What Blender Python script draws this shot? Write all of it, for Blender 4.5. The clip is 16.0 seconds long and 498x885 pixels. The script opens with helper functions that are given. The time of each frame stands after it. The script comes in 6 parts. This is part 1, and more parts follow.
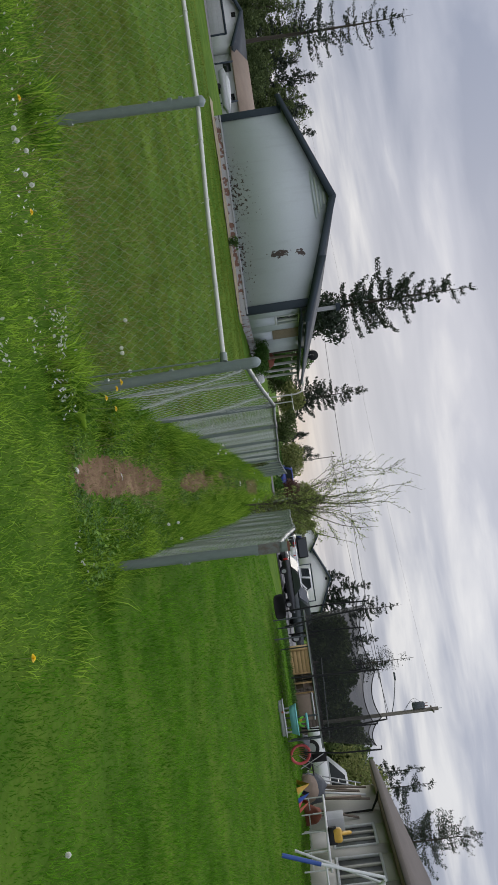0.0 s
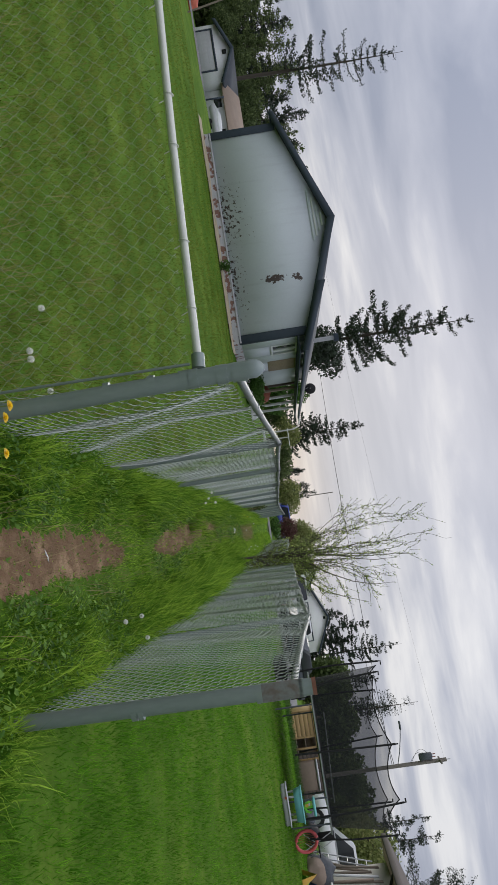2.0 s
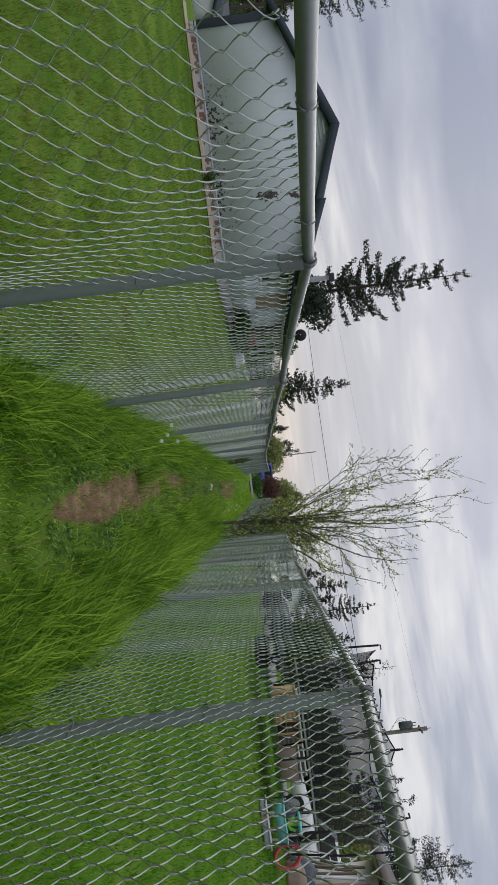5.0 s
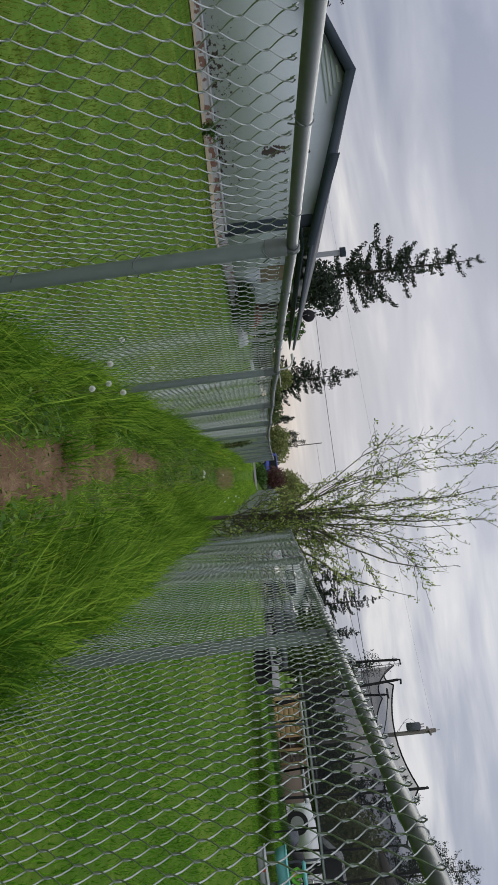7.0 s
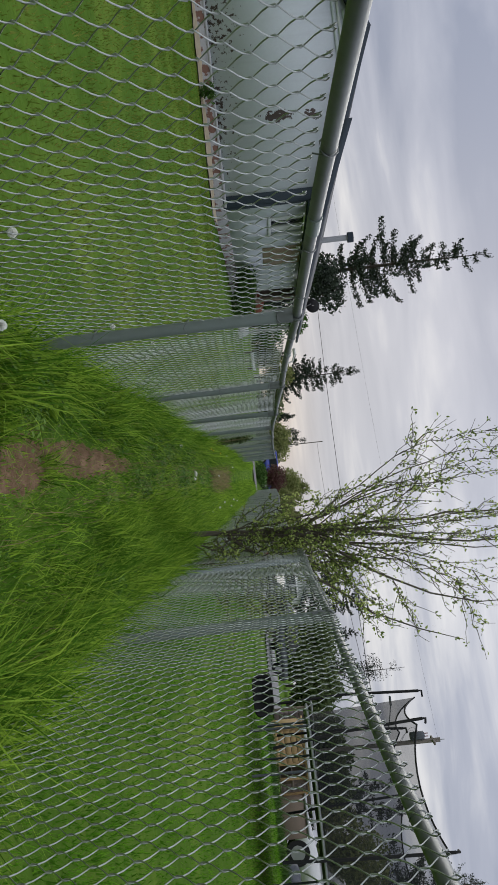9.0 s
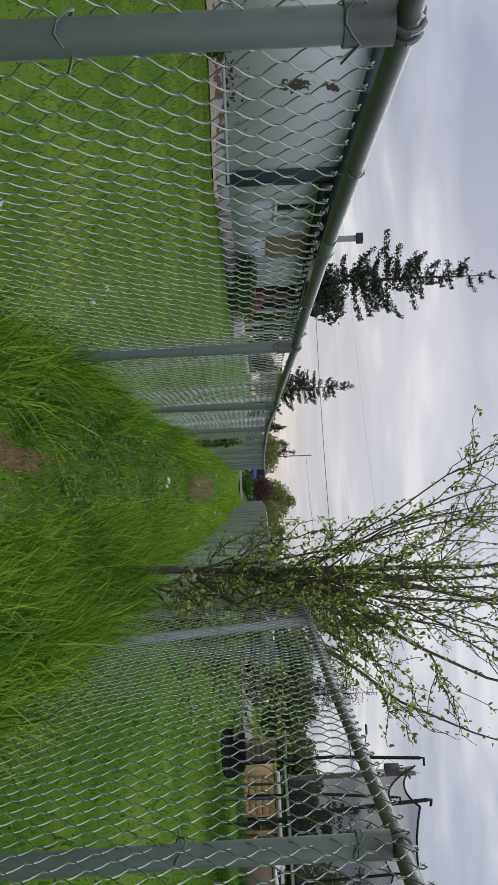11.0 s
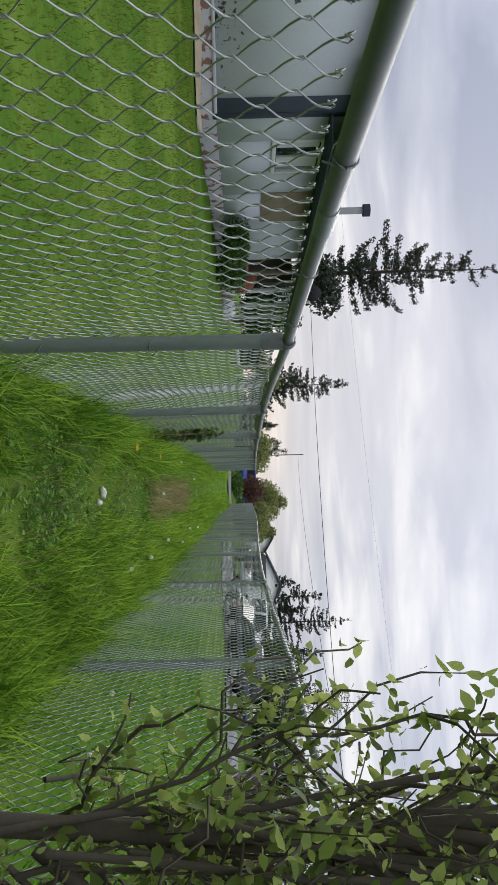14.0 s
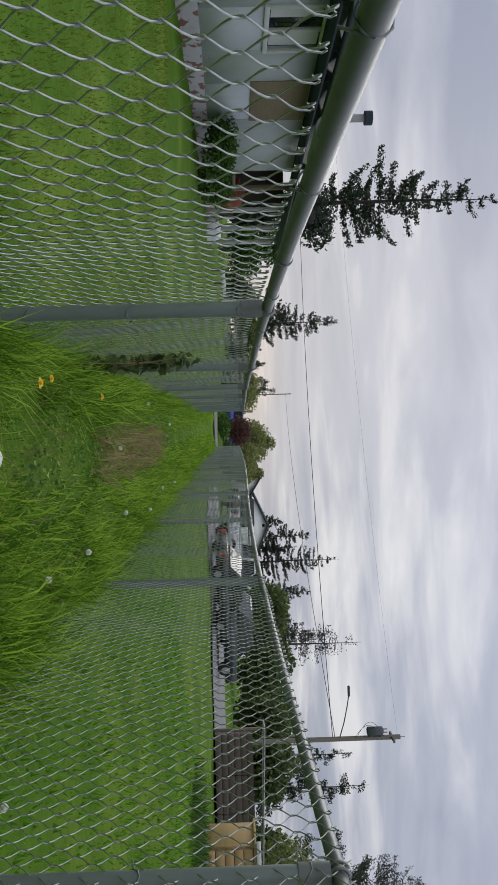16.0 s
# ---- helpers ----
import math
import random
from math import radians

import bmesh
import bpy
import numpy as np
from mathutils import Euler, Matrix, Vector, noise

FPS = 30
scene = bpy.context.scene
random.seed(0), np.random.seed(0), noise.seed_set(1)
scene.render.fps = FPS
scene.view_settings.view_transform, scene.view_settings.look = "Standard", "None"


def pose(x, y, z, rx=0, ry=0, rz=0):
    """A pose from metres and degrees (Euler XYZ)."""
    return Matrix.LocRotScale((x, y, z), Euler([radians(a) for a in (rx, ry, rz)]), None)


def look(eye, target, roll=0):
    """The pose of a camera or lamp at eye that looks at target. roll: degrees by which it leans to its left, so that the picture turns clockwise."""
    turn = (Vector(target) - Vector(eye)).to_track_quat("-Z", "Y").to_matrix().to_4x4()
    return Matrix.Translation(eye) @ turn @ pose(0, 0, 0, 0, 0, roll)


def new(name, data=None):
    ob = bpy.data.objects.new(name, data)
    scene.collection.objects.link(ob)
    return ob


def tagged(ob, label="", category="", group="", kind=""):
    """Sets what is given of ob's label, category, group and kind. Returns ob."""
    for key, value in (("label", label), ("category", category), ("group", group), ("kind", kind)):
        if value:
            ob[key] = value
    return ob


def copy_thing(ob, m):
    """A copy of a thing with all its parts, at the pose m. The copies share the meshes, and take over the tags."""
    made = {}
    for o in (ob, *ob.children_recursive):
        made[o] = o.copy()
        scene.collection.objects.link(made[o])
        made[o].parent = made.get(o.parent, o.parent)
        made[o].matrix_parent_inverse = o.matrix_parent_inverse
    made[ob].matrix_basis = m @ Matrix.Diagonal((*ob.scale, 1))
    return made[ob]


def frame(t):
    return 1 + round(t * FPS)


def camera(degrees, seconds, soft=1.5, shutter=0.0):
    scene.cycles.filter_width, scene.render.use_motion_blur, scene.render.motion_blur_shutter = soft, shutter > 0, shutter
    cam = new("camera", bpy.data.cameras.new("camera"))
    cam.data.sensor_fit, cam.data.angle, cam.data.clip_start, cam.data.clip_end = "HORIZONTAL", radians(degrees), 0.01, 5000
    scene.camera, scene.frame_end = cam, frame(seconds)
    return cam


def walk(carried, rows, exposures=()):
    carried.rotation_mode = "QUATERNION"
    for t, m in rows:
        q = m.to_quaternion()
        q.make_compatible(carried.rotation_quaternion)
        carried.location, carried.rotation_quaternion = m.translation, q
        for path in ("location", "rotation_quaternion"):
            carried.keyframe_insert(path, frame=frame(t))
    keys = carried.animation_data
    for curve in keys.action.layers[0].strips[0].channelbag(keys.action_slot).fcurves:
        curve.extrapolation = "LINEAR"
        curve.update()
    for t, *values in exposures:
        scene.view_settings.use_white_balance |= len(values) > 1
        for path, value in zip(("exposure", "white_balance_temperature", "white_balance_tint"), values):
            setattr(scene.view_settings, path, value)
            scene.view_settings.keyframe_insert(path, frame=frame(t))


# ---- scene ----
cam = camera(36.5, 16.0, soft=1.2)
PATH = [
    (0, (0.542, -1.264, 1.326), (0.396, 0.728, 1.235), 81.90),
    (0.5, (0.470, -0.633, 1.344), (0.182, 1.345, 1.281), 82.75),
    (1, (0.370, -0.084, 1.332), (0.080, 1.893, 1.263), 82.53),
    (1.5, (0.350, 0.434, 1.279), (0.068, 2.413, 1.208), 81.40),
    (2, (0.248, 1.019, 1.238), (0.010, 3.003, 1.175), 81.24),
    (2.5, (0.281, 1.621, 1.149), (0.150, 3.616, 1.085), 83.18),
    (3, (0.186, 2.225, 1.126), (0.059, 4.221, 1.129), 82.65),
    (5.5, (0.281, 5.004, 1.069), (0.155, 7.0, 1.025), 82.8),
    (6, (0.300, 5.545, 1.070), (0.171, 7.541, 1.018), 82.7),
    (6.5, (0.262, 6.178, 1.108), (0.139, 8.173, 1.060), 83.0),
    (7, (0.32, 6.789, 1.107), (0.217, 8.786, 1.058), 83.4),
    (7.5, (0.268, 7.208, 1.118), (0.167, 9.204, 1.063), 85.5),
    (8, (0.25, 7.714, 1.097), (0.149, 9.711, 1.047), 83.6),
    (10.5, (0.258, 10.274, 1.009), (0.162, 12.272, 0.983), 85.8),
    (11, (0.215, 10.817, 0.999), (0.094, 12.813, 0.983), 87.6),
    (11.5, (0.223, 11.356, 0.981), (0.107, 13.353, 0.956), 88.2),
    (12, (0.14, 11.829, 1.025), (0.026, 13.826, 1.005), 88.5),
    (12.5, (0.133, 12.334, 1.005), (0.021, 14.331, 0.99), 88.6),
    (13, (0.138, 12.917, 1.024), (0.026, 14.914, 1.018), 88.5),
    (13.5, (0.092, 13.509, 1.024), (-0.026, 15.506, 1.028), 88.6),
    (14, (0.077, 13.998, 1.022), (-0.039, 15.995, 1.03), 88.4),
    (14.5, (0.046, 14.489, 1.041), (-0.068, 16.485, 1.053), 88.4),
    (15, (0.013, 15.081, 1.014), (-0.097, 17.078, 1.028), 88.4),
    (15.5, (-0.003, 15.609, 1.034), (-0.1, 17.607, 1.064), 88.5),
    (16, (-0.013, 16.15, 1.016), (0.032, 18.15, 1.054), 88.3),
]
walk(cam, [(t, look(e, g, r)) for t, e, g, r in PATH],
     exposures=((0, 0.0), (2, 0.05), (3, 0.05), (7.5, -0.06), (11.5, 0.05), (13.0, 0.14), (13.9, 0.28), (14.6, 0.14), (15.3, -0.10), (15.6, -0.10), (16.0, -0.03)))

# ---- world, sun, exposure ----
world = bpy.data.worlds.new("overcast_sky")
scene.world = world
world.use_nodes = True
wn, wl = world.node_tree.nodes, world.node_tree.links
wn.clear()


def wmath(op, a, b=None, c=None):
    n = wn.new("ShaderNodeMath")
    n.operation = op
    for i, v in enumerate((a, b, c)):
        if v is None:
            continue
        if isinstance(v, (int, float)):
            n.inputs[i].default_value = v
        else:
            wl.new(v, n.inputs[i])
    return n.outputs[0]


def wramp(fac, stops):
    n = wn.new("ShaderNodeValToRGB")
    e = n.color_ramp.elements
    for i, (p, c) in enumerate(stops):
        el = e[i] if i < 2 else e.new(p)
        el.position, el.color = p, (*c, 1)
    wl.new(fac, n.inputs[0])
    return n.outputs[0]


def wmix(fac, a, b):
    n = wn.new("ShaderNodeMix")
    n.data_type = "RGBA"
    if isinstance(fac, (int, float)):
        n.inputs[0].default_value = fac
    else:
        wl.new(fac, n.inputs[0])
    for s, v in ((6, a), (7, b)):
        if isinstance(v, tuple):
            n.inputs[s].default_value = (*v, 1)
        else:
            wl.new(v, n.inputs[s])
    return n.outputs[2]


SUN_ELEV, SUN_AZ = radians(24), radians(-12)
sky = wn.new("ShaderNodeTexSky")
sky.sky_type, sky.sun_disc = "NISHITA", False
sky.sun_elevation, sky.sun_rotation = SUN_ELEV, SUN_AZ
way = wn.new("ShaderNodeTexCoord").outputs["Generated"]
sep = wn.new("ShaderNodeSeparateXYZ")
wl.new(way, sep.inputs[0])
up = wmath("MAXIMUM", sep.outputs[2], 0.0)
deep = wmath("ADD", up, 0.10)
comb = wn.new("ShaderNodeCombineXYZ")
wl.new(wmath("DIVIDE", sep.outputs[0], deep), comb.inputs[0])
wl.new(wmath("DIVIDE", sep.outputs[1], deep), comb.inputs[1])


def wnoise(scale, detail, rough, shift):
    m = wn.new("ShaderNodeMapping")
    m.inputs["Location"].default_value = shift
    m.inputs["Scale"].default_value = (0.8, 1.25, 1)
    m.inputs["Rotation"].default_value = (0, 0, 0.25)
    wl.new(comb.outputs[0], m.inputs[0])
    n = wn.new("ShaderNodeTexNoise")
    n.inputs["Scale"].default_value, n.inputs["Detail"].default_value = scale, detail
    n.inputs["Roughness"].default_value = rough
    n.inputs["Distortion"].default_value = 0.4
    wl.new(m.outputs[0], n.inputs["Vector"])
    return n.outputs[0]


big, fine = wnoise(0.55, 4, 0.5, (3.1, 0.4, 0)), wnoise(1.5, 6, 0.55, (0.6, 2.2, 0))
mixed = wmath("ADD", wmath("MULTIPLY", big, 0.65), wmath("MULTIPLY", fine, 0.35))
clouds = wramp(mixed, [(0.37, (0.35, 0.39, 0.51)), (0.50, (0.53, 0.56, 0.67)), (0.62, (0.93, 0.93, 0.96))])
# thinner, brighter cloud with a warm edge low over the end of the path
glow_dir = wn.new("ShaderNodeVectorMath")
glow_dir.operation = "DOT_PRODUCT"
wl.new(way, glow_dir.inputs[0])
glow_dir.inputs[1].default_value = Vector((-0.09, 1.0, 0.06)).normalized()
near = wmath("POWER", wmath("MAXIMUM", glow_dir.outputs["Value"], 0.0), 28)
clouds = wmix(wmath("MULTIPLY", near, 0.38), clouds, (0.97, 0.95, 0.96))
low = wmath("POWER", wmath("SUBTRACT", 1.0, wmath("MINIMUM", wmath("MULTIPLY", up, 12.0), 1.0)), 1.6)
warm = wmath("MULTIPLY", low, wmath("POWER", wmath("MAXIMUM", glow_dir.outputs["Value"], 0.0), 130))
clouds = wmix(wmath("MULTIPLY", warm, 0.9), clouds, (1.05, 0.90, 0.74))
# overhead the deck is brighter than at the horizon
lift = wmath("ADD", 0.96, wmath("MULTIPLY", wmath("POWER", up, 1.3), 1.25))
bright = wn.new("ShaderNodeVectorMath")
bright.operation = "SCALE"
wl.new(clouds, bright.inputs[0])
wl.new(lift, bright.inputs["Scale"])
deck = wn.new("ShaderNodeBackground")
wl.new(bright.outputs[0], deck.inputs[0])
deck.inputs[1].default_value = 0.80
clear = wn.new("ShaderNodeBackground")
wl.new(sky.outputs[0], clear.inputs[0])
clear.inputs[1].default_value = 0.05
both = wn.new("ShaderNodeMixShader")
both.inputs[0].default_value = 0.08
wl.new(deck.outputs[0], both.inputs[1])
wl.new(clear.outputs[0], both.inputs[2])
wl.new(both.outputs[0], wn.new("ShaderNodeOutputWorld").inputs[0])

sun = new("sun", bpy.data.lights.new("sun", "SUN"))
sun.data.energy, sun.data.angle, sun.data.color = 0.9, radians(30), (1.0, 0.95, 0.88)
sun.matrix_world = look((math.sin(SUN_AZ) * 50, math.cos(SUN_AZ) * 50, math.tan(SUN_ELEV) * 50), (0, 0, 0))


# ---- materials ----
def material(name, colour, rough=0.8, metal=0.0, vary=0.25, scale=6.0, fine=40.0, bump=0.15, island=0.0, random_ob=0.0,
             second=None, second_at=(0.55, 0.7), through_light=0.0, dist=0.004, stretch=(1, 1, 1), spec=0.3):
    m = bpy.data.materials.new(name)
    m.use_nodes = True
    n, l = m.node_tree.nodes, m.node_tree.links
    b = n["Principled BSDF"]
    b.inputs["Roughness"].default_value, b.inputs["Metallic"].default_value = rough, metal
    b.inputs["Specular IOR Level"].default_value = spec
    co = n.new("ShaderNodeTexCoord")
    mp = n.new("ShaderNodeMapping")
    mp.inputs["Scale"].default_value = stretch
    l.new(co.outputs["Object"], mp.inputs[0])
    big = n.new("ShaderNodeTexNoise")
    big.inputs["Scale"].default_value, big.inputs["Detail"].default_value = scale, 5
    small = n.new("ShaderNodeTexNoise")
    small.inputs["Scale"].default_value, small.inputs["Detail"].default_value = fine, 4
    l.new(mp.outputs[0], big.inputs["Vector"])
    l.new(mp.outputs[0], small.inputs["Vector"])

    def mth(op, a, b2):
        q = n.new("ShaderNodeMath")
        q.operation = op
        for i, v in enumerate((a, b2)):
            if isinstance(v, (int, float)):
                q.inputs[i].default_value = v
            else:
                l.new(v, q.inputs[i])
        return q.outputs[0]

    val = mth("ADD", mth("MULTIPLY", big.outputs[0], 1.2 * vary), mth("MULTIPLY", small.outputs[0], 0.8 * vary))
    val = mth("ADD", val, 1.0 - vary)
    if island:
        g = n.new("ShaderNodeNewGeometry")
        val = mth("MULTIPLY", val, mth("ADD", mth("MULTIPLY", g.outputs["Random Per Island"], island), 1 - island / 2))
    if random_ob:
        o = n.new("ShaderNodeObjectInfo")
        val = mth("MULTIPLY", val, mth("ADD", mth("MULTIPLY", o.outputs["Random"], random_ob), 1 - random_ob / 2))
    if second:
        mx = n.new("ShaderNodeMix")
        mx.data_type = "RGBA"
        mx.inputs[6].default_value, mx.inputs[7].default_value = (*colour, 1), (*second, 1)
        rp = n.new("ShaderNodeMapRange")
        rp.inputs[1].default_value, rp.inputs[2].default_value = second_at
        if island:
            src = mth("ADD", mth("MULTIPLY", big.outputs[0], 0.6), mth("MULTIPLY", g.outputs["Random Per Island"], 0.4))
        else:
            src = big.outputs[0]
        l.new(src, rp.inputs[0])
        l.new(rp.outputs[0], mx.inputs[0])
        col = mx.outputs[2]
    else:
        rgb = n.new("ShaderNodeRGB")
        rgb.outputs[0].default_value = (*colour, 1)
        col = rgb.outputs[0]
    sc = n.new("ShaderNodeVectorMath")
    sc.operation = "SCALE"
    l.new(col, sc.inputs[0])
    l.new(val, sc.inputs["Scale"])
    l.new(sc.outputs[0], b.inputs["Base Color"])
    if bump:
        bp = n.new("ShaderNodeBump")
        bp.inputs["Strength"].default_value, bp.inputs["Distance"].default_value = bump, dist
        l.new(small.outputs[0], bp.inputs["Height"])
        l.new(bp.outputs[0], b.inputs["Normal"])
    if through_light:
        t = n.new("ShaderNodeBsdfTranslucent")
        l.new(sc.outputs[0], t.inputs[0])
        ms = n.new("ShaderNodeMixShader")
        ms.inputs[0].default_value = through_light
        l.new(b.outputs[0], ms.inputs[1])
        l.new(t.outputs[0], ms.inputs[2])
        l.new(ms.outputs[0], n["Material Output"].inputs[0])
    return m


M_GROUND = material("lawn_ground", (0.072, 0.146, 0.017), 0.95, vary=0.6, scale=0.9, fine=14, bump=0.6, dist=0.03,
                    second=(0.102, 0.165, 0.023), second_at=(0.45, 0.65), spec=0.02)
M_LAWN = material("mown_grass", (0.080, 0.225, 0.016), 0.85, vary=0.75, scale=1.5, fine=5, bump=0, island=0.4,
                  second=(0.140, 0.310, 0.025), second_at=(0.45, 0.62), through_light=0.4, spec=0.04)
M_LAWN_L = material("dry_mown_grass", (0.125, 0.188, 0.027), 0.85, vary=0.75, scale=1.3, fine=3, bump=0, island=0.3,
                    second=(0.215, 0.240, 0.055), second_at=(0.44, 0.66), through_light=0.4, spec=0.04)
M_TALL = material("tall_grass", (0.098, 0.252, 0.020), 0.70, vary=0.8, scale=2.8, fine=9, bump=0, island=0.9,
                  second=(0.29, 0.43, 0.052), second_at=(0.40, 0.64), through_light=0.45, spec=0.10)
M_HERB = material("low_broad_leaves", (0.080, 0.190, 0.026), 0.65, vary=0.6, scale=3.5, fine=12, bump=0, island=0.9,
                  second=(0.17, 0.28, 0.05), second_at=(0.45, 0.70), through_light=0.35, spec=0.15)
M_STRAW = material("dry_stalk", (0.33, 0.265, 0.14), 0.8, vary=0.4, scale=2, fine=9, bump=0, island=0.6, through_light=0.2, spec=0.1)
M_SOIL = material("trodden_soil", (0.195, 0.122, 0.072), 0.95, vary=0.55, scale=5, fine=70, bump=0.9, dist=0.02,
                  second=(0.30, 0.205, 0.125), second_at=(0.5, 0.7), spec=0.1)
M_SAND = material("sandy_dirt", (0.40, 0.345, 0.245), 0.95, vary=0.4, scale=3, fine=30, bump=0.6, dist=0.02, spec=0.1)
M_ROAD = material("asphalt", (0.11, 0.11, 0.115), 0.9, vary=0.3, scale=0.6, fine=40, bump=0.4)
M_GALV = material("galvanised_pipe", (0.265, 0.305, 0.298), 0.48, 0.55, vary=0.28, scale=9, fine=60, bump=0.08,
                  second=(0.23, 0.27, 0.265), second_at=(0.45, 0.65), stretch=(1, 1, 0.35))
M_RAIL = material("galvanised_rail", (0.20, 0.215, 0.213), 0.50, 0.60, vary=0.35, scale=6, fine=50, bump=0.06)
M_WIRE = material("galvanised_wire", (0.48, 0.51, 0.485), 0.40, 0.88, vary=0.25, scale=5, fine=60, bump=0, island=0.2)
M_RUST = material("rusty_cap", (0.19, 0.16, 0.14), 0.8, 0.3, vary=0.4, scale=30, fine=90, bump=0.3,
                  second=(0.21, 0.215, 0.205), second_at=(0.36, 0.56))
M_RIM = material("rust_red_rim", (0.22, 0.10, 0.07), 0.9, vary=0.4, scale=30, fine=90, bump=0.3)
M_CAP = material("pale_alloy_cap", (0.62, 0.62, 0.58), 0.5, 0.3, vary=0.2, scale=20, fine=80)
M_FASCIA = material("slate_blue_trim", (0.040, 0.054, 0.072), 0.7, vary=0.3, scale=3, fine=40, bump=0.1)
M_BROOF = material("weathered_brown_roofing", (0.125, 0.108, 0.098), 0.9, vary=0.35, scale=2, fine=60, bump=0.4)
M_ROOF = material("dark_roofing", (0.060, 0.068, 0.078), 0.9, vary=0.35, scale=2, fine=60, bump=0.4)
M_CONC = material("flaking_concrete", (0.38, 0.385, 0.38), 0.9, vary=0.3, scale=4.5, fine=35, bump=0.5, dist=0.01,
                  second=(0.17, 0.095, 0.07), second_at=(0.53, 0.57))
M_WHITE = material("white_paint", (0.70, 0.71, 0.72), 0.6, vary=0.15, scale=4, fine=30, bump=0.1)
M_GREYP = material("grey_paint", (0.42, 0.43, 0.44), 0.7, vary=0.2, scale=3, fine=30, bump=0.1)
M_PLY = material("weathered_plywood", (0.30, 0.235, 0.165), 0.85, vary=0.35, scale=3, fine=30, bump=0.3, stretch=(1, 1, 6))
M_WOOD = material("pale_new_wood", (0.50, 0.335, 0.165), 0.75, vary=0.25, scale=4, fine=30, bump=0.2, stretch=(1, 1, 5), random_ob=0.2)
M_OLDW = material("old_grey_wood", (0.20, 0.165, 0.13), 0.85, vary=0.35, scale=4, fine=30, bump=0.3, random_ob=0.3)
M_DARK = material("dark_interior", (0.025, 0.025, 0.027), 0.9, vary=0.3)
M_BLACK = material("black_rubber", (0.022, 0.022, 0.023), 0.75, vary=0.3, fine=60, bump=0.2)
M_BARK = material("grey_brown_bark", (0.105, 0.085, 0.066), 0.9, vary=0.45, scale=12, fine=60, bump=0.5, dist=0.01, stretch=(1, 1, 0.3))
M_TWIG = material("dark_twig", (0.075, 0.062, 0.050), 0.85, vary=0.4, scale=14, fine=70, bump=0.3)
M_STEMS = material("crooked_grey_stems", (0.112, 0.096, 0.076), 0.85, vary=0.45, scale=14, fine=70, bump=0.4)
M_LEAF = material("young_leaves", (0.20, 0.285, 0.060), 0.55, vary=0.3, scale=3, fine=12, bump=0, island=0.8,
                  second=(0.42, 0.49, 0.15), second_at=(0.44, 0.66), through_light=0.5, spec=0.4)
M_NEEDLE = material("conifer_needles", (0.058, 0.074, 0.055), 0.8, vary=0.4, scale=0.3, fine=2, bump=0, island=0.7, through_light=0.08, spec=0.1)
M_WOODS = material("woodland_foliage", (0.100, 0.138, 0.056), 0.8, vary=0.4, scale=0.25, fine=2, bump=0, island=0.7,
                   second=(0.135, 0.17, 0.065), second_at=(0.45, 0.7), through_light=0.3, spec=0.1)
M_WOODS2 = material("spring_foliage", (0.20, 0.24, 0.08), 0.8, vary=0.4, scale=0.3, fine=2, bump=0, island=0.6,
                    second=(0.27, 0.27, 0.11), second_at=(0.45, 0.7), through_light=0.35, spec=0.1)
M_MAROON = material("red_leaf_shrub", (0.16, 0.070, 0.070), 0.7, vary=0.4, scale=1, fine=5, bump=0, island=0.7,
                    second=(0.10, 0.10, 0.05), second_at=(0.5, 0.7), through_light=0.2, spec=0.1)
M_SHRUB = material("dark_shrub_leaves", (0.065, 0.135, 0.028), 0.7, vary=0.4, scale=2, fine=8, bump=0, island=0.7, through_light=0.2, spec=0.15)
M_TEAL = material("turquoise_plastic", (0.20, 0.55, 0.55), 0.5, vary=0.12)
M_LIME = material("lime_plastic", (0.20, 0.58, 0.06), 0.45, vary=0.12)
M_PINK = material("coral_plastic", (0.72, 0.13, 0.14), 0.5, vary=0.12)
M_BLUE = material("blue_plastic", (0.045, 0.10, 0.36), 0.5, vary=0.2)
M_YELLOW = material("yellow_plastic", (0.62, 0.38, 0.07), 0.5, vary=0.15)
M_PETAL = material("yellow_petals", (0.88, 0.62, 0.02), 0.6, vary=0.15, bump=0)
M_FLUFF = material("white_seed_fluff", (0.92, 0.92, 0.88), 0.9, vary=0.1, bump=0, through_light=0.5)
M_DAISY = material("white_daisy_petals", (0.80, 0.80, 0.76), 0.7, vary=0.1, bump=0, through_light=0.2)
M_STEM = material("flower_stem", (0.16, 0.22, 0.06), 0.6, vary=0.2, bump=0)
M_CARW = material("white_car_paint", (0.72, 0.73, 0.74), 0.25, vary=0.06, bump=0, spec=0.5)
M_CARK = material("black_car_paint", (0.022, 0.023, 0.026), 0.25, vary=0.1, bump=0, spec=0.5)
M_CARB = material("blue_car_paint", (0.035, 0.060, 0.32), 0.3, vary=0.1, bump=0, spec=0.5)
M_CARG = material("dark_green_car_paint", (0.030, 0.040, 0.040), 0.25, vary=0.1, bump=0, spec=0.5)
M_GLASS = material("tinted_glass", (0.03, 0.035, 0.04), 0.06, vary=0.05, bump=0, spec=0.6)
# pale grey base colour stands in for the reflection in the low house's panes
M_REFLECT = material("pale_reflection_glass", (0.20, 0.21, 0.205), 0.4, vary=0.4, scale=3, fine=12, bump=0, spec=0.4)
M_ALLOY = material("alloy_rim", (0.45, 0.46, 0.47), 0.35, 0.8, vary=0.1, bump=0)
M_LAMP_R = material("red_lens", (0.45, 0.02, 0.02), 0.3, vary=0.1, bump=0)
M_POLEW = material("weathered_pole_wood", (0.24, 0.21, 0.19), 0.9, vary=0.35, scale=3, fine=30, bump=0.3, stretch=(1, 1, 0.2))
M_CABLE = material("black_cable", (0.03, 0.03, 0.032), 0.6, vary=0.1, bump=0)
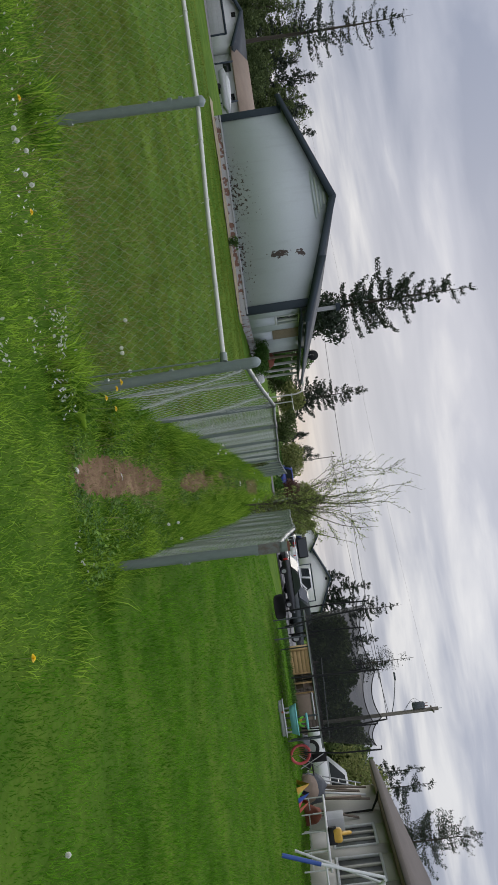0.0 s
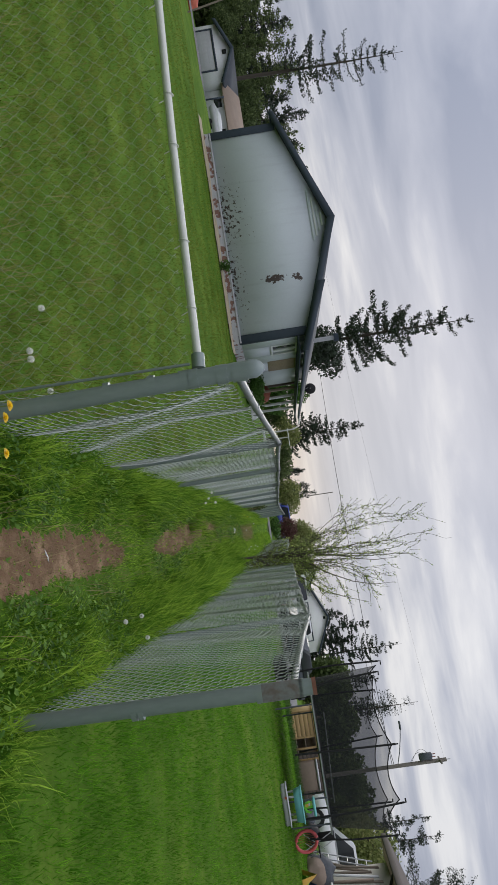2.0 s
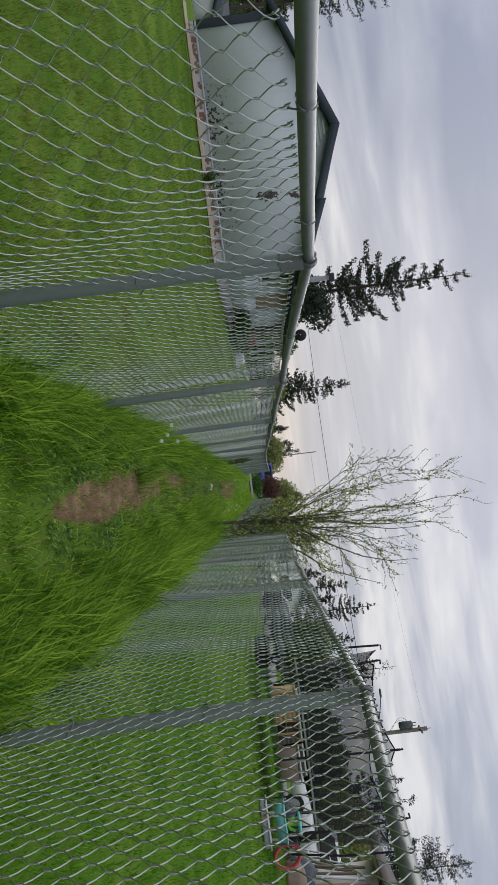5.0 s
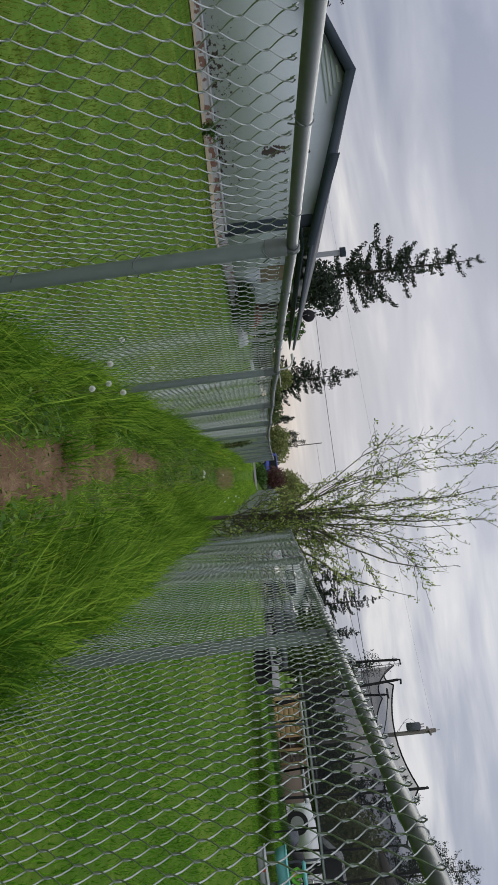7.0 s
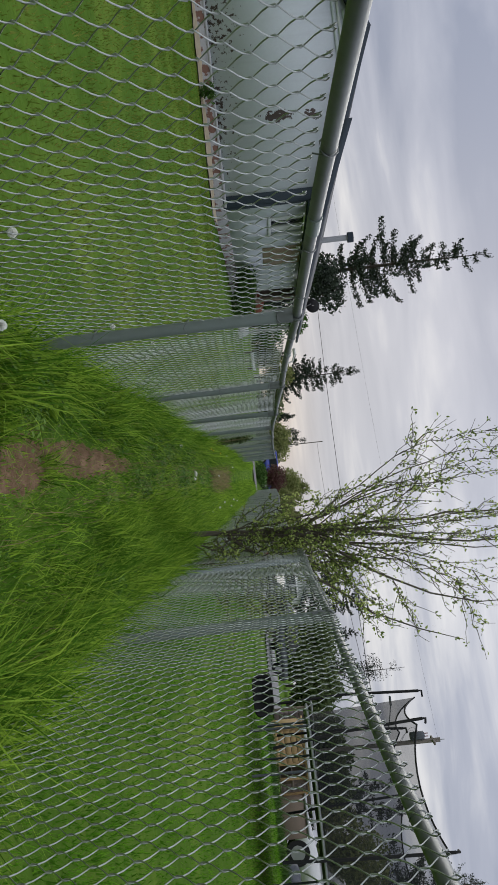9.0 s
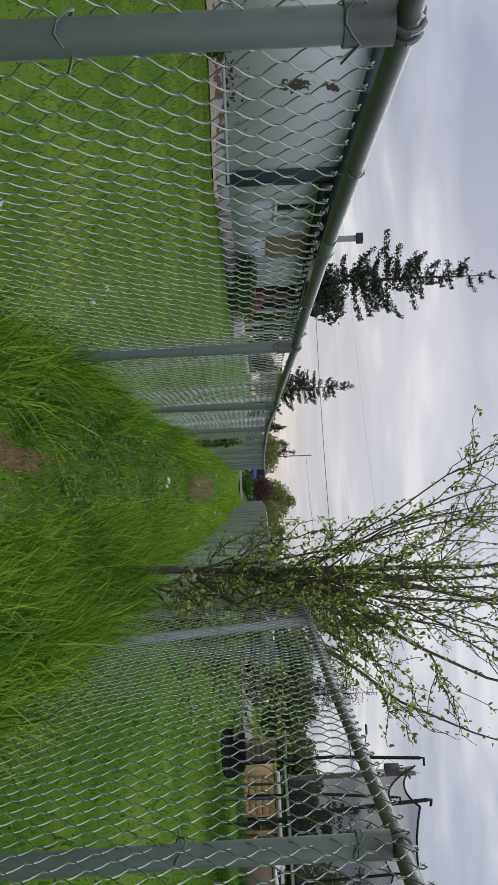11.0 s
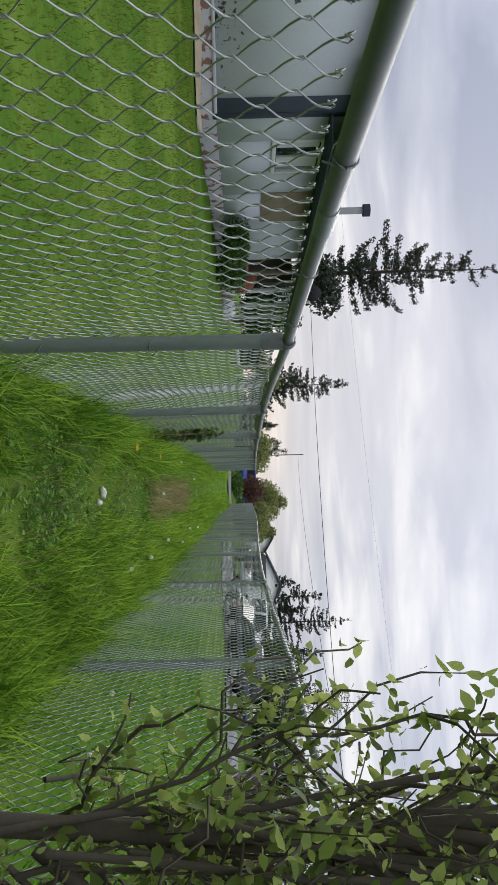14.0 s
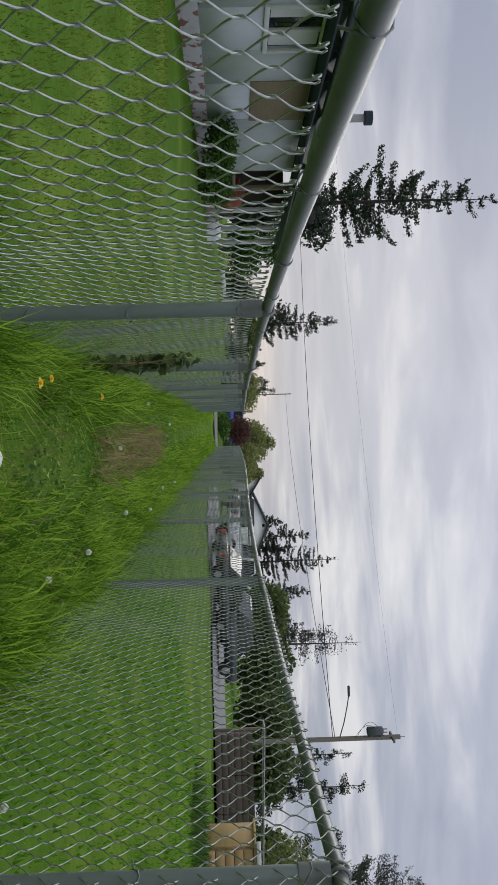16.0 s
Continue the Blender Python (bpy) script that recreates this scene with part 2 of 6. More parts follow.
M_TAN = material("tan_roofing", (0.27, 0.21, 0.165), 0.9, vary=0.3, scale=1, fine=10, bump=0.2)
M_CREAM = material("cream_siding", (0.62, 0.60, 0.55), 0.75, vary=0.15, scale=1, fine=12, bump=0.1)
M_BRIGHT = material("bright_white_siding", (0.82, 0.82, 0.80), 0.7, vary=0.08, scale=0.5, fine=6, bump=0.05)
M_CLOTH = material("grey_tarpaulin", (0.10, 0.11, 0.125), 0.7, vary=0.35, scale=5, fine=20, bump=0.4, dist=0.03)
M_RED = material("orange_red_plastic", (0.48, 0.12, 0.075), 0.6, vary=0.2)
M_LITTER = material("crumpled_white_paper", (0.75, 0.74, 0.72), 0.8, vary=0.15, bump=0.4)
M_BROWN = material("dull_brown_boarding", (0.125, 0.098, 0.090), 0.9, vary=0.3, scale=3, fine=25, bump=0.3, random_ob=0.1)
M_TERRA = material("red_brown_clay", (0.26, 0.09, 0.06), 0.85, vary=0.3)


def peeling_wall():
    m = material("pale_grey_siding", (0.57, 0.615, 0.645), 0.75, vary=0.12, scale=0.8, fine=14, bump=0.12)
    n, l = m.node_tree.nodes, m.node_tree.links
    b = n["Principled BSDF"]
    base = b.inputs["Base Color"].links[0].from_socket
    co = n.new("ShaderNodeTexCoord").outputs["Object"]

    def mth(op, a, c):
        q = n.new("ShaderNodeMath")
        q.operation = op
        for i, v in enumerate((a, c)):
            if isinstance(v, (int, float)):
                q.inputs[i].default_value = v
            else:
                l.new(v, q.inputs[i])
        return q.outputs[0]

    def ring(cx, cz, rx, rz):
        mp = n.new("ShaderNodeMapping")
        mp.inputs["Location"].default_value = (-cx / rx, 0, -cz / rz)
        mp.inputs["Scale"].default_value = (1 / rx, 0, 1 / rz)
        l.new(co, mp.inputs[0])
        g = n.new("ShaderNodeTexGradient")
        g.gradient_type = "SPHERICAL"
        l.new(mp.outputs[0], g.inputs[0])
        return g.outputs["Fac"]

    noise_n = n.new("ShaderNodeTexNoise")
    noise_n.inputs["Scale"].default_value, noise_n.inputs["Detail"].default_value = 8.0, 6
    noise_n.inputs["Roughness"].default_value = 0.65
    l.new(co, noise_n.inputs["Vector"])
    spots = mth("MAXIMUM", ring(-8.35, 2.15, 0.26, 0.62), mth("MAXIMUM", ring(-8.30, 2.95, 0.24, 0.30), mth(
        "MULTIPLY", mth("MAXIMUM", ring(-8.6, 0.65, 3.0, 0.9), ring(-10.8, 0.75, 2.6, 1.3)), 0.54)))
    hit_ = mth("ADD", noise_n.outputs[0], mth("MULTIPLY", spots, 0.42))
    rp = n.new("ShaderNodeMapRange")
    rp.inputs[1].default_value, rp.inputs[2].default_value = 0.70, 0.73
    l.new(hit_, rp.inputs[0])
    mx = n.new("ShaderNodeMix")
    mx.data_type = "RGBA"
    l.new(rp.outputs[0], mx.inputs[0])
    l.new(base, mx.inputs[6])
    mx.inputs[7].default_value = (0.085, 0.065, 0.058, 1)
    # vertical dirt streaks
    st = n.new("ShaderNodeTexNoise")
    st.inputs["Scale"].default_value, st.inputs["Detail"].default_value = 2.2, 4
    mp = n.new("ShaderNodeMapping")
    mp.inputs["Scale"].default_value = (2.4, 1, 0.3)
    l.new(co, mp.inputs[0])
    l.new(mp.outputs[0], st.inputs["Vector"])
    r2 = n.new("ShaderNodeMapRange")
    r2.inputs[1].default_value, r2.inputs[2].default_value, r2.inputs[4].default_value = 0.56, 0.78, 0.16
    l.new(st.outputs[0], r2.inputs[0])
    m2 = n.new("ShaderNodeMix")
    m2.data_type = "RGBA"
    l.new(r2.outputs[0], m2.inputs[0])
    l.new(mx.outputs[2], m2.inputs[6])
    m2.inputs[7].default_value = (0.25, 0.26, 0.27, 1)
    l.new(m2.outputs[2], b.inputs["Base Color"])
    return m


M_SIDING = peeling_wall()


def net_material():
    m = material("black_safety_net", (0.02, 0.022, 0.024), 0.8, bump=0)
    n, l = m.node_tree.nodes, m.node_tree.links
    t = n.new("ShaderNodeBsdfTransparent")
    ms = n.new("ShaderNodeMixShader")
    ms.inputs[0].default_value = 0.52
    l.new(t.outputs[0], ms.inputs[1])
    l.new(n["Principled BSDF"].outputs[0], ms.inputs[2])
    l.new(ms.outputs[0], n["Material Output"].inputs[0])
    return m


M_NET = net_material()


# ---- building helpers ----
class Geo:
    """Collects triangles."""

    def __init__(self):
        self.v, self.f, self.n = [], [], 0

    def add(self, v, f):
        v, f = np.asarray(v, float).reshape(-1, 3), np.asarray(f, int)
        if f.shape[1] == 4:
            f = np.concatenate([f[:, [0, 1, 2]], f[:, [0, 2, 3]]])
        self.v.append(v)
        self.f.append(f + self.n)
        self.n += len(v)
        return self

    def tube(self, pts, radii, sides=8, cap=True):
        p = np.asarray(pts, float)
        k = len(p)
        r = np.broadcast_to(np.asarray(radii, float), (k,))
        d = np.gradient(p, axis=0)
        d /= np.linalg.norm(d, axis=1)[:, None] + 1e-9
        ref = np.array([0, 0, 1.0]) if abs(d[0, 2]) < 0.9 else np.array([1.0, 0, 0])
        a = np.cross(d, ref)
        a /= np.linalg.norm(a, axis=1)[:, None] + 1e-9
        b = np.cross(d, a)
        ang = np.arange(sides) * 2 * np.pi / sides
        v = p[:, None, :] + r[:, None, None] * (np.cos(ang)[None, :, None] * a[:, None, :] + np.sin(ang)[None, :, None] * b[:, None, :])
        i, j = np.meshgrid(np.arange(k - 1), np.arange(sides), indexing="ij")
        q = np.stack([i * sides + j, i * sides + (j + 1) % sides, (i + 1) * sides + (j + 1) % sides, (i + 1) * sides + j], -1).reshape(-1, 4)
        self.add(v.reshape(-1, 3), q)
        if cap:
            for e in (0, k - 1):
                self.add(np.vstack([v[e], p[e]]), [(c, (c + 1) % sides, sides) for c in range(sides)])
        return self

    def box(self, lo, hi, bevel=0.0):
        bm = bmesh.new()
        lo, hi = np.array(lo, float), np.array(hi, float)
        bmesh.ops.create_cube(bm, size=1, matrix=Matrix.Translation((lo + hi) / 2) @ Matrix.Diagonal((*(hi - lo), 1)))
        if bevel:
            bmesh.ops.bevel(bm, geom=bm.edges[:], offset=bevel, segments=1, affect="EDGES")
        return self.bm(bm)

    def bm(self, bm):
        bmesh.ops.triangulate(bm, faces=bm.faces[:])
        bm.verts.index_update()
        self.add([v.co[:] for v in bm.verts], [[v.index for v in f.verts] for f in bm.faces])
        bm.free()
        return self

    def prism(self, outline, lo, hi, axis=1):
        """An outline (two coordinates) swept along an axis."""
        o = np.array(outline, float)
        k = len(o)
        others = [i for i in range(3) if i != axis]
        v = np.zeros((2 * k, 3))
        for s, h in enumerate((lo, hi)):
            v[s * k:(s + 1) * k, others] = o
            v[s * k:(s + 1) * k, axis] = h
        bm = bmesh.new()
        vs = [bm.verts.new(c) for c in v]
        bm.faces.new(vs[:k])
        bm.faces.new(vs[k:][::-1])
        for i in range(k):
            bm.faces.new((vs[i], vs[(i + 1) % k], vs[k + (i + 1) % k], vs[k + i]))
        bmesh.ops.recalc_face_normals(bm, faces=bm.faces[:])
        return self.bm(bm)

    def moved(self, m):
        v = np.concatenate(self.v)
        a = np.array(m)
        self.v, f = [v @ a[:3, :3].T + a[:3, 3]], np.concatenate(self.f)
        self.f = [f]
        return self

    def mesh(self, name, mat, smooth=False):
        v, f = np.concatenate(self.v), np.concatenate(self.f)
        me = bpy.data.meshes.new(name)
        me.vertices.add(len(v))
        me.vertices.foreach_set("co", v.ravel())
        me.loops.add(f.size)
        me.loops.foreach_set("vertex_index", f.ravel().astype(np.int32))
        me.polygons.add(len(f))
        me.polygons.foreach_set("loop_start", np.arange(0, f.size, 3, dtype=np.int32))
        me.update(calc_edges=True)
        if smooth:
            me.polygons.foreach_set("use_smooth", np.ones(len(f), bool))
        me.materials.append(mat)
        return me


def part(name, geo, mat, parent, label="", smooth=False):
    ob = new(name, geo.mesh(name, mat, smooth) if isinstance(geo, Geo) else geo)
    ob.parent = parent
    if label:
        ob["label"] = label
    return ob


def thing(name, label, category, at=(0, 0, 0), turn=0, group="", kind=""):
    ob = new(name)
    ob.matrix_basis = pose(*at, 0, 0, turn)
    return tagged(ob, label, category, group, kind)


def single(name, geo, mat, label, category, at=(0, 0, 0), turn=0, group="", kind="", smooth=False):
    ob = new(name, geo.mesh(name, mat, smooth))
    ob.matrix_basis = pose(*at, 0, 0, turn)
    return tagged(ob, label, category, group, kind)


def S(v, a, b):
    t = np.clip((np.asarray(v, float) - a) / (b - a), 0, 1)
    return t * t * (3 - 2 * t)


def wave(x, y):
    return 0.012 * np.sin(1.7 * x + 0.6 * y) + 0.010 * np.sin(2.9 * y - 1.3 * x) + 0.02 * np.sin(0.43 * x + 0.31 * y)


def ground_z(x, y):
    x, y = np.asarray(x, float), np.asarray(y, float)
    h = -0.12 + 0.12 * S(y, 6.5, 11) + 0.35 * S(-x, 0.5, 5) * S(y, 9, 25) + (0.35 * S(y, 9, 25) - 0.34 * S(y, 29, 37)) * S(x, 1.3, 5.5)
    h = h - 1.15 * S(-x, 20, 50) + 0.12 * S(y, 30, 50) * S(np.abs(x - 0.27), 1, 4) - 0.02 * S(0.55 - np.abs(x - 0.27), 0, 0.4)
    # low banks of thatch under both fences
    h = h + S(y, 4.2, 6) * (1 - S(y, 46, 50)) * (0.06 * np.exp(-((x + 0.36) / 0.20) ** 2) + (0.10 - 0.05 * S(y, 15, 18)) * np.exp(-((x - 0.88) / 0.24) ** 2))
    return h + wave(x, y) * S(60 - y, 0, 20)


def gz(x, y):
    return float(ground_z(x, y))


# ---- ground ----
far_x = np.array([16, 20, 26, 34, 45, 60, 80, 110, 160, 260, 500, 1000, 2500], float)
gx = np.concatenate([-far_x[::-1], np.arange(-14, 14.01, 0.35), far_x])
gy = np.concatenate([[-2500, -600, -200, -80, -40, -20, -12], np.arange(-8, 56.01, 0.4), [58, 62, 68, 76, 86, 100, 120, 150, 200, 300, 500, 1000, 2500]])
XX, YY = np.meshgrid(gx, gy, indexing="ij")
vv = np.stack([XX, YY, ground_z(XX, YY)], -1).reshape(-1, 3)
ii, jj = np.meshgrid(np.arange(len(gx) - 1), np.arange(len(gy) - 1), indexing="ij")
W_ = len(gy)
qq = np.stack([ii * W_ + jj, (ii + 1) * W_ + jj, (ii + 1) * W_ + jj + 1, ii * W_ + jj + 1], -1).reshape(-1, 4)
single("ground", Geo().add(vv, qq), M_GROUND, "green lawn ground under grass reaching the horizon", "ground", kind="structure", smooth=True)

rng = np.random.default_rng(7)


def trail_x(y):
    return 0.24 - 0.22 * S(y, 6, 16) + 0.03 * np.sin(0.9 * y)


def trail_half(y):
    y = np.asarray(y, float)
    return 0.20 * S(y, 3.55, 4.3) * (1 - 0.9 * S(y, 6.3, 7.7)) + 0.155 * S(y, 8.2, 9.2) * (1 - S(y, 10.5, 16.8))


# bare trodden soil along the middle of the path
ty = np.arange(3.5, 17.5, 0.035)
rows_, cols_ = len(ty), 23
edge_l = trail_half(ty) * (1 + 0.16 * np.sin(7 * ty) + rng.normal(0, 0.05, rows_))
edge_r = trail_half(ty) * (1 + 0.18 * np.sin(5.3 * ty + 1) + rng.normal(0, 0.05, rows_))
u = 1.3 * np.linspace(-1, 1, cols_)
px = trail_x(ty)[:, None] + np.where(u < 0, u * edge_l[:, None], u * edge_r[:, None])
py = np.repeat(ty[:, None], cols_, 1)
pz = ground_z(px, py) + (0.034 * S(trail_half(ty), 0.02, 0.09) - 0.022)[:, None] - 0.030 * S(np.abs(u), 0.45, 1.25)[None, :] + rng.normal(0, 0.0065, px.shape)
pv = np.stack([px, py, pz], -1).reshape(-1, 3)
ii, jj = np.meshgrid(np.arange(rows_ - 1), np.arange(cols_ - 1), indexing="ij")
pq = np.stack([ii * cols_ + jj, ii * cols_ + jj + 1, (ii + 1) * cols_ + jj + 1, (ii + 1) * cols_ + jj], -1).reshape(-1, 4)
single("dirt_trail", Geo().add(pv, pq), M_SOIL, "bare brown trodden soil in the grass path", "path", kind="structure", smooth=True)

# road across the end of the path
road = Geo()
road.add([(-300, 53.5, 0.045), (300, 53.5, 0.045), (300, 59.5, 0.045), (-300, 59.5, 0.045)], [(0, 1, 2, 3)])
single("road", road, M_ROAD, "grey asphalt lane across the end of the path", "road", kind="structure")


# ---- grass ----
def blades(xy, height, width, lean, mat_geo, flat=False):
    """Blades of grass: a bent strip of three triangles each, or one triangle where they are short."""
    k = len(xy)
    x, y = xy[:, 0], xy[:, 1]
    z = ground_z(x, y) - 0.01
    a = rng.uniform(0, 2 * np.pi, k)
    la = rng.uniform(0, 2 * np.pi, k)
    ln = lean * height * rng.uniform(0.2, 1.0, k)
    wx, wy = np.cos(a) * width / 2, np.sin(a) * width / 2
    lx, ly = np.cos(la) * ln, np.sin(la) * ln
    b0, b1 = np.stack([x - wx, y - wy, z], -1), np.stack([x + wx, y + wy, z], -1)
    tip = np.stack([x + lx, y + ly, z + height * np.sqrt(np.clip(1 - (0.75 * ln / height) ** 2, 0.15, 1))], -1)
    if flat:
        v = np.stack([b0, b1, tip], 1).reshape(-1, 3)
        mat_geo.add(v, np.arange(3 * k).reshape(k, 3))
        return
    mx, my, mz = x + 0.3 * lx, y + 0.3 * ly, z + 0.62 * (tip[:, 2] - z)
    m0, m1 = np.stack([mx - 0.8 * wx, my - 0.8 * wy, mz], -1), np.stack([mx + 0.8 * wx, my + 0.8 * wy, mz], -1)
    v = np.stack([b0, b1, m0, m1, tip], 1).reshape(-1, 3)
    o = 5 * np.arange(k)[:, None]
    mat_geo.add(v, np.concatenate([o + [0, 1, 3], o + [0, 3, 2], o + [2, 3, 4]]))


def scatter(x0, x1, y0, y1, per_m2):
    k = int((x1 - x0) * (y1 - y0) * per_m2)
    return np.stack([rng.uniform(x0, x1, k), rng.uniform(y0, y1, k)], -1)


GRID_ = rng.uniform(0, 1, (64, 64))


def patchy(x, y, cell):
    """Smooth value noise, 0..1."""
    fx, fy = x / cell, y / cell
    ix, iy = np.floor(fx).astype(int), np.floor(fy).astype(int)
    tx, ty_ = S(fx - ix, 0, 1), S(fy - iy, 0, 1)
    g = lambda i, j: GRID_[(ix + i) % 64, (iy + j) % 64]
    return (g(0, 0) * (1 - tx) + g(1, 0) * tx) * (1 - ty_) + (g(0, 1) * (1 - tx) + g(1, 1) * tx) * ty_


def clump(xy, scale=1.0):
    """0..1, in tufts and larger patches."""
    x, y = xy[:, 0] * scale, xy[:, 1] * scale
    return np.clip(0.62 * patchy(x, y, 0.16) + 0.55 * patchy(x + 9, y + 4, 0.55) - 0.08, 0, 1)


LEFT_X, RIGHT_X, GATE_Y = -0.39, 0.93, 3.94
tall, straw = Geo(), Geo()
for y0, y1, d, w in ((3.6, 10, 4600, 0.0065), (10, 19, 4200, 0.0065), (19, 27, 2200, 0.008), (27, 50, 900, 0.012)):
    xy = scatter(LEFT_X - 0.10, RIGHT_X + 0.08, y0, y1, d)
    off = np.abs(xy[:, 0] - trail_x(xy[:, 1]))
    side = S(off, 0.16, 0.55)
    keep = rng.uniform(0, 1, len(xy)) < np.where(off < trail_half(xy[:, 1]) * rng.uniform(0.2, 1.25, len(xy)), 0.24, 0.15 + 1.1 * clump(xy) ** 1.3)
    xy, side = xy[keep], side[keep]
    h = (0.045 + 0.23 * side * (0.20 + 1.2 * clump(xy))) * rng.uniform(0.4, 1.4, len(xy))
    h *= 0.62 + 0.38 * S(xy[:, 1], 5.0, 7.5) - 0.25 * S(xy[:, 1], 15.5, 18.0)
    blades(xy, h, w * rng.uniform(0.5, 1.4, len(xy)), 1.05, tall)
# arching tufts, thickest along both fences
for side_x, y_list in ((LEFT_X + 0.13, np.arange(4.2, 34, 0.40)), (RIGHT_X - 0.15, np.arange(4.6, 48, 0.36)), (-0.06, np.arange(5.0, 30, 0.95)), (0.56, np.arange(5.4, 30, 0.80))):
    for yy in y_list:
        k = int(rng.uniform(50, 150)) if yy < 22 else 36
        near_fence = side_x < -0.1 or side_x > 0.7
        c = np.array([side_x + rng.normal(0, 0.07), yy + rng.normal(0, 0.2)])
        xy = c + rng.normal(0, 0.05, (k, 2))
        big_ = (0.55 + 0.45 * float(S(yy, 5.5, 8.0)) - (0.34 * float(S(yy, 15.5, 18.0)) if side_x > 0 else 0.0)) * rng.uniform(0.65, 1.4) * ((1.12 if side_x < 0 else 1.22) if near_fence else 0.62)
        blades(xy, rng.uniform(0.14, 0.40, k) * big_, 0.0062 * rng.uniform(0.5, 1.5, k), 1.35, tall)
# grass grown up through the foot of the mesh
for fx in (LEFT_X, RIGHT_X):
    xy = scatter(fx - 0.10, fx + 0.10, 4.3, 30, 1500)
    blades(xy, rng.uniform(0.10, 0.36, len(xy)) * (0.5 + clump(xy)) * (0.6 + 0.4 * S(xy[:, 1], 5.5, 8.0)), 0.0055 * rng.uniform(0.6, 1.4, len(xy)), 0.9, tall)
# rough grass in front of the gateway
xy = scatter(-5.5, 8, 1.6, 4.4, 2600)
xy = xy[~((np.abs(xy[:, 0] - 0.24) < 0.19) & (xy[:, 1] > 3.75))]
h = (0.022 + 0.062 * clump(xy, 0.6)) * S(xy[:, 1], 1.3, 2.6) * rng.uniform(0.4, 1.4, len(xy)) + 0.012 * (1 - 0.3 * S(xy[:, 0], 1.2, 2.5))
east = xy[:, 0] > 1.15 + 0.15 * np.sin(3 * xy[:, 1])
right_lawn, left_lawn = Geo(), Geo()
blades(xy[~east], h[~east], 0.005 * rng.uniform(0.6, 1.2, (~east).sum()), 1.15, tall)
blades(xy[east], 0.75 * h[east], 0.006 * rng.uniform(0.6, 1.2, east.sum()), 0.9, right_lawn)
for cx, cy, k, hh in ((-0.42, 3.72, 420, 0.30), (-0.30, 3.62, 200, 0.22), (0.98, 4.2, 320, 0.25), (0.80, 4.1, 160, 0.18), (-2.33, 3.85, 300, 0.30), (1.25, 3.3, 180, 0.14), (0.70, 15.25, 420, 0.46), (0.62, 15.6, 300, 0.40), (0.80, 15.0, 260, 0.42)):
    xy = np.array([cx, cy]) + rng.normal(0, 0.13, (k, 2))
    blades(xy, rng.uniform(0.4, 1.15, k) * hh, 0.007 * rng.uniform(0.7, 1.4, k), 1.0, tall)
# small broad leaves low in the grass
herb = Geo()
for y0, y1, d in ((3.4, 12, 2600), (12, 20, 2400), (20, 28, 900)):
    xy = scatter(LEFT_X - 0.05, RIGHT_X + 0.05, y0, y1, d)
    off = np.abs(xy[:, 0] - trail_x(xy[:, 1]))
    patch = patchy(xy[:, 0] + 3, xy[:, 1] + 7, 0.42)
    xy = xy[(rng.uniform(0, 1, len(xy)) < S(patch, 0.35, 0.75)) & ((off > trail_half(xy[:, 1]) * 0.9) | (rng.uniform(0, 1, len(xy)) < 0.04))]
    k = len(xy)
    c = np.column_stack([xy, ground_z(xy[:, 0], xy[:, 1]) + rng.uniform(0.01, 0.10, k) * (0.4 + S(np.abs(xy[:, 0] - 0.25), 0.1, 0.5))])
    a = rng.uniform(0, 2 * np.pi, k)
    L = rng.uniform(0.012, 0.042, k)[:, None]
    tip = np.column_stack([np.cos(a), np.sin(a), rng.normal(0.25, 0.35, k)]) * L
    wid = np.column_stack([-np.sin(a), np.cos(a), rng.normal(0, 0.3, k)]) * L * rng.uniform(0.22, 0.42, k)[:, None]
    v = np.stack([c, c + tip * 0.45 + wid, c + tip + (0, 0, -0.004), c + tip * 0.45 - wid], 1)
    herb.add(v.reshape(-1, 3), 4 * np.arange(k)[:, None] + np.arange(4))
single("low_weeds", herb, M_HERB, "patches of small broad-leaved weeds low in the path grass", "weeds", kind="stuff")
single("tall_grass", tall, M_TALL, "lush long green grass along the fenced path", "grass", kind="stuff")
# dry stalks
for x0, x1, y0, y1, d in ((-5.5, LEFT_X, 3.0, 5.4, 110), (-6.5, LEFT_X - 0.1, 4.2, 8.5, 40), (LEFT_X, RIGHT_X, 4.2, 20, 45), (0.0, 0.45, 3.6, 7.2, 420), (-0.1, 0.35, 8.4, 16, 260), (-0.1, 0.35, 16, 21, 190), (-0.05, 0.4, 21.5, 26, 380), (-0.2, 0.75, 9, 21, 90), (0.5, 0.9, 17, 21, 260)):
    xy = scatter(x0, x1, y0, y1, d)
    low_ = x0 > -1 and d > 60
    blades(xy, rng.uniform(0.10, 0.32, len(xy)) * (0.35 if low_ and y0 < 21 else 0.85), 0.0035 if y0 < 21 else 0.013, 1.35 if low_ else 1.1, straw)
single("dry_grass_stalks", straw, M_STRAW, "dry straw-coloured grass stalks among green grass", "grass", kind="stuff")
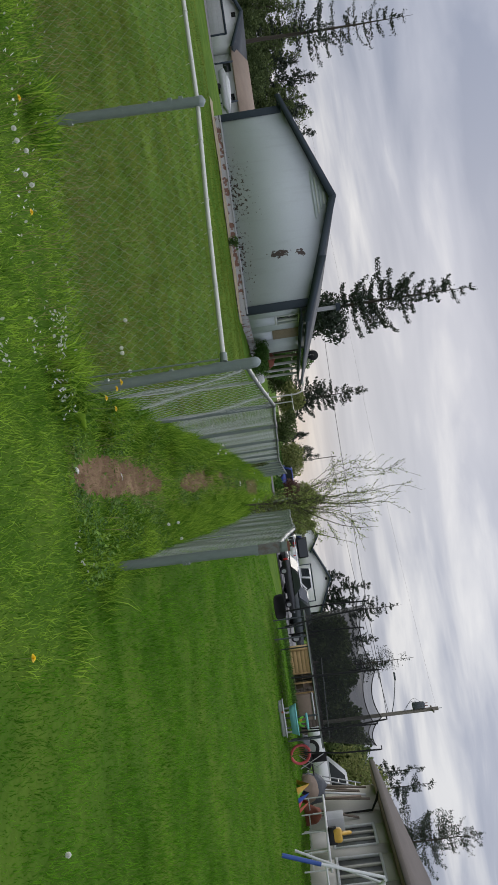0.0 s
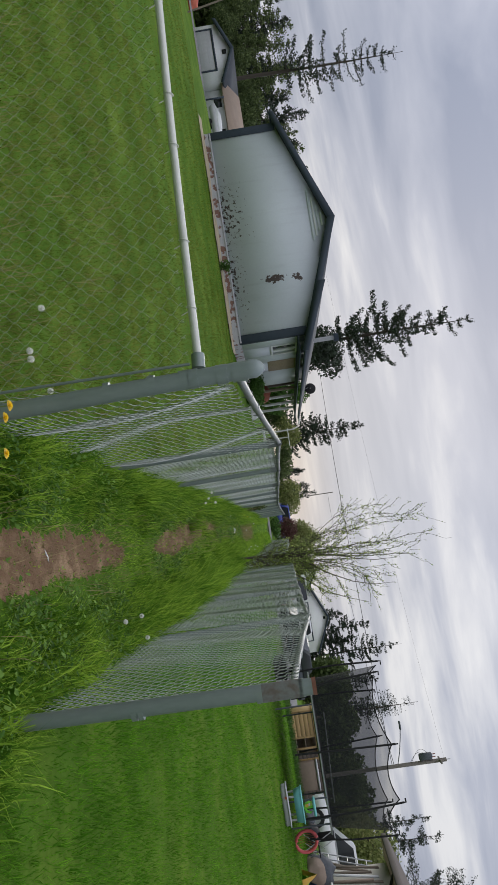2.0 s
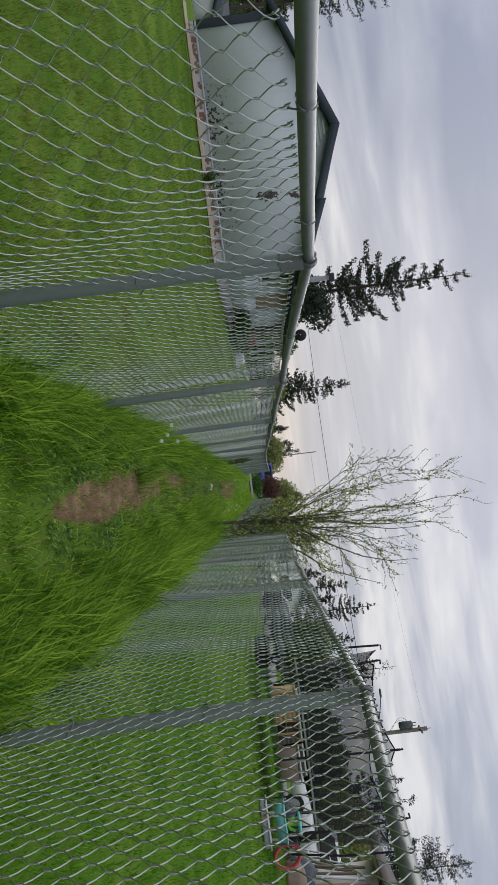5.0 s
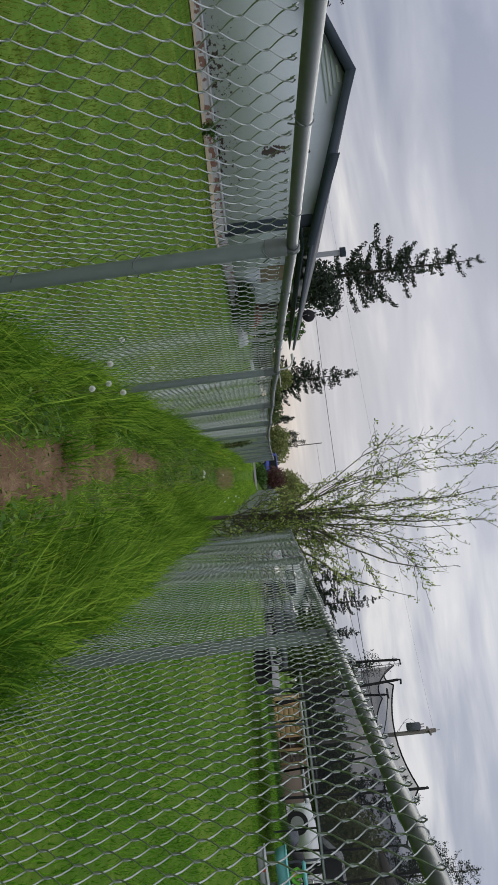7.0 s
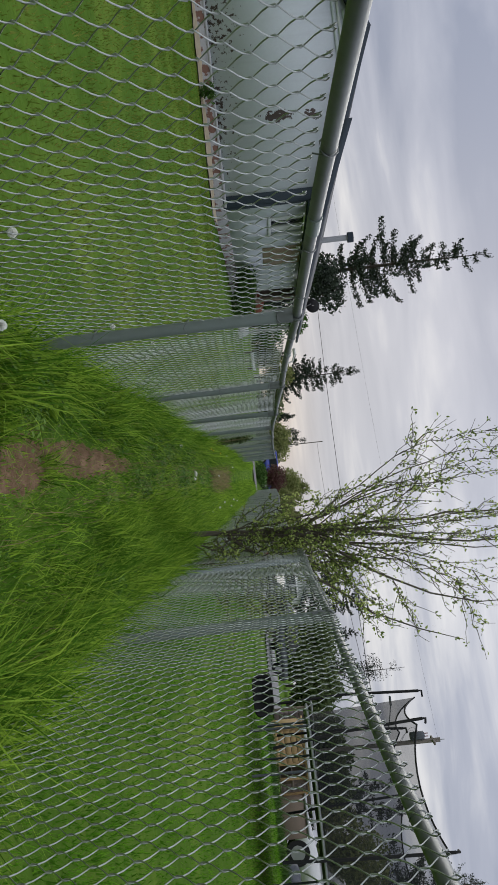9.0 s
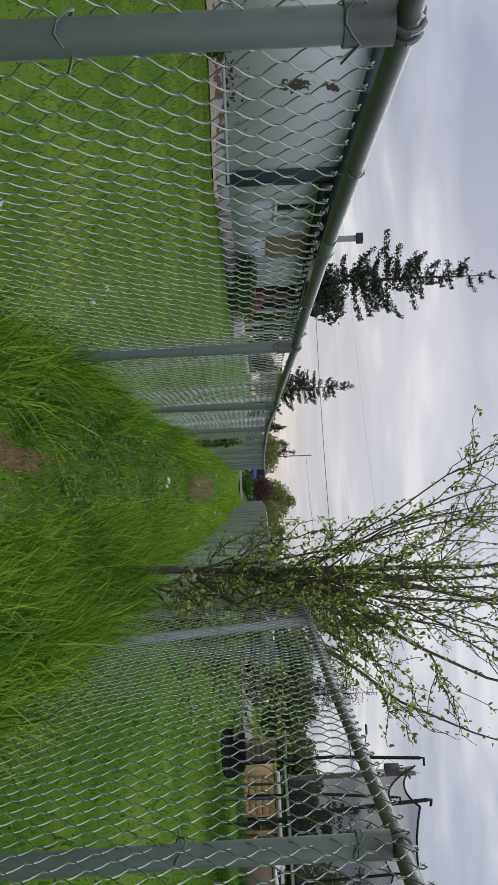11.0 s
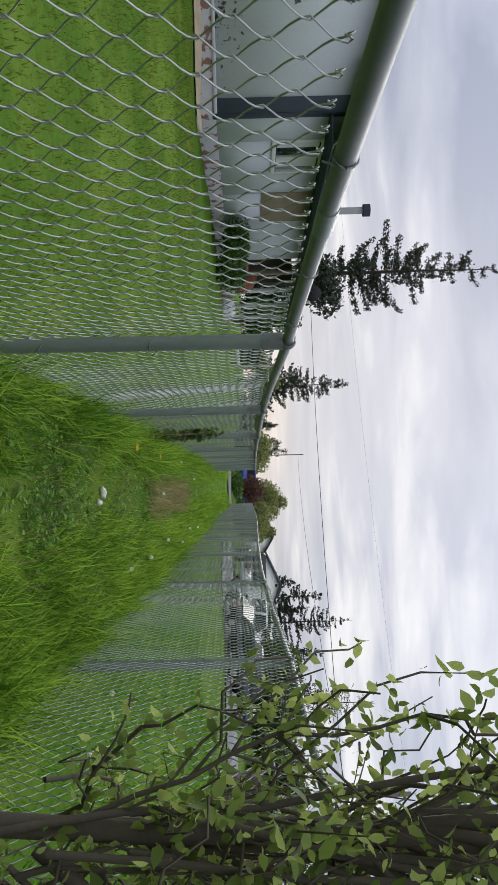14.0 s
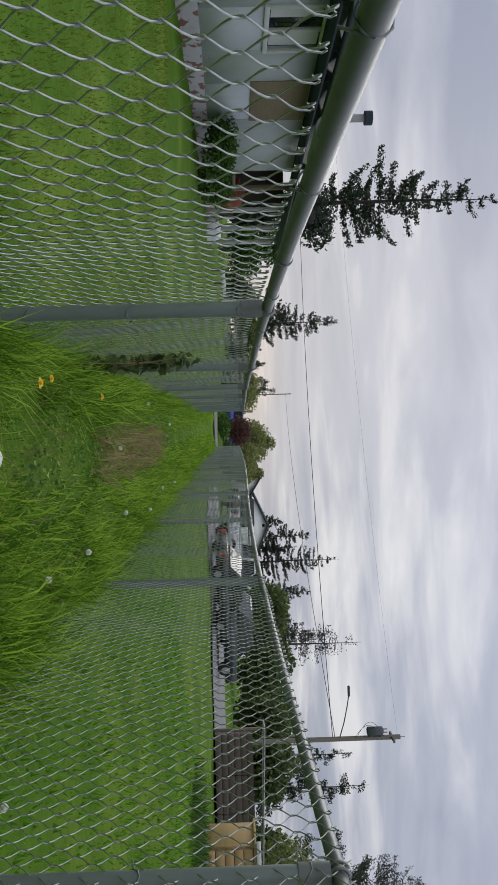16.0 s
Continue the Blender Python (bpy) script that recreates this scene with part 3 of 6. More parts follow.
# mown lawns
for y0, y1, d, w in ((4.2, 8, 1600, 0.009), (8, 14, 760, 0.012), (14, 27, 280, 0.019)):
    xy = scatter(RIGHT_X + 0.03, 3.5 + 0.62 * y1, y0, y1, d)
    xy = xy[xy[:, 0] < 3.0 + 0.62 * xy[:, 1]]
    blades(xy, (0.035 + 0.035 * clump(xy, 0.5)) * rng.uniform(0.5, 1.4, len(xy)), w, 0.8, right_lawn, True)
for y0, y1, d, w in ((4.2, 9, 1250, 0.009), (9, 25.5, 520, 0.012)):
    xy = scatter(-7.0, LEFT_X - 0.03, y0, y1, d)
    blades(xy, (0.03 + 0.03 * clump(xy, 0.5)) * rng.uniform(0.5, 1.5, len(xy)), w, 0.8, left_lawn, True)
xy = scatter(-20, -7, 5, 26, 120)
blades(xy, 0.05 * rng.uniform(0.5, 1.4, len(xy)), 0.018, 0.8, left_lawn, True)
for c in scatter(-7.0, LEFT_X - 0.15, 4.3, 12, 22):
    xy = c + rng.normal(0, 0.05, (16, 2))
    blades(xy, rng.uniform(0.04, 0.11, 16), 0.005, 1.2, left_lawn)
for c in scatter(RIGHT_X + 0.2, 8.0, 4.6, 13, 16):
    xy = c + rng.normal(0, 0.06, (14, 2))
    blades(xy, rng.uniform(0.04, 0.10, 14), 0.005, 1.2, right_lawn)
single("mown_lawn_grass", right_lawn, M_LAWN, "short mown bright green lawn grass", "grass", kind="stuff")
single("mown_lawn_grass", left_lawn, M_LAWN_L, "short mown yellowish green lawn grass", "grass", kind="stuff")


# ---- chain-link fences ----
TOP_Y = np.array([3.9, 6.65, 9.1, 11.8, 14.05, 16.4, 18.6, 24, 34.7, 52])
TOP_Z = np.array([1.235, 1.277, 1.252, 1.222, 1.193, 1.168, 1.135, 1.15, 1.26, 1.24])
RIGHT_TOP_Y = np.array([4.37, 6.88, 9.68, 12.36, 14.87, 17.7, 20.7, 24, 34.7, 52])
RIGHT_TOP_Z = np.array([1.215, 1.300, 1.262, 1.252, 1.240, 1.207, 1.150, 1.15, 1.26, 1.24])


def rail_z(x, y):
    return float(np.interp(y, TOP_Y, TOP_Z) if x < 0 else np.interp(y, RIGHT_TOP_Y, RIGHT_TOP_Z))


def fabric(a, b, fine_wire, drop0=0.0, drop1=0.0, gap=0.03, wobble=0.012, thick=0.0017):
    """Woven wires, each a flattened helix hooked into the next, between the points a and b (x, y, top z), hanging down to the ground."""
    a, b = np.array(a, float), np.array(b, float)
    along = b - a
    run = math.hypot(along[0], along[1])
    n = max(3, round(run / 0.0345))
    p, q = run / n, 0.0405
    ground = min(gz(*a[:2]), gz(*b[:2]))
    m = int((max(a[2], b[2]) - gap - ground) / q) + 1
    sub, sides, r = (4, 4, thick) if fine_wire else (1, 3, min(thick, 0.0018))
    k, i = np.meshgrid(np.arange(n), np.arange(m * sub + 1), indexing="ij")
    j, f = i // sub, (i % sub) / sub
    turn = np.where((j + k) % 2 == 0, 1.0, -1.0)
    bend = 0.5 + turn * (0.6 * f + 0.4 * (0.5 - 0.5 * np.cos(np.pi * f)) - 0.5)
    s = (k + bend) * p + (2 * bend - 1) * 0.0035
    fr = np.clip(s / run, 0, 1)
    top = a[2] + (b[2] - a[2]) * fr - gap - (drop0 * (1 - fr) ** 1.5 + drop1 * fr) - 0.012 * np.sin(np.pi * fr)
    z = top - (j + f) * q + 0.006 * np.sin(2.3 * s + 1.7 * a[1]) * np.sin(5 * s)
    d = wobble * (np.sin(3.1 * s + 0.9 * a[1]) * np.sin(2.5 * z) + 0.5 * np.sin(7 * s + 4 * z))
    if fine_wire:
        d = d + turn * 0.0042 * np.sin(np.pi * f)
    t = along[:2] / run
    nrm = np.array([-t[1], t[0]])
    if fine_wire:
        # cut ends bent over into knuckles above the first crossing
        back = -turn[:, :1]
        s = np.concatenate([s[:, :1] + back * 0.004 - back * 0.010, s[:, :1] + back * 0.004, s[:, :1] + back * 0.003, s], 1)
        z = np.concatenate([z[:, :1] + 0.002, z[:, :1] + 0.013, z[:, :1] + 0.006, z], 1)
        d = np.concatenate([d[:, :1] + 0.006, d[:, :1] + 0.004, d[:, :1], d], 1)
    pts = np.stack([a[0] + t[0] * s + nrm[0] * d, a[1] + t[1] * s + nrm[1] * d, z], -1)
    ang = np.arange(sides) * 2 * np.pi / sides
    off = np.cos(ang)[:, None] * np.array([t[0], t[1], 0]) * r * 1.3 + np.sin(ang)[:, None] * np.array([nrm[0], nrm[1], 0]) * r
    v = pts[:, :, None, :] + off[None, None]
    M_ = pts.shape[1]
    w, i, c = np.meshgrid(np.arange(n), np.arange(M_ - 1), np.arange(sides), indexing="ij")
    base, c2 = (w * M_ + i) * sides, (c + 1) % sides
    quad = np.stack([base + c, base + c2, base + sides + c2, base + sides + c], -1).reshape(-1, 4)
    return Geo().add(v.reshape(-1, 3), quad)


def pipe(a, b, r, sides=14, steps=2):
    a, b = np.array(a, float), np.array(b, float)
    return Geo().tube([a + (b - a) * f for f in np.linspace(0, 1, steps)], r, sides)


def hoop(c, r, thick, half, sides=16):
    """A flat band round a vertical post."""
    return pipe((c[0], c[1], c[2] - half), (c[0], c[1], c[2] + half), r + thick, sides)


def loop_cap(c, post_r, rail_r):
    """The cast cap of a line post, with the ring that holds the rail."""
    g = pipe((c[0], c[1], c[2] - 0.085), (c[0], c[1], c[2] - 0.018), post_r + 0.004, 16)
    ring = [(c[0] + math.cos(a) * (rail_r + 0.005), c[1], c[2] + math.sin(a) * (rail_r + 0.005)) for a in np.linspace(0, 2 * math.pi, 17)]
    for dy in (-0.012, 0.012):
        g.tube([(x, y + dy, z) for x, y, z in ring], 0.0045, 6, False)
    return g


def path_fence(name, label, x, posts):
    f = thing(name, label, "fence", group="fences along the path")
    tops = [rail_z(x, y) for y in posts]
    for i, y in enumerate(posts):
        if i == 0:
            continue
        lean = rng.normal(0, 0.012)
        foot = (x + lean, y + rng.normal(0, 0.01) - (0.50 if x > 0 and i == 4 else 0.0), gz(x, y) - 0.05)
        post = part("post", pipe(foot, (x, y, tops[i] - 0.03), 0.0245, 18), M_GALV, f, smooth=True)
        part("loop_cap", loop_cap((x, y, tops[i]), 0.0245, 0.0175), M_RAIL, post, "cast alloy loop cap", smooth=True)
        if y < 30:
            for hz in (0.30, 0.62, 0.93):
                z = gz(x, y) + hz * (tops[i] - gz(x, y)) + rng.normal(0, 0.015)
                yc = y + (foot[1] - y) * (1 - hz)
                tie = [(x + math.cos(a) * 0.028, yc + math.sin(a) * 0.028, z + 0.012 * math.sin(2 * a + hz)) for a in np.linspace(0, 2 * math.pi, 13)]
                tie.append((x + 0.028 * (1 if x < 0 else -1), yc + 0.045, z - 0.01))
                part("tie_wire", Geo().tube(tie, 0.0021, 5, False), M_RAIL, post, smooth=True)
    for i in range(len(posts) - 1):
        y0, y1 = posts[i], posts[i + 1]
        z0, z1 = tops[i], tops[i + 1]
        if i == 0:
            z0 = tops[0] - (0.10 if x < 0 else 0.055)
        bow = [(x + 0.004 * math.sin(y0 * 5 + 4 * f_), y0 + (y1 - y0) * f_, z0 + (z1 - z0) * f_ - 0.007 * math.sin(math.pi * f_)) for f_ in np.linspace(0, 1, 7)]
        rail = part("top_rail", Geo().tube(bow, 0.0175, 14), M_RAIL, f, smooth=True)
        cut = y0 + (y1 - y0) * (0.35 + 0.3 * ((i * 7) % 5) / 5)
        zc = z0 + (z1 - z0) * (cut - y0) / (y1 - y0) - 0.006
        part("sleeve", pipe((x, cut - 0.06, zc), (x, cut + 0.06, zc), 0.0192, 14), M_GALV, rail, smooth=True)
        if y0 < 26:
            for ft in (0.2, 0.42, 0.66, 0.87):
                yt, zt = y0 + (y1 - y0) * ft, z0 + (z1 - z0) * ft - 0.007 * math.sin(math.pi * ft)
                loop = [(x + math.cos(a) * 0.0205, yt + 0.006 * math.sin(a), zt + math.sin(a) * 0.0205) for a in np.linspace(0, 2 * math.pi, 13)]
                loop.append((x + 0.006, yt + 0.008, zt - 0.034))
                part("tie_wire", Geo().tube(loop, 0.002, 5, False), M_RAIL, rail, smooth=True)
        d0 = (0.06, 0.0) if (i == 0 and x < 0) else (0.012, 0.008)
        side = 0.024 if x < 0 else 0.026
        part("wire_mesh", fabric((x - side, y0, z0), (x - side, y1, z1), y0 < 17.9, *d0, gap=0.022 if x < 0 else -0.020,
                                 wobble=0.055 if (i == 0 and x < 0) else 0.012), M_WIRE, f, "woven chain-link wire mesh", smooth=True)
    return f


LEFT_POSTS = [3.94, 6.64, 9.1, 11.78, 14.05, 16.42, 18.6, 21.0, 23.4, 25.8, 28.2, 30.6, 32.7, 34.69]
RIGHT_POSTS = [4.37, 6.88, 9.68, 12.36, 14.87, 17.7, 20.7, 23.7, 26.7, 29.7, 32.7, 35.7, 38.7, 41.7, 44.7, 47.7, 50.8]
fence_l = path_fence("chain_link_fence", "galvanised chain-link fence with pipe rail, loose at one end", LEFT_X, LEFT_POSTS)
fence_r = path_fence("chain_link_fence", "galvanised chain-link fence with pipe rail bordering the green yard", RIGHT_X, RIGHT_POSTS)

# gate posts with their bands
z0 = gz(LEFT_X, 3.94)
tp = part("terminal_post", pipe((LEFT_X + 0.03, 3.92, z0 - 0.05), (LEFT_X, 3.94, 1.205), 0.036, 20), M_GALV, fence_l, smooth=True)
dome = Geo().tube([(LEFT_X, 3.94, 1.185), (LEFT_X, 3.94, 1.215), (LEFT_X, 3.94, 1.238), (LEFT_X, 3.94, 1.25)], [0.0375, 0.0375, 0.025, 0.004], 20)
part("dome_cap", dome, M_GALV, tp, "pale domed cap", smooth=True)
for hz, hh in ((0.16, 0.012), (0.62, 0.012), (0.80, 0.014), (0.93, 0.02), (0.965, 0.02), (1.08, 0.022), (1.15, 0.03)):
    part("brace_band", hoop((LEFT_X + 0.004, 3.938, hz), 0.036, 0.0035, hh, 20), M_GALV, tp, smooth=True)
part("tension_bar", pipe((LEFT_X - 0.06, 3.93, z0 + 0.1), (LEFT_X - 0.055, 3.93, 0.96), 0.006, 8), M_GALV, tp)
part("tension_bar", pipe((LEFT_X - 0.02, 4.0, z0 + 0.1), (LEFT_X - 0.02, 3.99, 1.12), 0.006, 8), M_GALV, tp)
z0 = gz(RIGHT_X, 4.37)
tp = part("terminal_post", pipe((RIGHT_X - 0.02, 4.36, z0 - 0.05), (RIGHT_X, 4.37, 1.255), 0.036, 20), M_GALV, fence_r, smooth=True)
part("rusty_top", pipe((RIGHT_X, 4.37, 1.245), (RIGHT_X, 4.37, 1.262), 0.0375, 20), M_RIM, tp, "rusted open post end", smooth=True)
for hz, hh in ((0.47, 0.012), (0.50, 0.010), (1.015, 0.013), (1.115, 0.088), (1.20, 0.012)):
    part("brace_band", hoop((RIGHT_X, 4.37, hz), 0.036, 0.004, hh, 20), M_RUST if hh > 0.05 else M_GALV, tp, smooth=True)
part("tension_bar", pipe((RIGHT_X - 0.015, 4.43, z0 + 0.1), (RIGHT_X - 0.015, 4.44, 1.13), 0.006, 8), M_GALV, tp)

# lower fence that leaves the corner to the west
cross = thing("chain_link_fence", "low galvanised chain-link fence with pipe rail across the lawn edge", "fence")
cz = [0.99, 1.055, 1.075, 1.085]
cx_ = [LEFT_X - 0.05, -2.33, -4.8, -7.3]
for i in range(3):
    pts = [(cx_[i] + (cx_[i + 1] - cx_[i]) * f_, 3.98, cz[i] + (cz[i + 1] - cz[i]) * f_ - 0.008 * math.sin(math.pi * f_)) for f_ in np.linspace(0, 1, 7)]
    rail = part("top_rail", Geo().tube(pts, 0.017, 14), M_CAP, cross, smooth=True)
    for ft in (0.13, 0.28, 0.5, 0.62, 0.85):
        c = np.array(pts[0]) + (np.array(pts[-1]) - np.array(pts[0])) * ft
        loop = [(c[0] + 0.006 * math.sin(a), c[1] + math.cos(a) * 0.020, c[2] - 0.005 + math.sin(a) * 0.020) for a in np.linspace(0, 2 * math.pi, 13)]
        loop += [(c[0] + 0.02, c[1] + 0.02, c[2] - 0.05)]
        part("tie_wire", Geo().tube(loop, 0.0025, 5, False), M_CAP, rail, smooth=True)
    part("wire_mesh", fabric((cx_[i], 4.0, cz[i]), (cx_[i + 1], 4.0, cz[i + 1]), i == 0, 0.02, 0.02, 0.035, thick=0.0006), M_WIRE, cross, "woven chain-link wire mesh", smooth=True)
part("rail_cup", pipe((LEFT_X - 0.04, 3.965, 0.99), (LEFT_X - 0.10, 3.975, 0.993), 0.027, 14), M_GALV, cross, smooth=True)
for i in (1, 2, 3):
    x = cx_[i]
    zb = gz(x, 4)
    post = part("post", pipe((x - 0.03, 3.96, zb - 0.05), (x, 3.97, cz[i] + 0.03), 0.036 if i == 1 else 0.026, 18), M_GALV, cross, smooth=True)
    part("dome_cap", Geo().tube([(x, 3.97, cz[i] + 0.01), (x, 3.97, cz[i] + 0.04), (x, 3.97, cz[i] + 0.06)], [0.039, 0.039, 0.006], 18), M_GALV, post, smooth=True)
    if i == 1:
        for hz in (0.12, 0.5, 0.72, 0.86, 0.94):
            part("brace_band", hoop((x - 0.015, 3.966, hz), 0.036, 0.004, 0.016, 18), M_GALV, post, smooth=True)


# ---- pale grey house with slate-blue trim ----
def grey_house():
    h = thing("house", "pale grey gabled house with slate-blue trim and flaking foundation", "house")
    x0, x1, y0, y1 = -14.0, -6.25, 26.5, 34.8
    apex_x, eave, apex, base = -10.15, 2.95, 4.30, 0.66
    slope = (apex - eave) / (x1 - apex_x)
    part("foundation", Geo().box((x0 - 0.02, y0 - 0.03, 0.0), (x1 + 0.02, y1, base), 0.02), M_CONC, h, "concrete footing with peeling paint")
    wall = Geo().prism([(x0, base), (x1, base), (x1, eave), (apex_x, apex), (x0, eave)], y0, y0 + 0.16)
    part("front_wall", wall, M_SIDING, h, "pale grey wall with peeling paint")
    # side wall with two openings
    w_y = [(27.55, 28.85, 1.72, 2.60), (30.05, 31.65, 1.55, 2.55)]
    for lo, hi, zl, zh in ((y0 + 0.16, 27.55, base, eave), (28.85, 30.05, base, eave), (31.65, y1, base, eave),
                           (27.55, 28.85, base, 1.72), (27.55, 28.85, 2.60, eave), (30.05, 31.65, base, 1.55), (30.05, 31.65, 2.55, eave)):
        part("wall_section", Geo().box((x1 - 0.16, lo, zl), (x1, hi, zh)), M_SIDING, h)
    part("side_wall", Geo().box((x0, y0 + 0.16, base), (x0 + 0.16, 42, eave)), M_SIDING, h)
    part("rear_wall", Geo().box((x0 + 0.16, y1 - 0.16, base), (x1 - 0.16, y1, eave)), M_SIDING, h)
    part("inner_floor", Geo().box((x0 + 0.2, y0 + 0.2, base - 0.1), (x1 - 0.2, y1 - 0.2, base + 0.02)), M_DARK, h)
    # trim
    for a, b in ((x0 - 0.02, x0 + 0.26), (x1 - 0.27, x1 + 0.02)):
        part("corner_board", Geo().box((a, y0 - 0.035, base - 0.05), (b, y0 + 0.0, eave + 0.03), 0.006), M_FASCIA, h)
    part("corner_board", Geo().box((x1 + 0.0, y0 - 0.035, base - 0.05), (x1 + 0.03, y0 + 0.12, eave - 0.05), 0.006), M_FASCIA, h)
    part("drip_board", Geo().box((x0, y0 - 0.05, base - 0.03), (x1, y0 - 0.004, base + 0.03), 0.006), M_GREYP, h)
    for i in range(4):
        z = 3.70 + i * 0.12
        half = (apex - 0.12 - z) / slope
        if half > 0.15:
            part("gable_slat", Geo().box((apex_x - half * 0.86, y0 - 0.03, z), (apex_x + half * 0.5, y0 - 0.004, z + 0.06), 0.005), M_WHITE if i % 2 else M_SIDING, h)
    # roof
    for sgn in (-1, 1):
        far_x = x0 - 0.35 if sgn < 0 else x1 + 0.62
        run = abs(far_x - apex_x)
        zf = apex + 0.10 - slope * run
        prof = [(apex_x, apex + 0.10), (far_x, zf - 0.02), (far_x, zf + 0.04), (apex_x, apex + 0.22)]
        part("roof_slope", Geo().prism(prof, y0 - 0.20, 42.2), M_ROOF, h)
        barge = [(apex_x, apex + 0.25), (far_x, zf + 0.06), (far_x, zf - 0.14), (apex_x, apex - 0.03)]
        part("bargeboard", Geo().prism(barge, y0 - 0.25, y0 - 0.20), M_FASCIA, h)
        part("soffit", Geo().prism([(apex_x, apex + 0.03), (far_x, zf - 0.07), (far_x, zf - 0.04), (apex_x, apex + 0.06)], y0 - 0.20, y0), M_FASCIA, h)
        part("gutter", Geo().box((far_x - 0.06, y0 - 0.2, zf - 0.06), (far_x + 0.05, 42.2, zf + 0.03), 0.015), M_FASCIA, h)
    part("roof_edge", Geo().prism([(-7.95, 3.60), (x1 + 0.66, 2.70), (x1 + 0.66, 2.91), (-7.95, 3.86)], y0 - 0.30, y0 - 0.252), M_FASCIA, h)
    part("eave_soffit", Geo().box((x1 + 0.0, y0, 2.62), (x1 + 0.60, 42.2, 2.66)), M_FASCIA, h)
    # windows
    fr = part("window", Geo().box((x1 - 0.10, 27.55, 1.72), (x1 - 0.07, 28.85, 2.60)), M_GLASS, h, "window with pale curtains")
    for lo, hi in (((27.49, 1.66), (28.91, 1.74)), ((27.49, 2.58), (28.91, 2.66)), ((27.49, 1.74), (27.57, 2.58)), ((28.83, 1.74), (28.91, 2.58)), ((28.17, 1.74), (28.23, 2.58))):
        part("frame", Geo().box((x1 - 0.02, lo[0], lo[1]), (x1 + 0.035, hi[0], hi[1]), 0.006), M_WHITE, fr)
    for a, b in ((27.58, 27.95), (28.3, 28.8)):
        part("curtain", Geo().add([(x1 - 0.055 + 0.012 * (i % 2), a + (b - a) * i / 12, z) for i in range(13) for z in (1.76, 2.56)],
                                  [(2 * i, 2 * i + 2, 2 * i + 3, 2 * i + 1) for i in range(12)]), M_WHITE, fr)
    part("window_board", Geo().box((x1 - 0.03, 29.98, 1.50), (x1 + 0.02, 31.72, 2.60), 0.006), M_PLY, h, "brown plywood sheet over a window")
    # porch beyond the rooms
    part("porch_floor", Geo().box((x0 + 0.2, y1, 0.2), (x1 + 0.1, 42, 0.5), 0.02), M_OLDW, h)
    for y in (36.0, 38.0, 40.0, 41.8):
        part("porch_post", Geo().box((x1 - 0.02, y - 0.06, 0.3), (x1 + 0.10, y + 0.06, 2.75), 0.008), M_WHITE if y > 37 else M_TAN, h)
    part("porch_back_wall", Geo().box((x0 + 0.3, 41.6, 0.5), (x1 - 1.2, 41.75, 2.9)), M_BROWN, h, "dull brown porch wall")
    part("porch_rail", Geo().box((x1, y1, 1.15), (x1 + 0.06, 37.4, 1.23), 0.008), M_OLDW, h)
    stack = part("flue_pipe", pipe((-8.75, 38.0, 3.5), (-8.75, 38.0, 5.05), 0.11, 16), M_GREYP, h, smooth=True)
    part("flue_cap", pipe((-8.75, 38.0, 5.02), (-8.75, 38.0, 5.24), 0.20, 18), M_FASCIA, stack, smooth=True)
    return h


grey_house()
dish = thing("satellite_dish", "dark round satellite dish on the house eave", "satellite dish", (-7.1, 42.0, 3.28))
bowl = Geo()
ang = np.linspace(0, 2 * np.pi, 21)[:-1]
ring = [np.stack([r * np.cos(ang), np.full(20, -0.10 * (1 - (r / 0.30) ** 2)), r * np.sin(ang) + 0.42], -1) for r in (0.02, 0.15, 0.25, 0.30)]
bowl.add(np.concatenate(ring), [(i * 20 + j, i * 20 + (j + 1) % 20, (i + 1) * 20 + (j + 1) % 20, (i + 1) * 20 + j) for i in range(3) for j in range(20)])
part("reflector", bowl, M_BLACK, dish, smooth=True)
part("mast", pipe((0, 0.1, -0.1), (0, -0.02, 0.42), 0.025, 10), M_GREYP, dish)
part("feed_arm", pipe((0, -0.05, 0.12), (0, -0.42, 0.30), 0.014, 8), M_GREYP, dish)

# strip of bare dirt along the house wall
sx = np.linspace(-14.6, -5.9, 60)
near_edge = 26.15 + 0.08 * np.sin(3.1 * sx) + rng.normal(0, 0.06, 60)
sv = np.concatenate([np.stack([sx, near_edge, ground_z(sx, near_edge) + 0.03], -1), np.stack([sx, np.full(60, 26.5), ground_z(sx, np.full(60, 26.5)) + 0.12 + 0.03 * np.sin(2.3 * sx)], -1)])
single("dirt_strip", Geo().add(sv, [(i, i + 1, 60 + i + 1, 60 + i) for i in range(59)]), M_SAND, "bare sandy dirt along a house footing", "dirt", kind="structure")


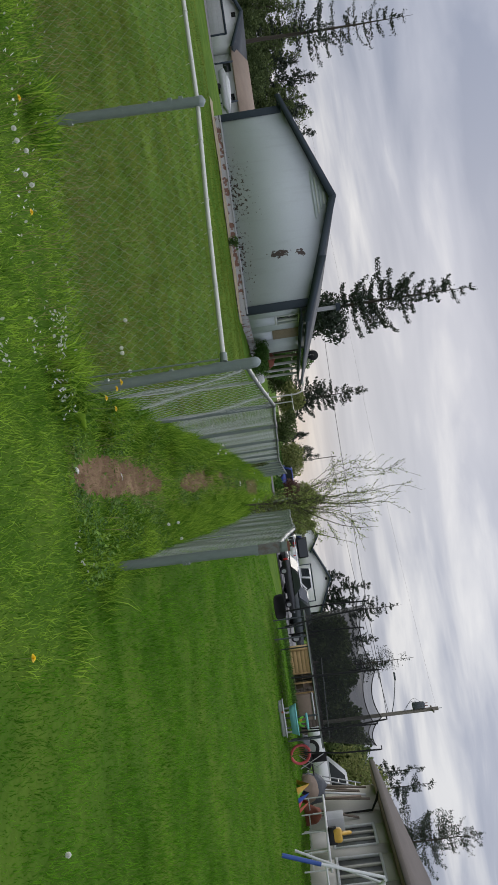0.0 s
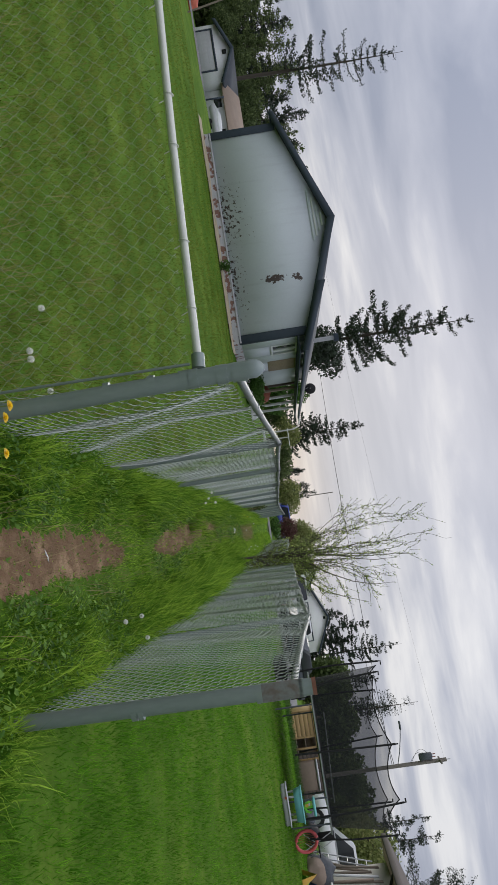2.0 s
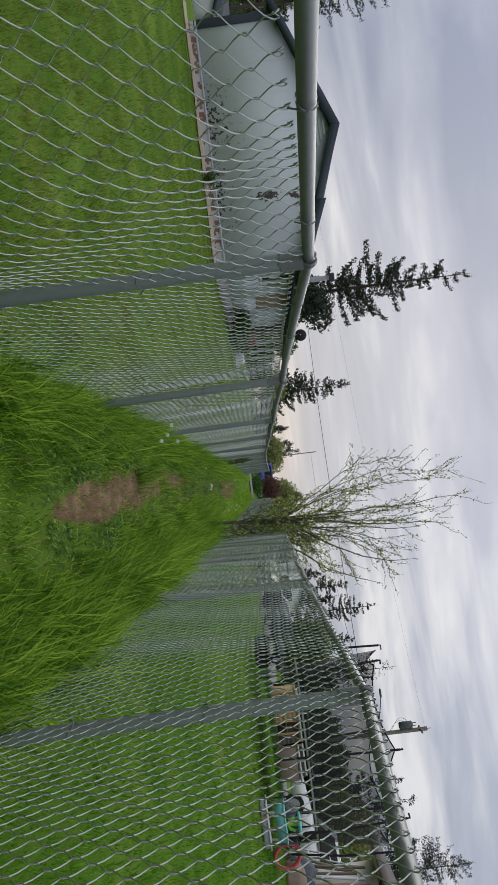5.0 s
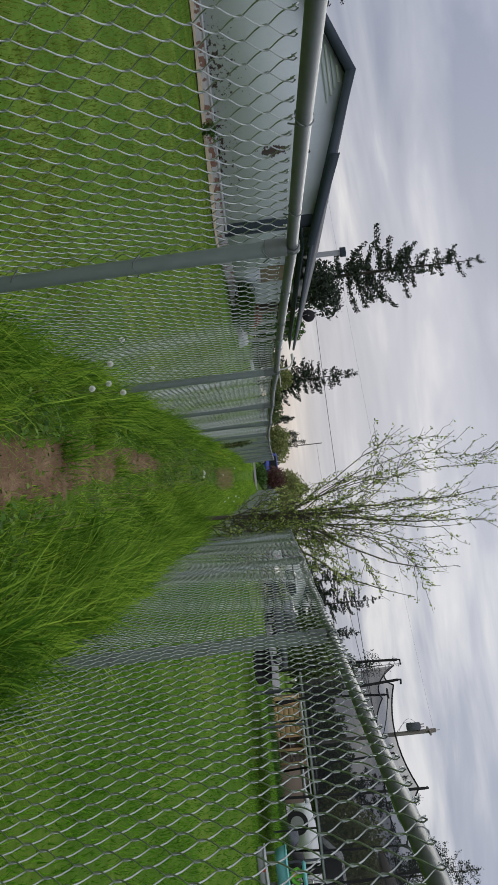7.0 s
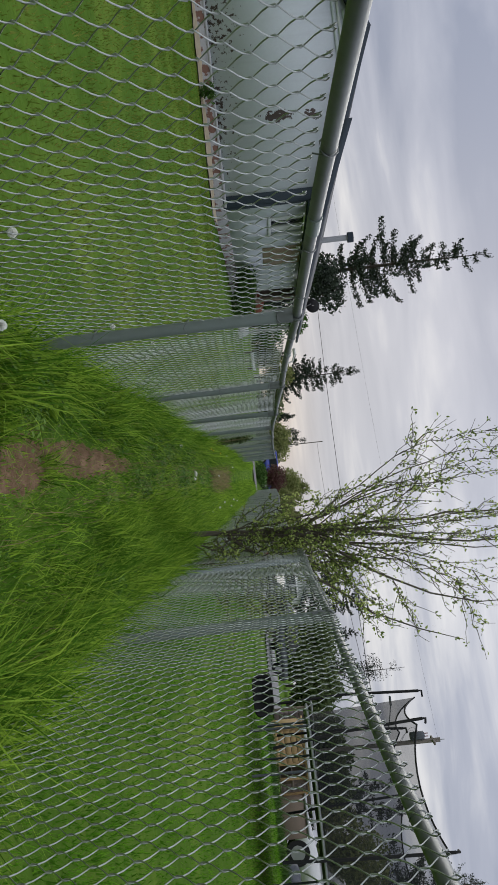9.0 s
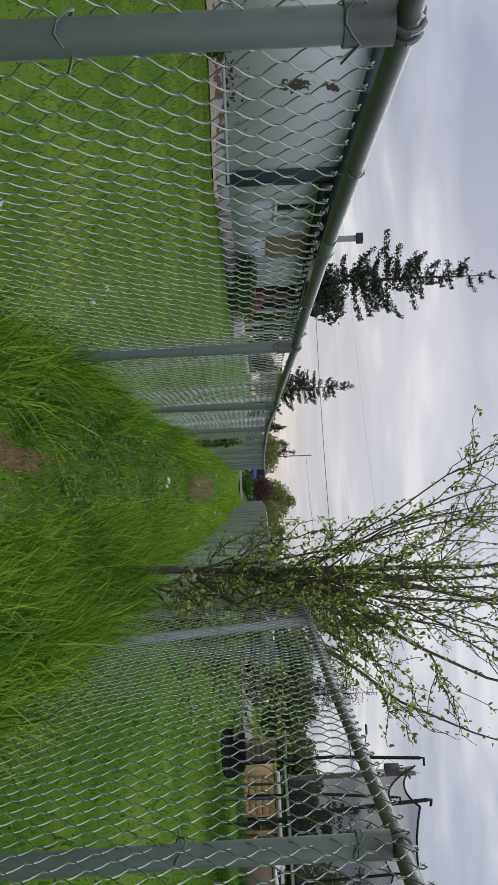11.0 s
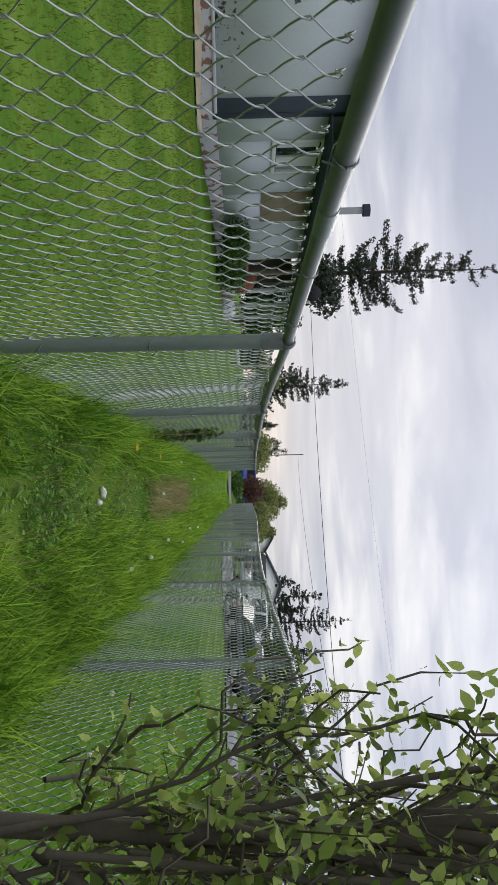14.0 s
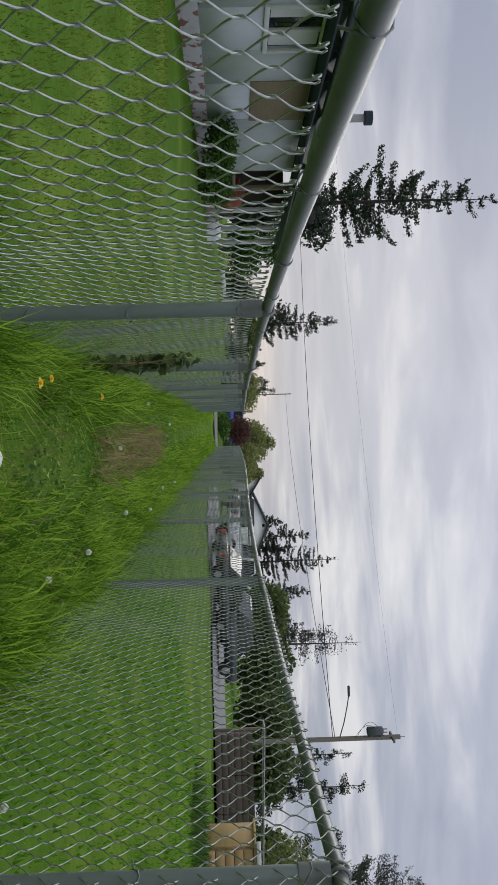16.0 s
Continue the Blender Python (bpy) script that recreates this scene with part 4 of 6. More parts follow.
# ---- plants ----
def leaf_cloud(centres, radii, count, size, seed, shell=0.35, hang=0.0):
    """Small leaf cards scattered through the lobes of a crown."""
    r = np.random.default_rng(seed)
    centres, radii = np.array(centres, float), np.array(radii, float)
    which = r.choice(len(centres), count, p=radii.prod(1) ** 0.67 / (radii.prod(1) ** 0.67).sum())
    d = r.normal(size=(count, 3))
    d /= np.linalg.norm(d, axis=1)[:, None]
    rad = 1 - shell * r.uniform(0, 1, count) ** 1.5 + r.normal(0, 0.07, count)
    c = centres[which] + d * radii[which] * rad[:, None]
    a = r.normal(size=(count, 3))
    a /= np.linalg.norm(a, axis=1)[:, None]
    b = np.cross(a, r.normal(size=(count, 3)))
    b /= np.linalg.norm(b, axis=1)[:, None] + 1e-9
    s = size * r.uniform(0.5, 1.5, count)[:, None]
    v = np.stack([c - a * s * 0.5, c + b * s * 0.32, c + a * s * 0.5, c - b * s * 0.32], 1)
    v[:, 2, 2] -= hang * s[:, 0]
    return Geo().add(v.reshape(-1, 3), 4 * np.arange(count)[:, None] + np.arange(4))


def conifer_parts(h, spread_, seed, start=0.15, gaps=0.25, per=26, card=0.55, droop=0.25, lift=0.0, fan=0.17):
    """A trunk and a ragged crown of drooping sprays."""
    r = np.random.default_rng(seed)
    k = 12
    zz = np.linspace(0, h, k)
    bend = np.cumsum(r.normal(0, 0.004 * h, (k, 2)), 0) * 0.35
    axis = np.column_stack([bend, zz])
    trunk = Geo().tube(axis, np.maximum(0.012 * h * (1 - zz / h) ** 0.8, 0.02), 8)
    limb, leaf = Geo(), Geo()
    z = start * h
    while z < 0.985 * h:
        f = (z / h - start) / (1 - start)
        reach = spread_ * (0.25 + 0.75 * min(1, f * 5 + 0.35)) * (1 - f) ** 0.75 + 0.25
        for _ in range(r.integers(3, 6)):
            if r.uniform() < gaps:
                continue
            a, L = r.uniform(0, 2 * np.pi), reach * r.uniform(0.45, 1.15)
            c = np.array([np.interp(z, zz, axis[:, 0]), np.interp(z, zz, axis[:, 1]), z + r.normal(0, 0.1)])
            dirn = np.array([np.cos(a), np.sin(a), 0])
            dr, lf = droop * r.uniform(-0.3, 1.2), lift * r.uniform(0.0, 1.5)
            t = np.linspace(0, 1, 5)
            pts = c + dirn * L * t[:, None] + np.array([0, 0, 1]) * (L * (-dr * t + (dr * 0.8 + lf) * t ** 2))[:, None]
            limb.tube(pts, np.linspace(0.05, 0.012, 5) * h / 20, 3, False)
            n = max(6, int(1.6 * per * L / spread_ * r.uniform(0.7, 1.3)))
            u = r.uniform(0.12, 1.03, n)
            p = c + dirn * (L * u)[:, None] + np.array([0, 0, 1]) * (L * (-dr * u + (dr * 0.8 + lf) * u ** 2))[:, None]
            sidev = np.array([-dirn[1], dirn[0], 0])
            p = p + sidev * r.normal(0, fan * L * (1.15 - u), n)[:, None] + np.array([0, 0, 1]) * r.normal(0, 0.15, n)[:, None]
            s = 0.66 * card * r.uniform(0.5, 1.3, n) * (0.55 + 0.45 * (1 - f))
            outw = dirn * 0.7 + r.normal(0, 0.8, (n, 3))
            outw[:, 2] += -0.05
            outw /= np.linalg.norm(outw, axis=1)[:, None]
            wv = np.cross(outw, r.normal(size=(n, 3)))
            wv /= np.linalg.norm(wv, axis=1)[:, None] + 1e-9
            v = np.stack([p - outw * s[:, None] * 0.5, p + wv * s[:, None] * 0.30, p + outw * s[:, None] * 0.6, p - wv * s[:, None] * 0.30], 1)
            leaf.add(v.reshape(-1, 3), 4 * np.arange(n)[:, None] + np.arange(4))
        z += h * r.uniform(0.022, 0.042)
    return trunk, limb, leaf


def conifer(at, h, spread_, seed, label="tall dark conifer with ragged open branches against the sky", **kw):
    t, b, l = conifer_parts(h, spread_, seed, **kw)
    ob = thing("conifer", label, "tree", (at[0], at[1], gz(*at) - 0.1), group="conifers on the skyline")
    part("trunk", t, M_TWIG, ob, smooth=True)
    part("branchwork", b, M_TWIG, ob)["kind"] = "stuff"
    part("crown", l, M_NEEDLE, ob, "dark green needle sprays")
    return ob


conifer((-19.3, 82.7), 24.6, 4.9, 3, start=0.40, gaps=0.10, per=210, card=0.42, lift=0.28, fan=0.16)
conifer((-15.3, 130), 16.6, 4.6, 5, start=0.10, gaps=0.08, per=130, card=0.55, lift=0.2)
conifer((-59.1, 95), 26.8, 5.6, 8, "tall dark conifer with a bare lower trunk", start=0.42, gaps=0.22, per=120, card=0.48, lift=0.25)
conifer((-4.4, 112), 5.9, 1.8, 11, "small dark conifer above a hedge", start=0.08, per=40, card=0.4)
conifer((-5.6, 114), 5.4, 1.7, 12, "small dark conifer above a hedge", start=0.08, per=40, card=0.4)
conifer((-8.3, 118), 5.2, 1.2, 13, "small dark conifer above a hedge", start=0.05, per=40, card=0.4)
for x, h, w, seed in ((24.5, 12.5, 4.2, 14), (31.0, 15.0, 4.2, 15), (28.0, 19.5, 5.4, 16), (34.4, 26.4, 6.6, 17), (42.0, 19.0, 5.6, 22)):
    conifer((x, 205), h, w, seed, "dark conifer behind far houses", start=0.08, gaps=0.12, per=90, card=0.85, lift=0.15)
conifer((21.6, 90), 12.9, 3.2, 18, "half-bare conifer with dark drooping limbs", start=0.15, gaps=0.32, per=44, card=0.36)
conifer((42.4, 112), 15.0, 3.0, 19, start=0.10, per=90, card=0.45)
conifer((37.0, 92), 13.6, 3.2, 20, start=0.10, per=95, card=0.45)
conifer((27.0, 112), 12.2, 3.4, 21, start=0.08, per=80, card=0.45)
conifer((31.5, 66), 13.4, 5.6, 45, "big bushy dark evergreen behind a low house", start=0.08, gaps=0.05, per=260, card=0.30, lift=0.3)


def broad_tree(at, h, width, seed, mat, label, count=2600, size=0.5, name="tree", group="", lobes=9, low=0.25):
    r = np.random.default_rng(seed)
    ob = thing(name, label, "shrub" if name == "shrub" else "tree", (at[0], at[1], gz(*at) - 0.05), group=group)
    k = 6
    zz = np.linspace(0, h * 0.7, k)
    ax = np.column_stack([np.cumsum(r.normal(0, 0.02 * h, k)), np.cumsum(r.normal(0, 0.02 * h, k)), zz])
    trunk = Geo().tube(ax, np.linspace(0.035, 0.010, k) * h * 0.8, 8)
    cs, rs = [], []
    for i in range(lobes):
        a, q = r.uniform(0, 2 * np.pi), r.uniform(0.0, 0.62) * width / 2
        c = np.array([np.cos(a) * q, np.sin(a) * q, h * r.uniform(low, 0.80)])
        rr = np.array([1, 1, 0.9]) * width / 2 * r.uniform(0.36, 0.62)
        rr[2] = min(rr[2], h - c[2], c[2] * 0.95 + 0.05)
        cs.append(c)
        rs.append(np.maximum(rr, 0.1))
        st = ax[min(k - 1, 1 + i % (k - 1))]
        trunk.tube([st, (st + c) / 2 + r.normal(0, 0.05 * h, 3), c], [0.012 * h, 0.008 * h, 0.003 * h], 5, False)
    part("trunk", trunk, M_BARK, ob, smooth=True)
    part("crown", leaf_cloud(cs, rs, count, size, seed + 1, shell=0.55), mat, ob)
    return ob


wood_c = [conifer((-70, 112), 14.5, 4.6, 61, "dark woodland conifer behind western houses", start=0.05, gaps=0.05, per=48, card=0.85),
          conifer((-63, 108), 12.5, 4.2, 62, "dark woodland conifer behind western houses", start=0.05, gaps=0.05, per=48, card=0.85)]
for i, (x, y, s) in enumerate(((-77, 110, 1.0), (-57, 110, 1.0), (-52, 108, 0.92), (-47.5, 110, 0.85), (-83, 112, 1.05), (-60, 116, 1.1), (-66, 118, 1.1), (-43, 114, 0.75))):
    t = copy_thing(wood_c[i % 2], pose(x, y, gz(x, y) - 0.1, 0, 0, 67 * i))
    t.scale = (s, s, s)

# woodland behind the western houses: more spruces, with some broad crowns in front
wood_s = [conifer((-66, 106), 14.0, 5.2, 63, "olive green spruce in dense woodland", start=0.03, gaps=0.05, per=62, card=0.75, droop=0.35),
          conifer((-57, 107), 12.6, 4.8, 64, "olive green spruce in dense woodland", start=0.03, gaps=0.05, per=62, card=0.75, droop=0.35)]
for w in wood_s:
    for c in w.children:
        if c.name.startswith("crown"):
            c.data.materials[0] = M_WOODS
for i, (x, y, s) in enumerate(((-49, 110, 0.8), (-61, 112, 0.95), (-72, 108, 1.0), (-80, 108, 1.05), (-88, 112, 1.1), (-53, 114, 0.9), (-40, 118, 0.62), (-69, 103, 0.85), (-75, 105, 0.92), (-63.5, 104, 0.82), (-58, 114, 1.0), (-55, 105, 0.78), (-84, 104, 0.95), (-51, 104, 0.66), (-92, 106, 1.05), (-46, 112, 0.72), (-79, 114, 1.1), (-67, 113, 1.05), (-73, 115, 1.1))):
    t = copy_thing(wood_s[i % 2], pose(x, y, gz(x, y) - 0.1, 0, 0, 67 * i))
    t.scale = (s, s, s)
wood_l = broad_tree((-58, 101), 8.5, 8.0, 31, M_WOODS, "mid green spring tree before dark woodland", 7000, 0.30, group="woodland trees")
for i, (x, y, s) in enumerate(((-66, 102, 0.9), (-76, 103, 0.95), (-47, 106, 0.7), (-62, 101, 0.85), (-71, 101, 0.8), (-82, 102, 0.95), (-53, 103, 0.75), (-88, 101, 0.9))):
    t = copy_thing(wood_l, pose(x, y, gz(x, y) - 0.1, 0, 0, 67 * i + 40))
    t.scale = (s, s, s)
wood_r = [broad_tree((16.5, 84), 5.4, 6.0, 41, M_WOODS, "dense dark green tree on the edge of the yards", 4200, 0.40, group="woodland trees"),
          broad_tree((22, 82), 6.2, 6.6, 42, M_WOODS, "dense dark green tree on the edge of the yards", 4200, 0.40, group="woodland trees")]
for i, (x, y, s) in enumerate(((27, 84, 1.0), (32, 86, 1.05), (38, 82, 0.9), (44, 84, 1.0), (19, 92, 1.1), (29, 94, 1.1), (50, 86, 1.0), (34, 96, 1.2), (24, 96, 1.15))):
    t = copy_thing(wood_r[i % 2], pose(x, y, gz(x, y) - 0.1, 0, 0, 53 * i))
    t.scale = (s, s, s)
broad_tree((18.0, 44), 4.6, 4.6, 46, M_WOODS2, "light green spring tree behind parked cars", 7000, 0.16)
broad_tree((21.5, 46), 4.4, 4.4, 47, M_WOODS2, "light green spring tree behind parked cars", 7000, 0.16)
broad_tree((-18.1, 81.0), 10.7, 6.6, 66, M_NEEDLE, "dense dark evergreen at the foot of a tall conifer", 4600, 0.32, lobes=14, low=0.5)
broad_tree((-10.2, 60), 4.6, 3.4, 48, M_SHRUB, "dark leafy tree beyond the house porch", 6000, 0.18)
broad_tree((-12.8, 62), 5.0, 3.8, 49, M_NEEDLE, "dark evergreen beyond the house porch", 6000, 0.18)
hedge = [broad_tree((-3.0, 82), 3.5, 4.4, 51, M_WOODS2, "overgrown spring hedge shrub beyond the lane", 3200, 0.21, "shrub", "hedge shrubs", low=0.3),
         broad_tree((1.2, 86), 4.2, 4.4, 52, M_WOODS2, "overgrown spring hedge shrub beyond the lane", 3200, 0.21, "shrub", "hedge shrubs", low=0.3),
         broad_tree((-6.5, 80), 2.6, 4.0, 53, M_WOODS, "overgrown green hedge shrub beyond the lane", 3200, 0.21, "shrub", "hedge shrubs", low=0.3)]
for i, (x, y, s) in enumerate(((3.2, 84, 1.0), (-9.5, 82, 1.0), (-12.5, 84, 1.05), (-16, 84, 1.0), (-20, 88, 1.1), (-25, 90, 1.1), (-30, 92, 1.1), (1.8, 94, 1.2), (-36, 94, 1.2))):
    t = copy_thing(hedge[i % 3], pose(x, y, gz(x, y) - 0.05, 0, 0, 71 * i))
    t.scale = (s, s, s)
broad_tree((1.6, 92), 6.2, 2.6, 55, M_WOODS2, "slim pale green tree above the hedge", 2600, 0.20)
broad_tree((4.6, 90), 4.4, 2.6, 65, M_WOODS2, "pale green spring tree above the hedge", 4500, 0.20)
broad_tree((0.55, 70), 2.4, 2.5, 56, M_MAROON, "rounded red-leaved shrub beside the lane", 5000, 0.13, "shrub", low=0.3)
for x in (-2.6, -0.2, 2.2):
    broad_tree((x, 64.5), 0.8, 3.0, 70 + int(x * 10), M_SHRUB, "low dark green bank shrub beside the lane", 1200, 0.16, "shrub", "bank shrubs", low=0.3)
broad_tree((-5.75, 31.6), 0.95, 1.5, 57, M_SHRUB, "low dark green shrub against a house wall", 2200, 0.08, "shrub", low=0.3)
broad_tree((-5.7, 33.4), 0.85, 1.7, 58, M_SHRUB, "low dark green shrub against a house wall", 2200, 0.08, "shrub", low=0.3)
broad_tree((-8.9, 26.0), 0.45, 0.6, 59, M_SHRUB, "small green weed clump against a house footing", 500, 0.06, "shrub", low=0.3)


# young tree with many upright stems, grown through the fence
def fence_tree():
    r = np.random.default_rng(77)
    bx, by = 0.74, 15.45
    ob = thing("young_tree", "young multi-stemmed tree with sparse new leaves growing through the fence", "tree", (bx, by, gz(bx, by) - 0.03))
    anchors = []

    def stem(start, tip, r0, bow, k=14):
        t = np.linspace(0, 1, k)[:, None]
        s, e = np.array(start), np.array(tip)
        p = s + (e - s) * t + np.array(bow) * (np.sin(np.pi * t) ** 1.2) + np.cumsum(r.normal(0, 0.026, (k, 3)), 0) * np.sqrt(t)
        p[:, 2] = np.maximum(p[:, 2], 0.0)
        p[:, 0] = np.where(p[:, 2] < 1.6, np.maximum(p[:, 0], -0.24), p[:, 0])
        return p, r0 * (1 - 0.86 * t[:, 0])

    def side_shoots(p, rad, n, length, geo, lo=0.25):
        for _ in range(n):
            i = r.integers(int(len(p) * lo), len(p) - 1)
            d = p[i + 1] - p[i]
            d /= np.linalg.norm(d)
            o = r.normal(size=3)
            o -= d * (o @ d)
            o /= np.linalg.norm(o)
            L = length * r.uniform(0.4, 1.2)
            q = np.array([p[i] + (d * 0.75 + o * 0.65) * L * u_ + np.array([0, 0, 0.12 * L * u_ * u_]) for u_ in np.linspace(0, 1, 6)])
            q[1:] += r.normal(0, 0.014, (5, 3))
            q[:, 0] = np.where(q[:, 2] < 1.6, np.maximum(q[:, 0], -0.30), q[:, 0])
            geo.tube(q, np.linspace(max(0.3 * rad[i], 0.0034), 0.0016, 6), 4, False)
            anchors.append(q)

    stems = [((0.0, 0, 0), (-0.22, 0.1, 3.05), 0.013, (-0.02, 0, 0)), ((0.03, 0, 0), (0.02, 0.0, 3.60), 0.016, (0.05, 0, 0)),
             ((0.02, 0.05, 0.1), (-0.34, -0.1, 2.75), 0.011, (0.12, 0, 0)), ((0.05, 0, 0.2), (-0.36, 0.2, 2.45), 0.010, (0.20, 0, 0.1)),
             ((0.05, 0, 0.5), (-0.42, 0.0, 2.15), 0.008, (0.16, 0, 0.0)), ((0.03, 0, 0), (0.25, 0.15, 3.45), 0.014, (0.05, 0.1, 0)),
             ((0.04, 0.02, 0.2), (0.45, -0.1, 3.25), 0.013, (0.05, -0.1, 0.1)), ((0.05, 0, 0.4), (0.72, 0.1, 2.95), 0.012, (0.05, 0, 0.15)),
             ((0.05, 0, 0.5), (0.95, -0.15, 2.60), 0.011, (0.05, 0, 0.3)), ((0.05, 0, 0.6), (1.15, 0.0, 2.50), 0.010, (0.0, 0, 0.35)),
             ((0.05, 0, 0.7), (1.25, 0.2, 2.05), 0.010, (0.0, 0, 0.3)), ((0.04, 0, 0.3), (0.10, 0.4, 3.0), 0.012, (0, 0.1, 0)),
             ((0.02, 0, 0.3), (-0.05, -0.4, 2.9), 0.012, (0, -0.1, 0)), ((0.0, 0, 0.1), (0.35, -0.55, 2.6), 0.010, (0, 0, 0)),
             ((0.0, 0, 0.2), (0.60, 0.5, 2.8), 0.010, (0, 0, 0)), ((0.0, 0, 0.2), (0.15, -0.2, 3.2), 0.011, (0.1, 0, 0)),
             ((0.0, 0, 0.25), (-0.30, 0.0, 1.75), 0.008, (-0.08, 0, 0)), ((0.05, 0, 0.3), (0.55, 0.3, 1.9), 0.009, (0.1, 0, 0.1)),
             ((0.05, 0, 0.3), (0.75, -0.3, 1.7), 0.009, (0.1, 0, 0.1)), ((0.0, 0, 0.2), (-0.15, -0.45, 1.7), 0.008, (0, 0, 0.1)),
             ((0, 0, 1.0), (-0.36, 0.1, 3.35), 0.010, (-0.28, 0, 0.1)), ((0, 0, 1.1), (-0.62, -0.2, 2.95), 0.009, (-0.24, 0, 0.2)),
             ((0, 0, 0.9), (-0.80, 0.2, 2.15), 0.009, (-0.10, 0, 0.25)), ((0, 0, 1.0), (-0.16, 0.3, 3.5), 0.010, (-0.20, 0.1, 0))]
    bole = np.array([(-0.06, 0.0, 0.0), (-0.05, 0.01, 0.35), (-0.02, 0.0, 0.75), (-0.01, 0.02, 1.05), (0.03, 0.0, 1.40), (0.06, 0.03, 1.9)])
    part("trunk", Geo().tube(bole, [0.027, 0.023, 0.020, 0.021, 0.016, 0.010], 9), M_STEMS, ob, smooth=True)
    for fork in (((-0.01, 0.02, 1.0), (0.14, -0.05, 1.32), (0.42, -0.08, 1.72), (0.62, -0.05, 2.1), (0.72, -0.1, 2.45), (0.74, -0.02, 2.8)), ((-0.02, 0, 0.8), (0.10, 0.12, 1.15), (0.20, 0.2, 1.75), (0.23, 0.18, 2.15), (0.32, 0.24, 2.55), (0.33, 0.2, 2.95)),
                 ((0.0, 0.0, 0.55), (0.22, -0.1, 0.85), (0.45, -0.12, 1.30), (0.72, -0.10, 1.62), (0.88, -0.17, 1.98), (1.0, -0.15, 2.3))):
        part("limb", Geo().tube(fork, [0.015, 0.012, 0.009, 0.007, 0.005, 0.0025], 8), M_STEMS, ob, smooth=True)
        anchors.append(np.array(fork))
    for i, (a, b, r0, bow) in enumerate(stems):
        z_ = max(a[2], r.uniform(0.55, 1.25)) if i > 1 else 0.25
        a = (float(np.interp(z_, bole[:, 2], bole[:, 0])) + r.normal(0.01, 0.02), r.normal(0, 0.03), z_)
        b = (0.86 * b[0] - 0.07, b[1], b[2])
        p, rad = stem(a, b, r0 * (1.0 if i in (1, 6) else 0.68), bow)
        g = Geo().tube(p, rad, 7)
        side_shoots(p, rad, 12, 0.40, g, 0.15)
        anchors.extend([p[3:], p[5:]])
        part("stem", g, M_STEMS, ob, smooth=True)
    # low twiggy growth on the path side
    low_g = Geo()
    for i in range(70):
        z = r.uniform(0.3, 1.75)
        bx_ = max(0.0, r.normal(0.03, 0.03)) if i < 30 else r.uniform(0.12, 0.62)
        a = r.uniform(0, 2 * np.pi)
        L = r.uniform(0.25, 0.55)
        tip = (bx_ + np.cos(a) * L * (0.45 if np.cos(a) < 0 else 0.9), np.sin(a) * L * 1.3, z + r.uniform(-0.05, 0.28))
        p, rad = stem((bx_ * 0.7, r.normal(0, 0.16), z * 0.72), tip, 0.007, (0, 0, 0.04), 8)
        low_g.tube(p, rad, 5, False)
        side_shoots(p, rad, 4, 0.22, low_g, 0.2)
        anchors.extend([p, p])
    part("undergrowth", low_g, M_STEMS, ob)["kind"] = "stuff"
    pts = []
    for q in anchors:
        n = max(10, int(88 * np.linalg.norm(q[-1] - q[0])))
        f_ = r.uniform(0.1, 1.0, n) * (len(q) - 1.001)
        i0 = f_.astype(int)
        pts.append(q[i0] + (q[np.minimum(i0 + 1, len(q) - 1)] - q[i0]) * (f_ - i0)[:, None])
    p = np.concatenate(pts)
    z = p[:, 2]
    keep = r.uniform(size=len(p)) < np.interp(z, [0, 0.3, 0.6, 1.4, 1.8, 3.7], [0.35, 0.55, 0.70, 0.66, 0.36, 0.32])
    p = p[keep]
    n = len(p)
    d = r.normal(size=(n, 3))
    d[:, 2] += 0.35
    d /= np.linalg.norm(d, axis=1)[:, None]
    w = np.cross(d, r.normal(size=(n, 3)))
    w /= np.linalg.norm(w, axis=1)[:, None]
    p = p + r.normal(0, 0.012, (n, 3))
    s = (r.uniform(0.014, 0.034, n) * np.interp(p[:, 2], [0, 1.4, 2.3, 3.5], [1.0, 1.0, 0.95, 0.90]))[:, None]
    up_ = np.cross(d, w) * s * 0.12
    v = np.stack([p, p + d * s * 0.30 + w * s * 0.29 + up_, p + d * s * 0.72 + w * s * 0.25 + up_, p + d * s * 1.15,
                  p + d * s * 0.72 - w * s * 0.25 + up_, p + d * s * 0.30 - w * s * 0.29 + up_], 1)
    o = 6 * np.arange(n)[:, None]
    tri_ = np.concatenate([o + [0, 1, 5], o + [1, 2, 4], o + [1, 4, 5], o + [2, 3, 4]])
    part("leaves", Geo().add(v.reshape(-1, 3), tri_), M_LEAF, ob, "small fresh yellowish green leaves")
    return ob


fence_tree().scale = (1.06, 1.0, 1.10)


creeper = thing("creeper", "straggling brown-green creeper caught in the chain-link mesh", "plant", (LEFT_X + 0.01, 20.3, gz(LEFT_X, 20.3)))
vine = Geo()
for i in range(9):
    top_z = rng.uniform(0.45, 0.80)
    ends = rng.normal(0, 0.10, 2)
    vine.tube([(0.01, ends[0], 0.0), (0.02 + rng.normal(0, 0.01), ends[0] * 0.6 + rng.normal(0, 0.03), 0.5 * top_z), (0.0, ends[1], top_z)], [0.004, 0.003, 0.0015], 4, False)
part("stems", vine, M_STRAW, creeper)
part("leaves", leaf_cloud([(0.01, 0.0, 0.30), (0.01, 0.05, 0.55), (0.0, -0.04, 0.68)], [(0.05, 0.13, 0.20), (0.05, 0.11, 0.16), (0.04, 0.08, 0.10)], 420, 0.05, 91, shell=0.9), M_WOODS, creeper)


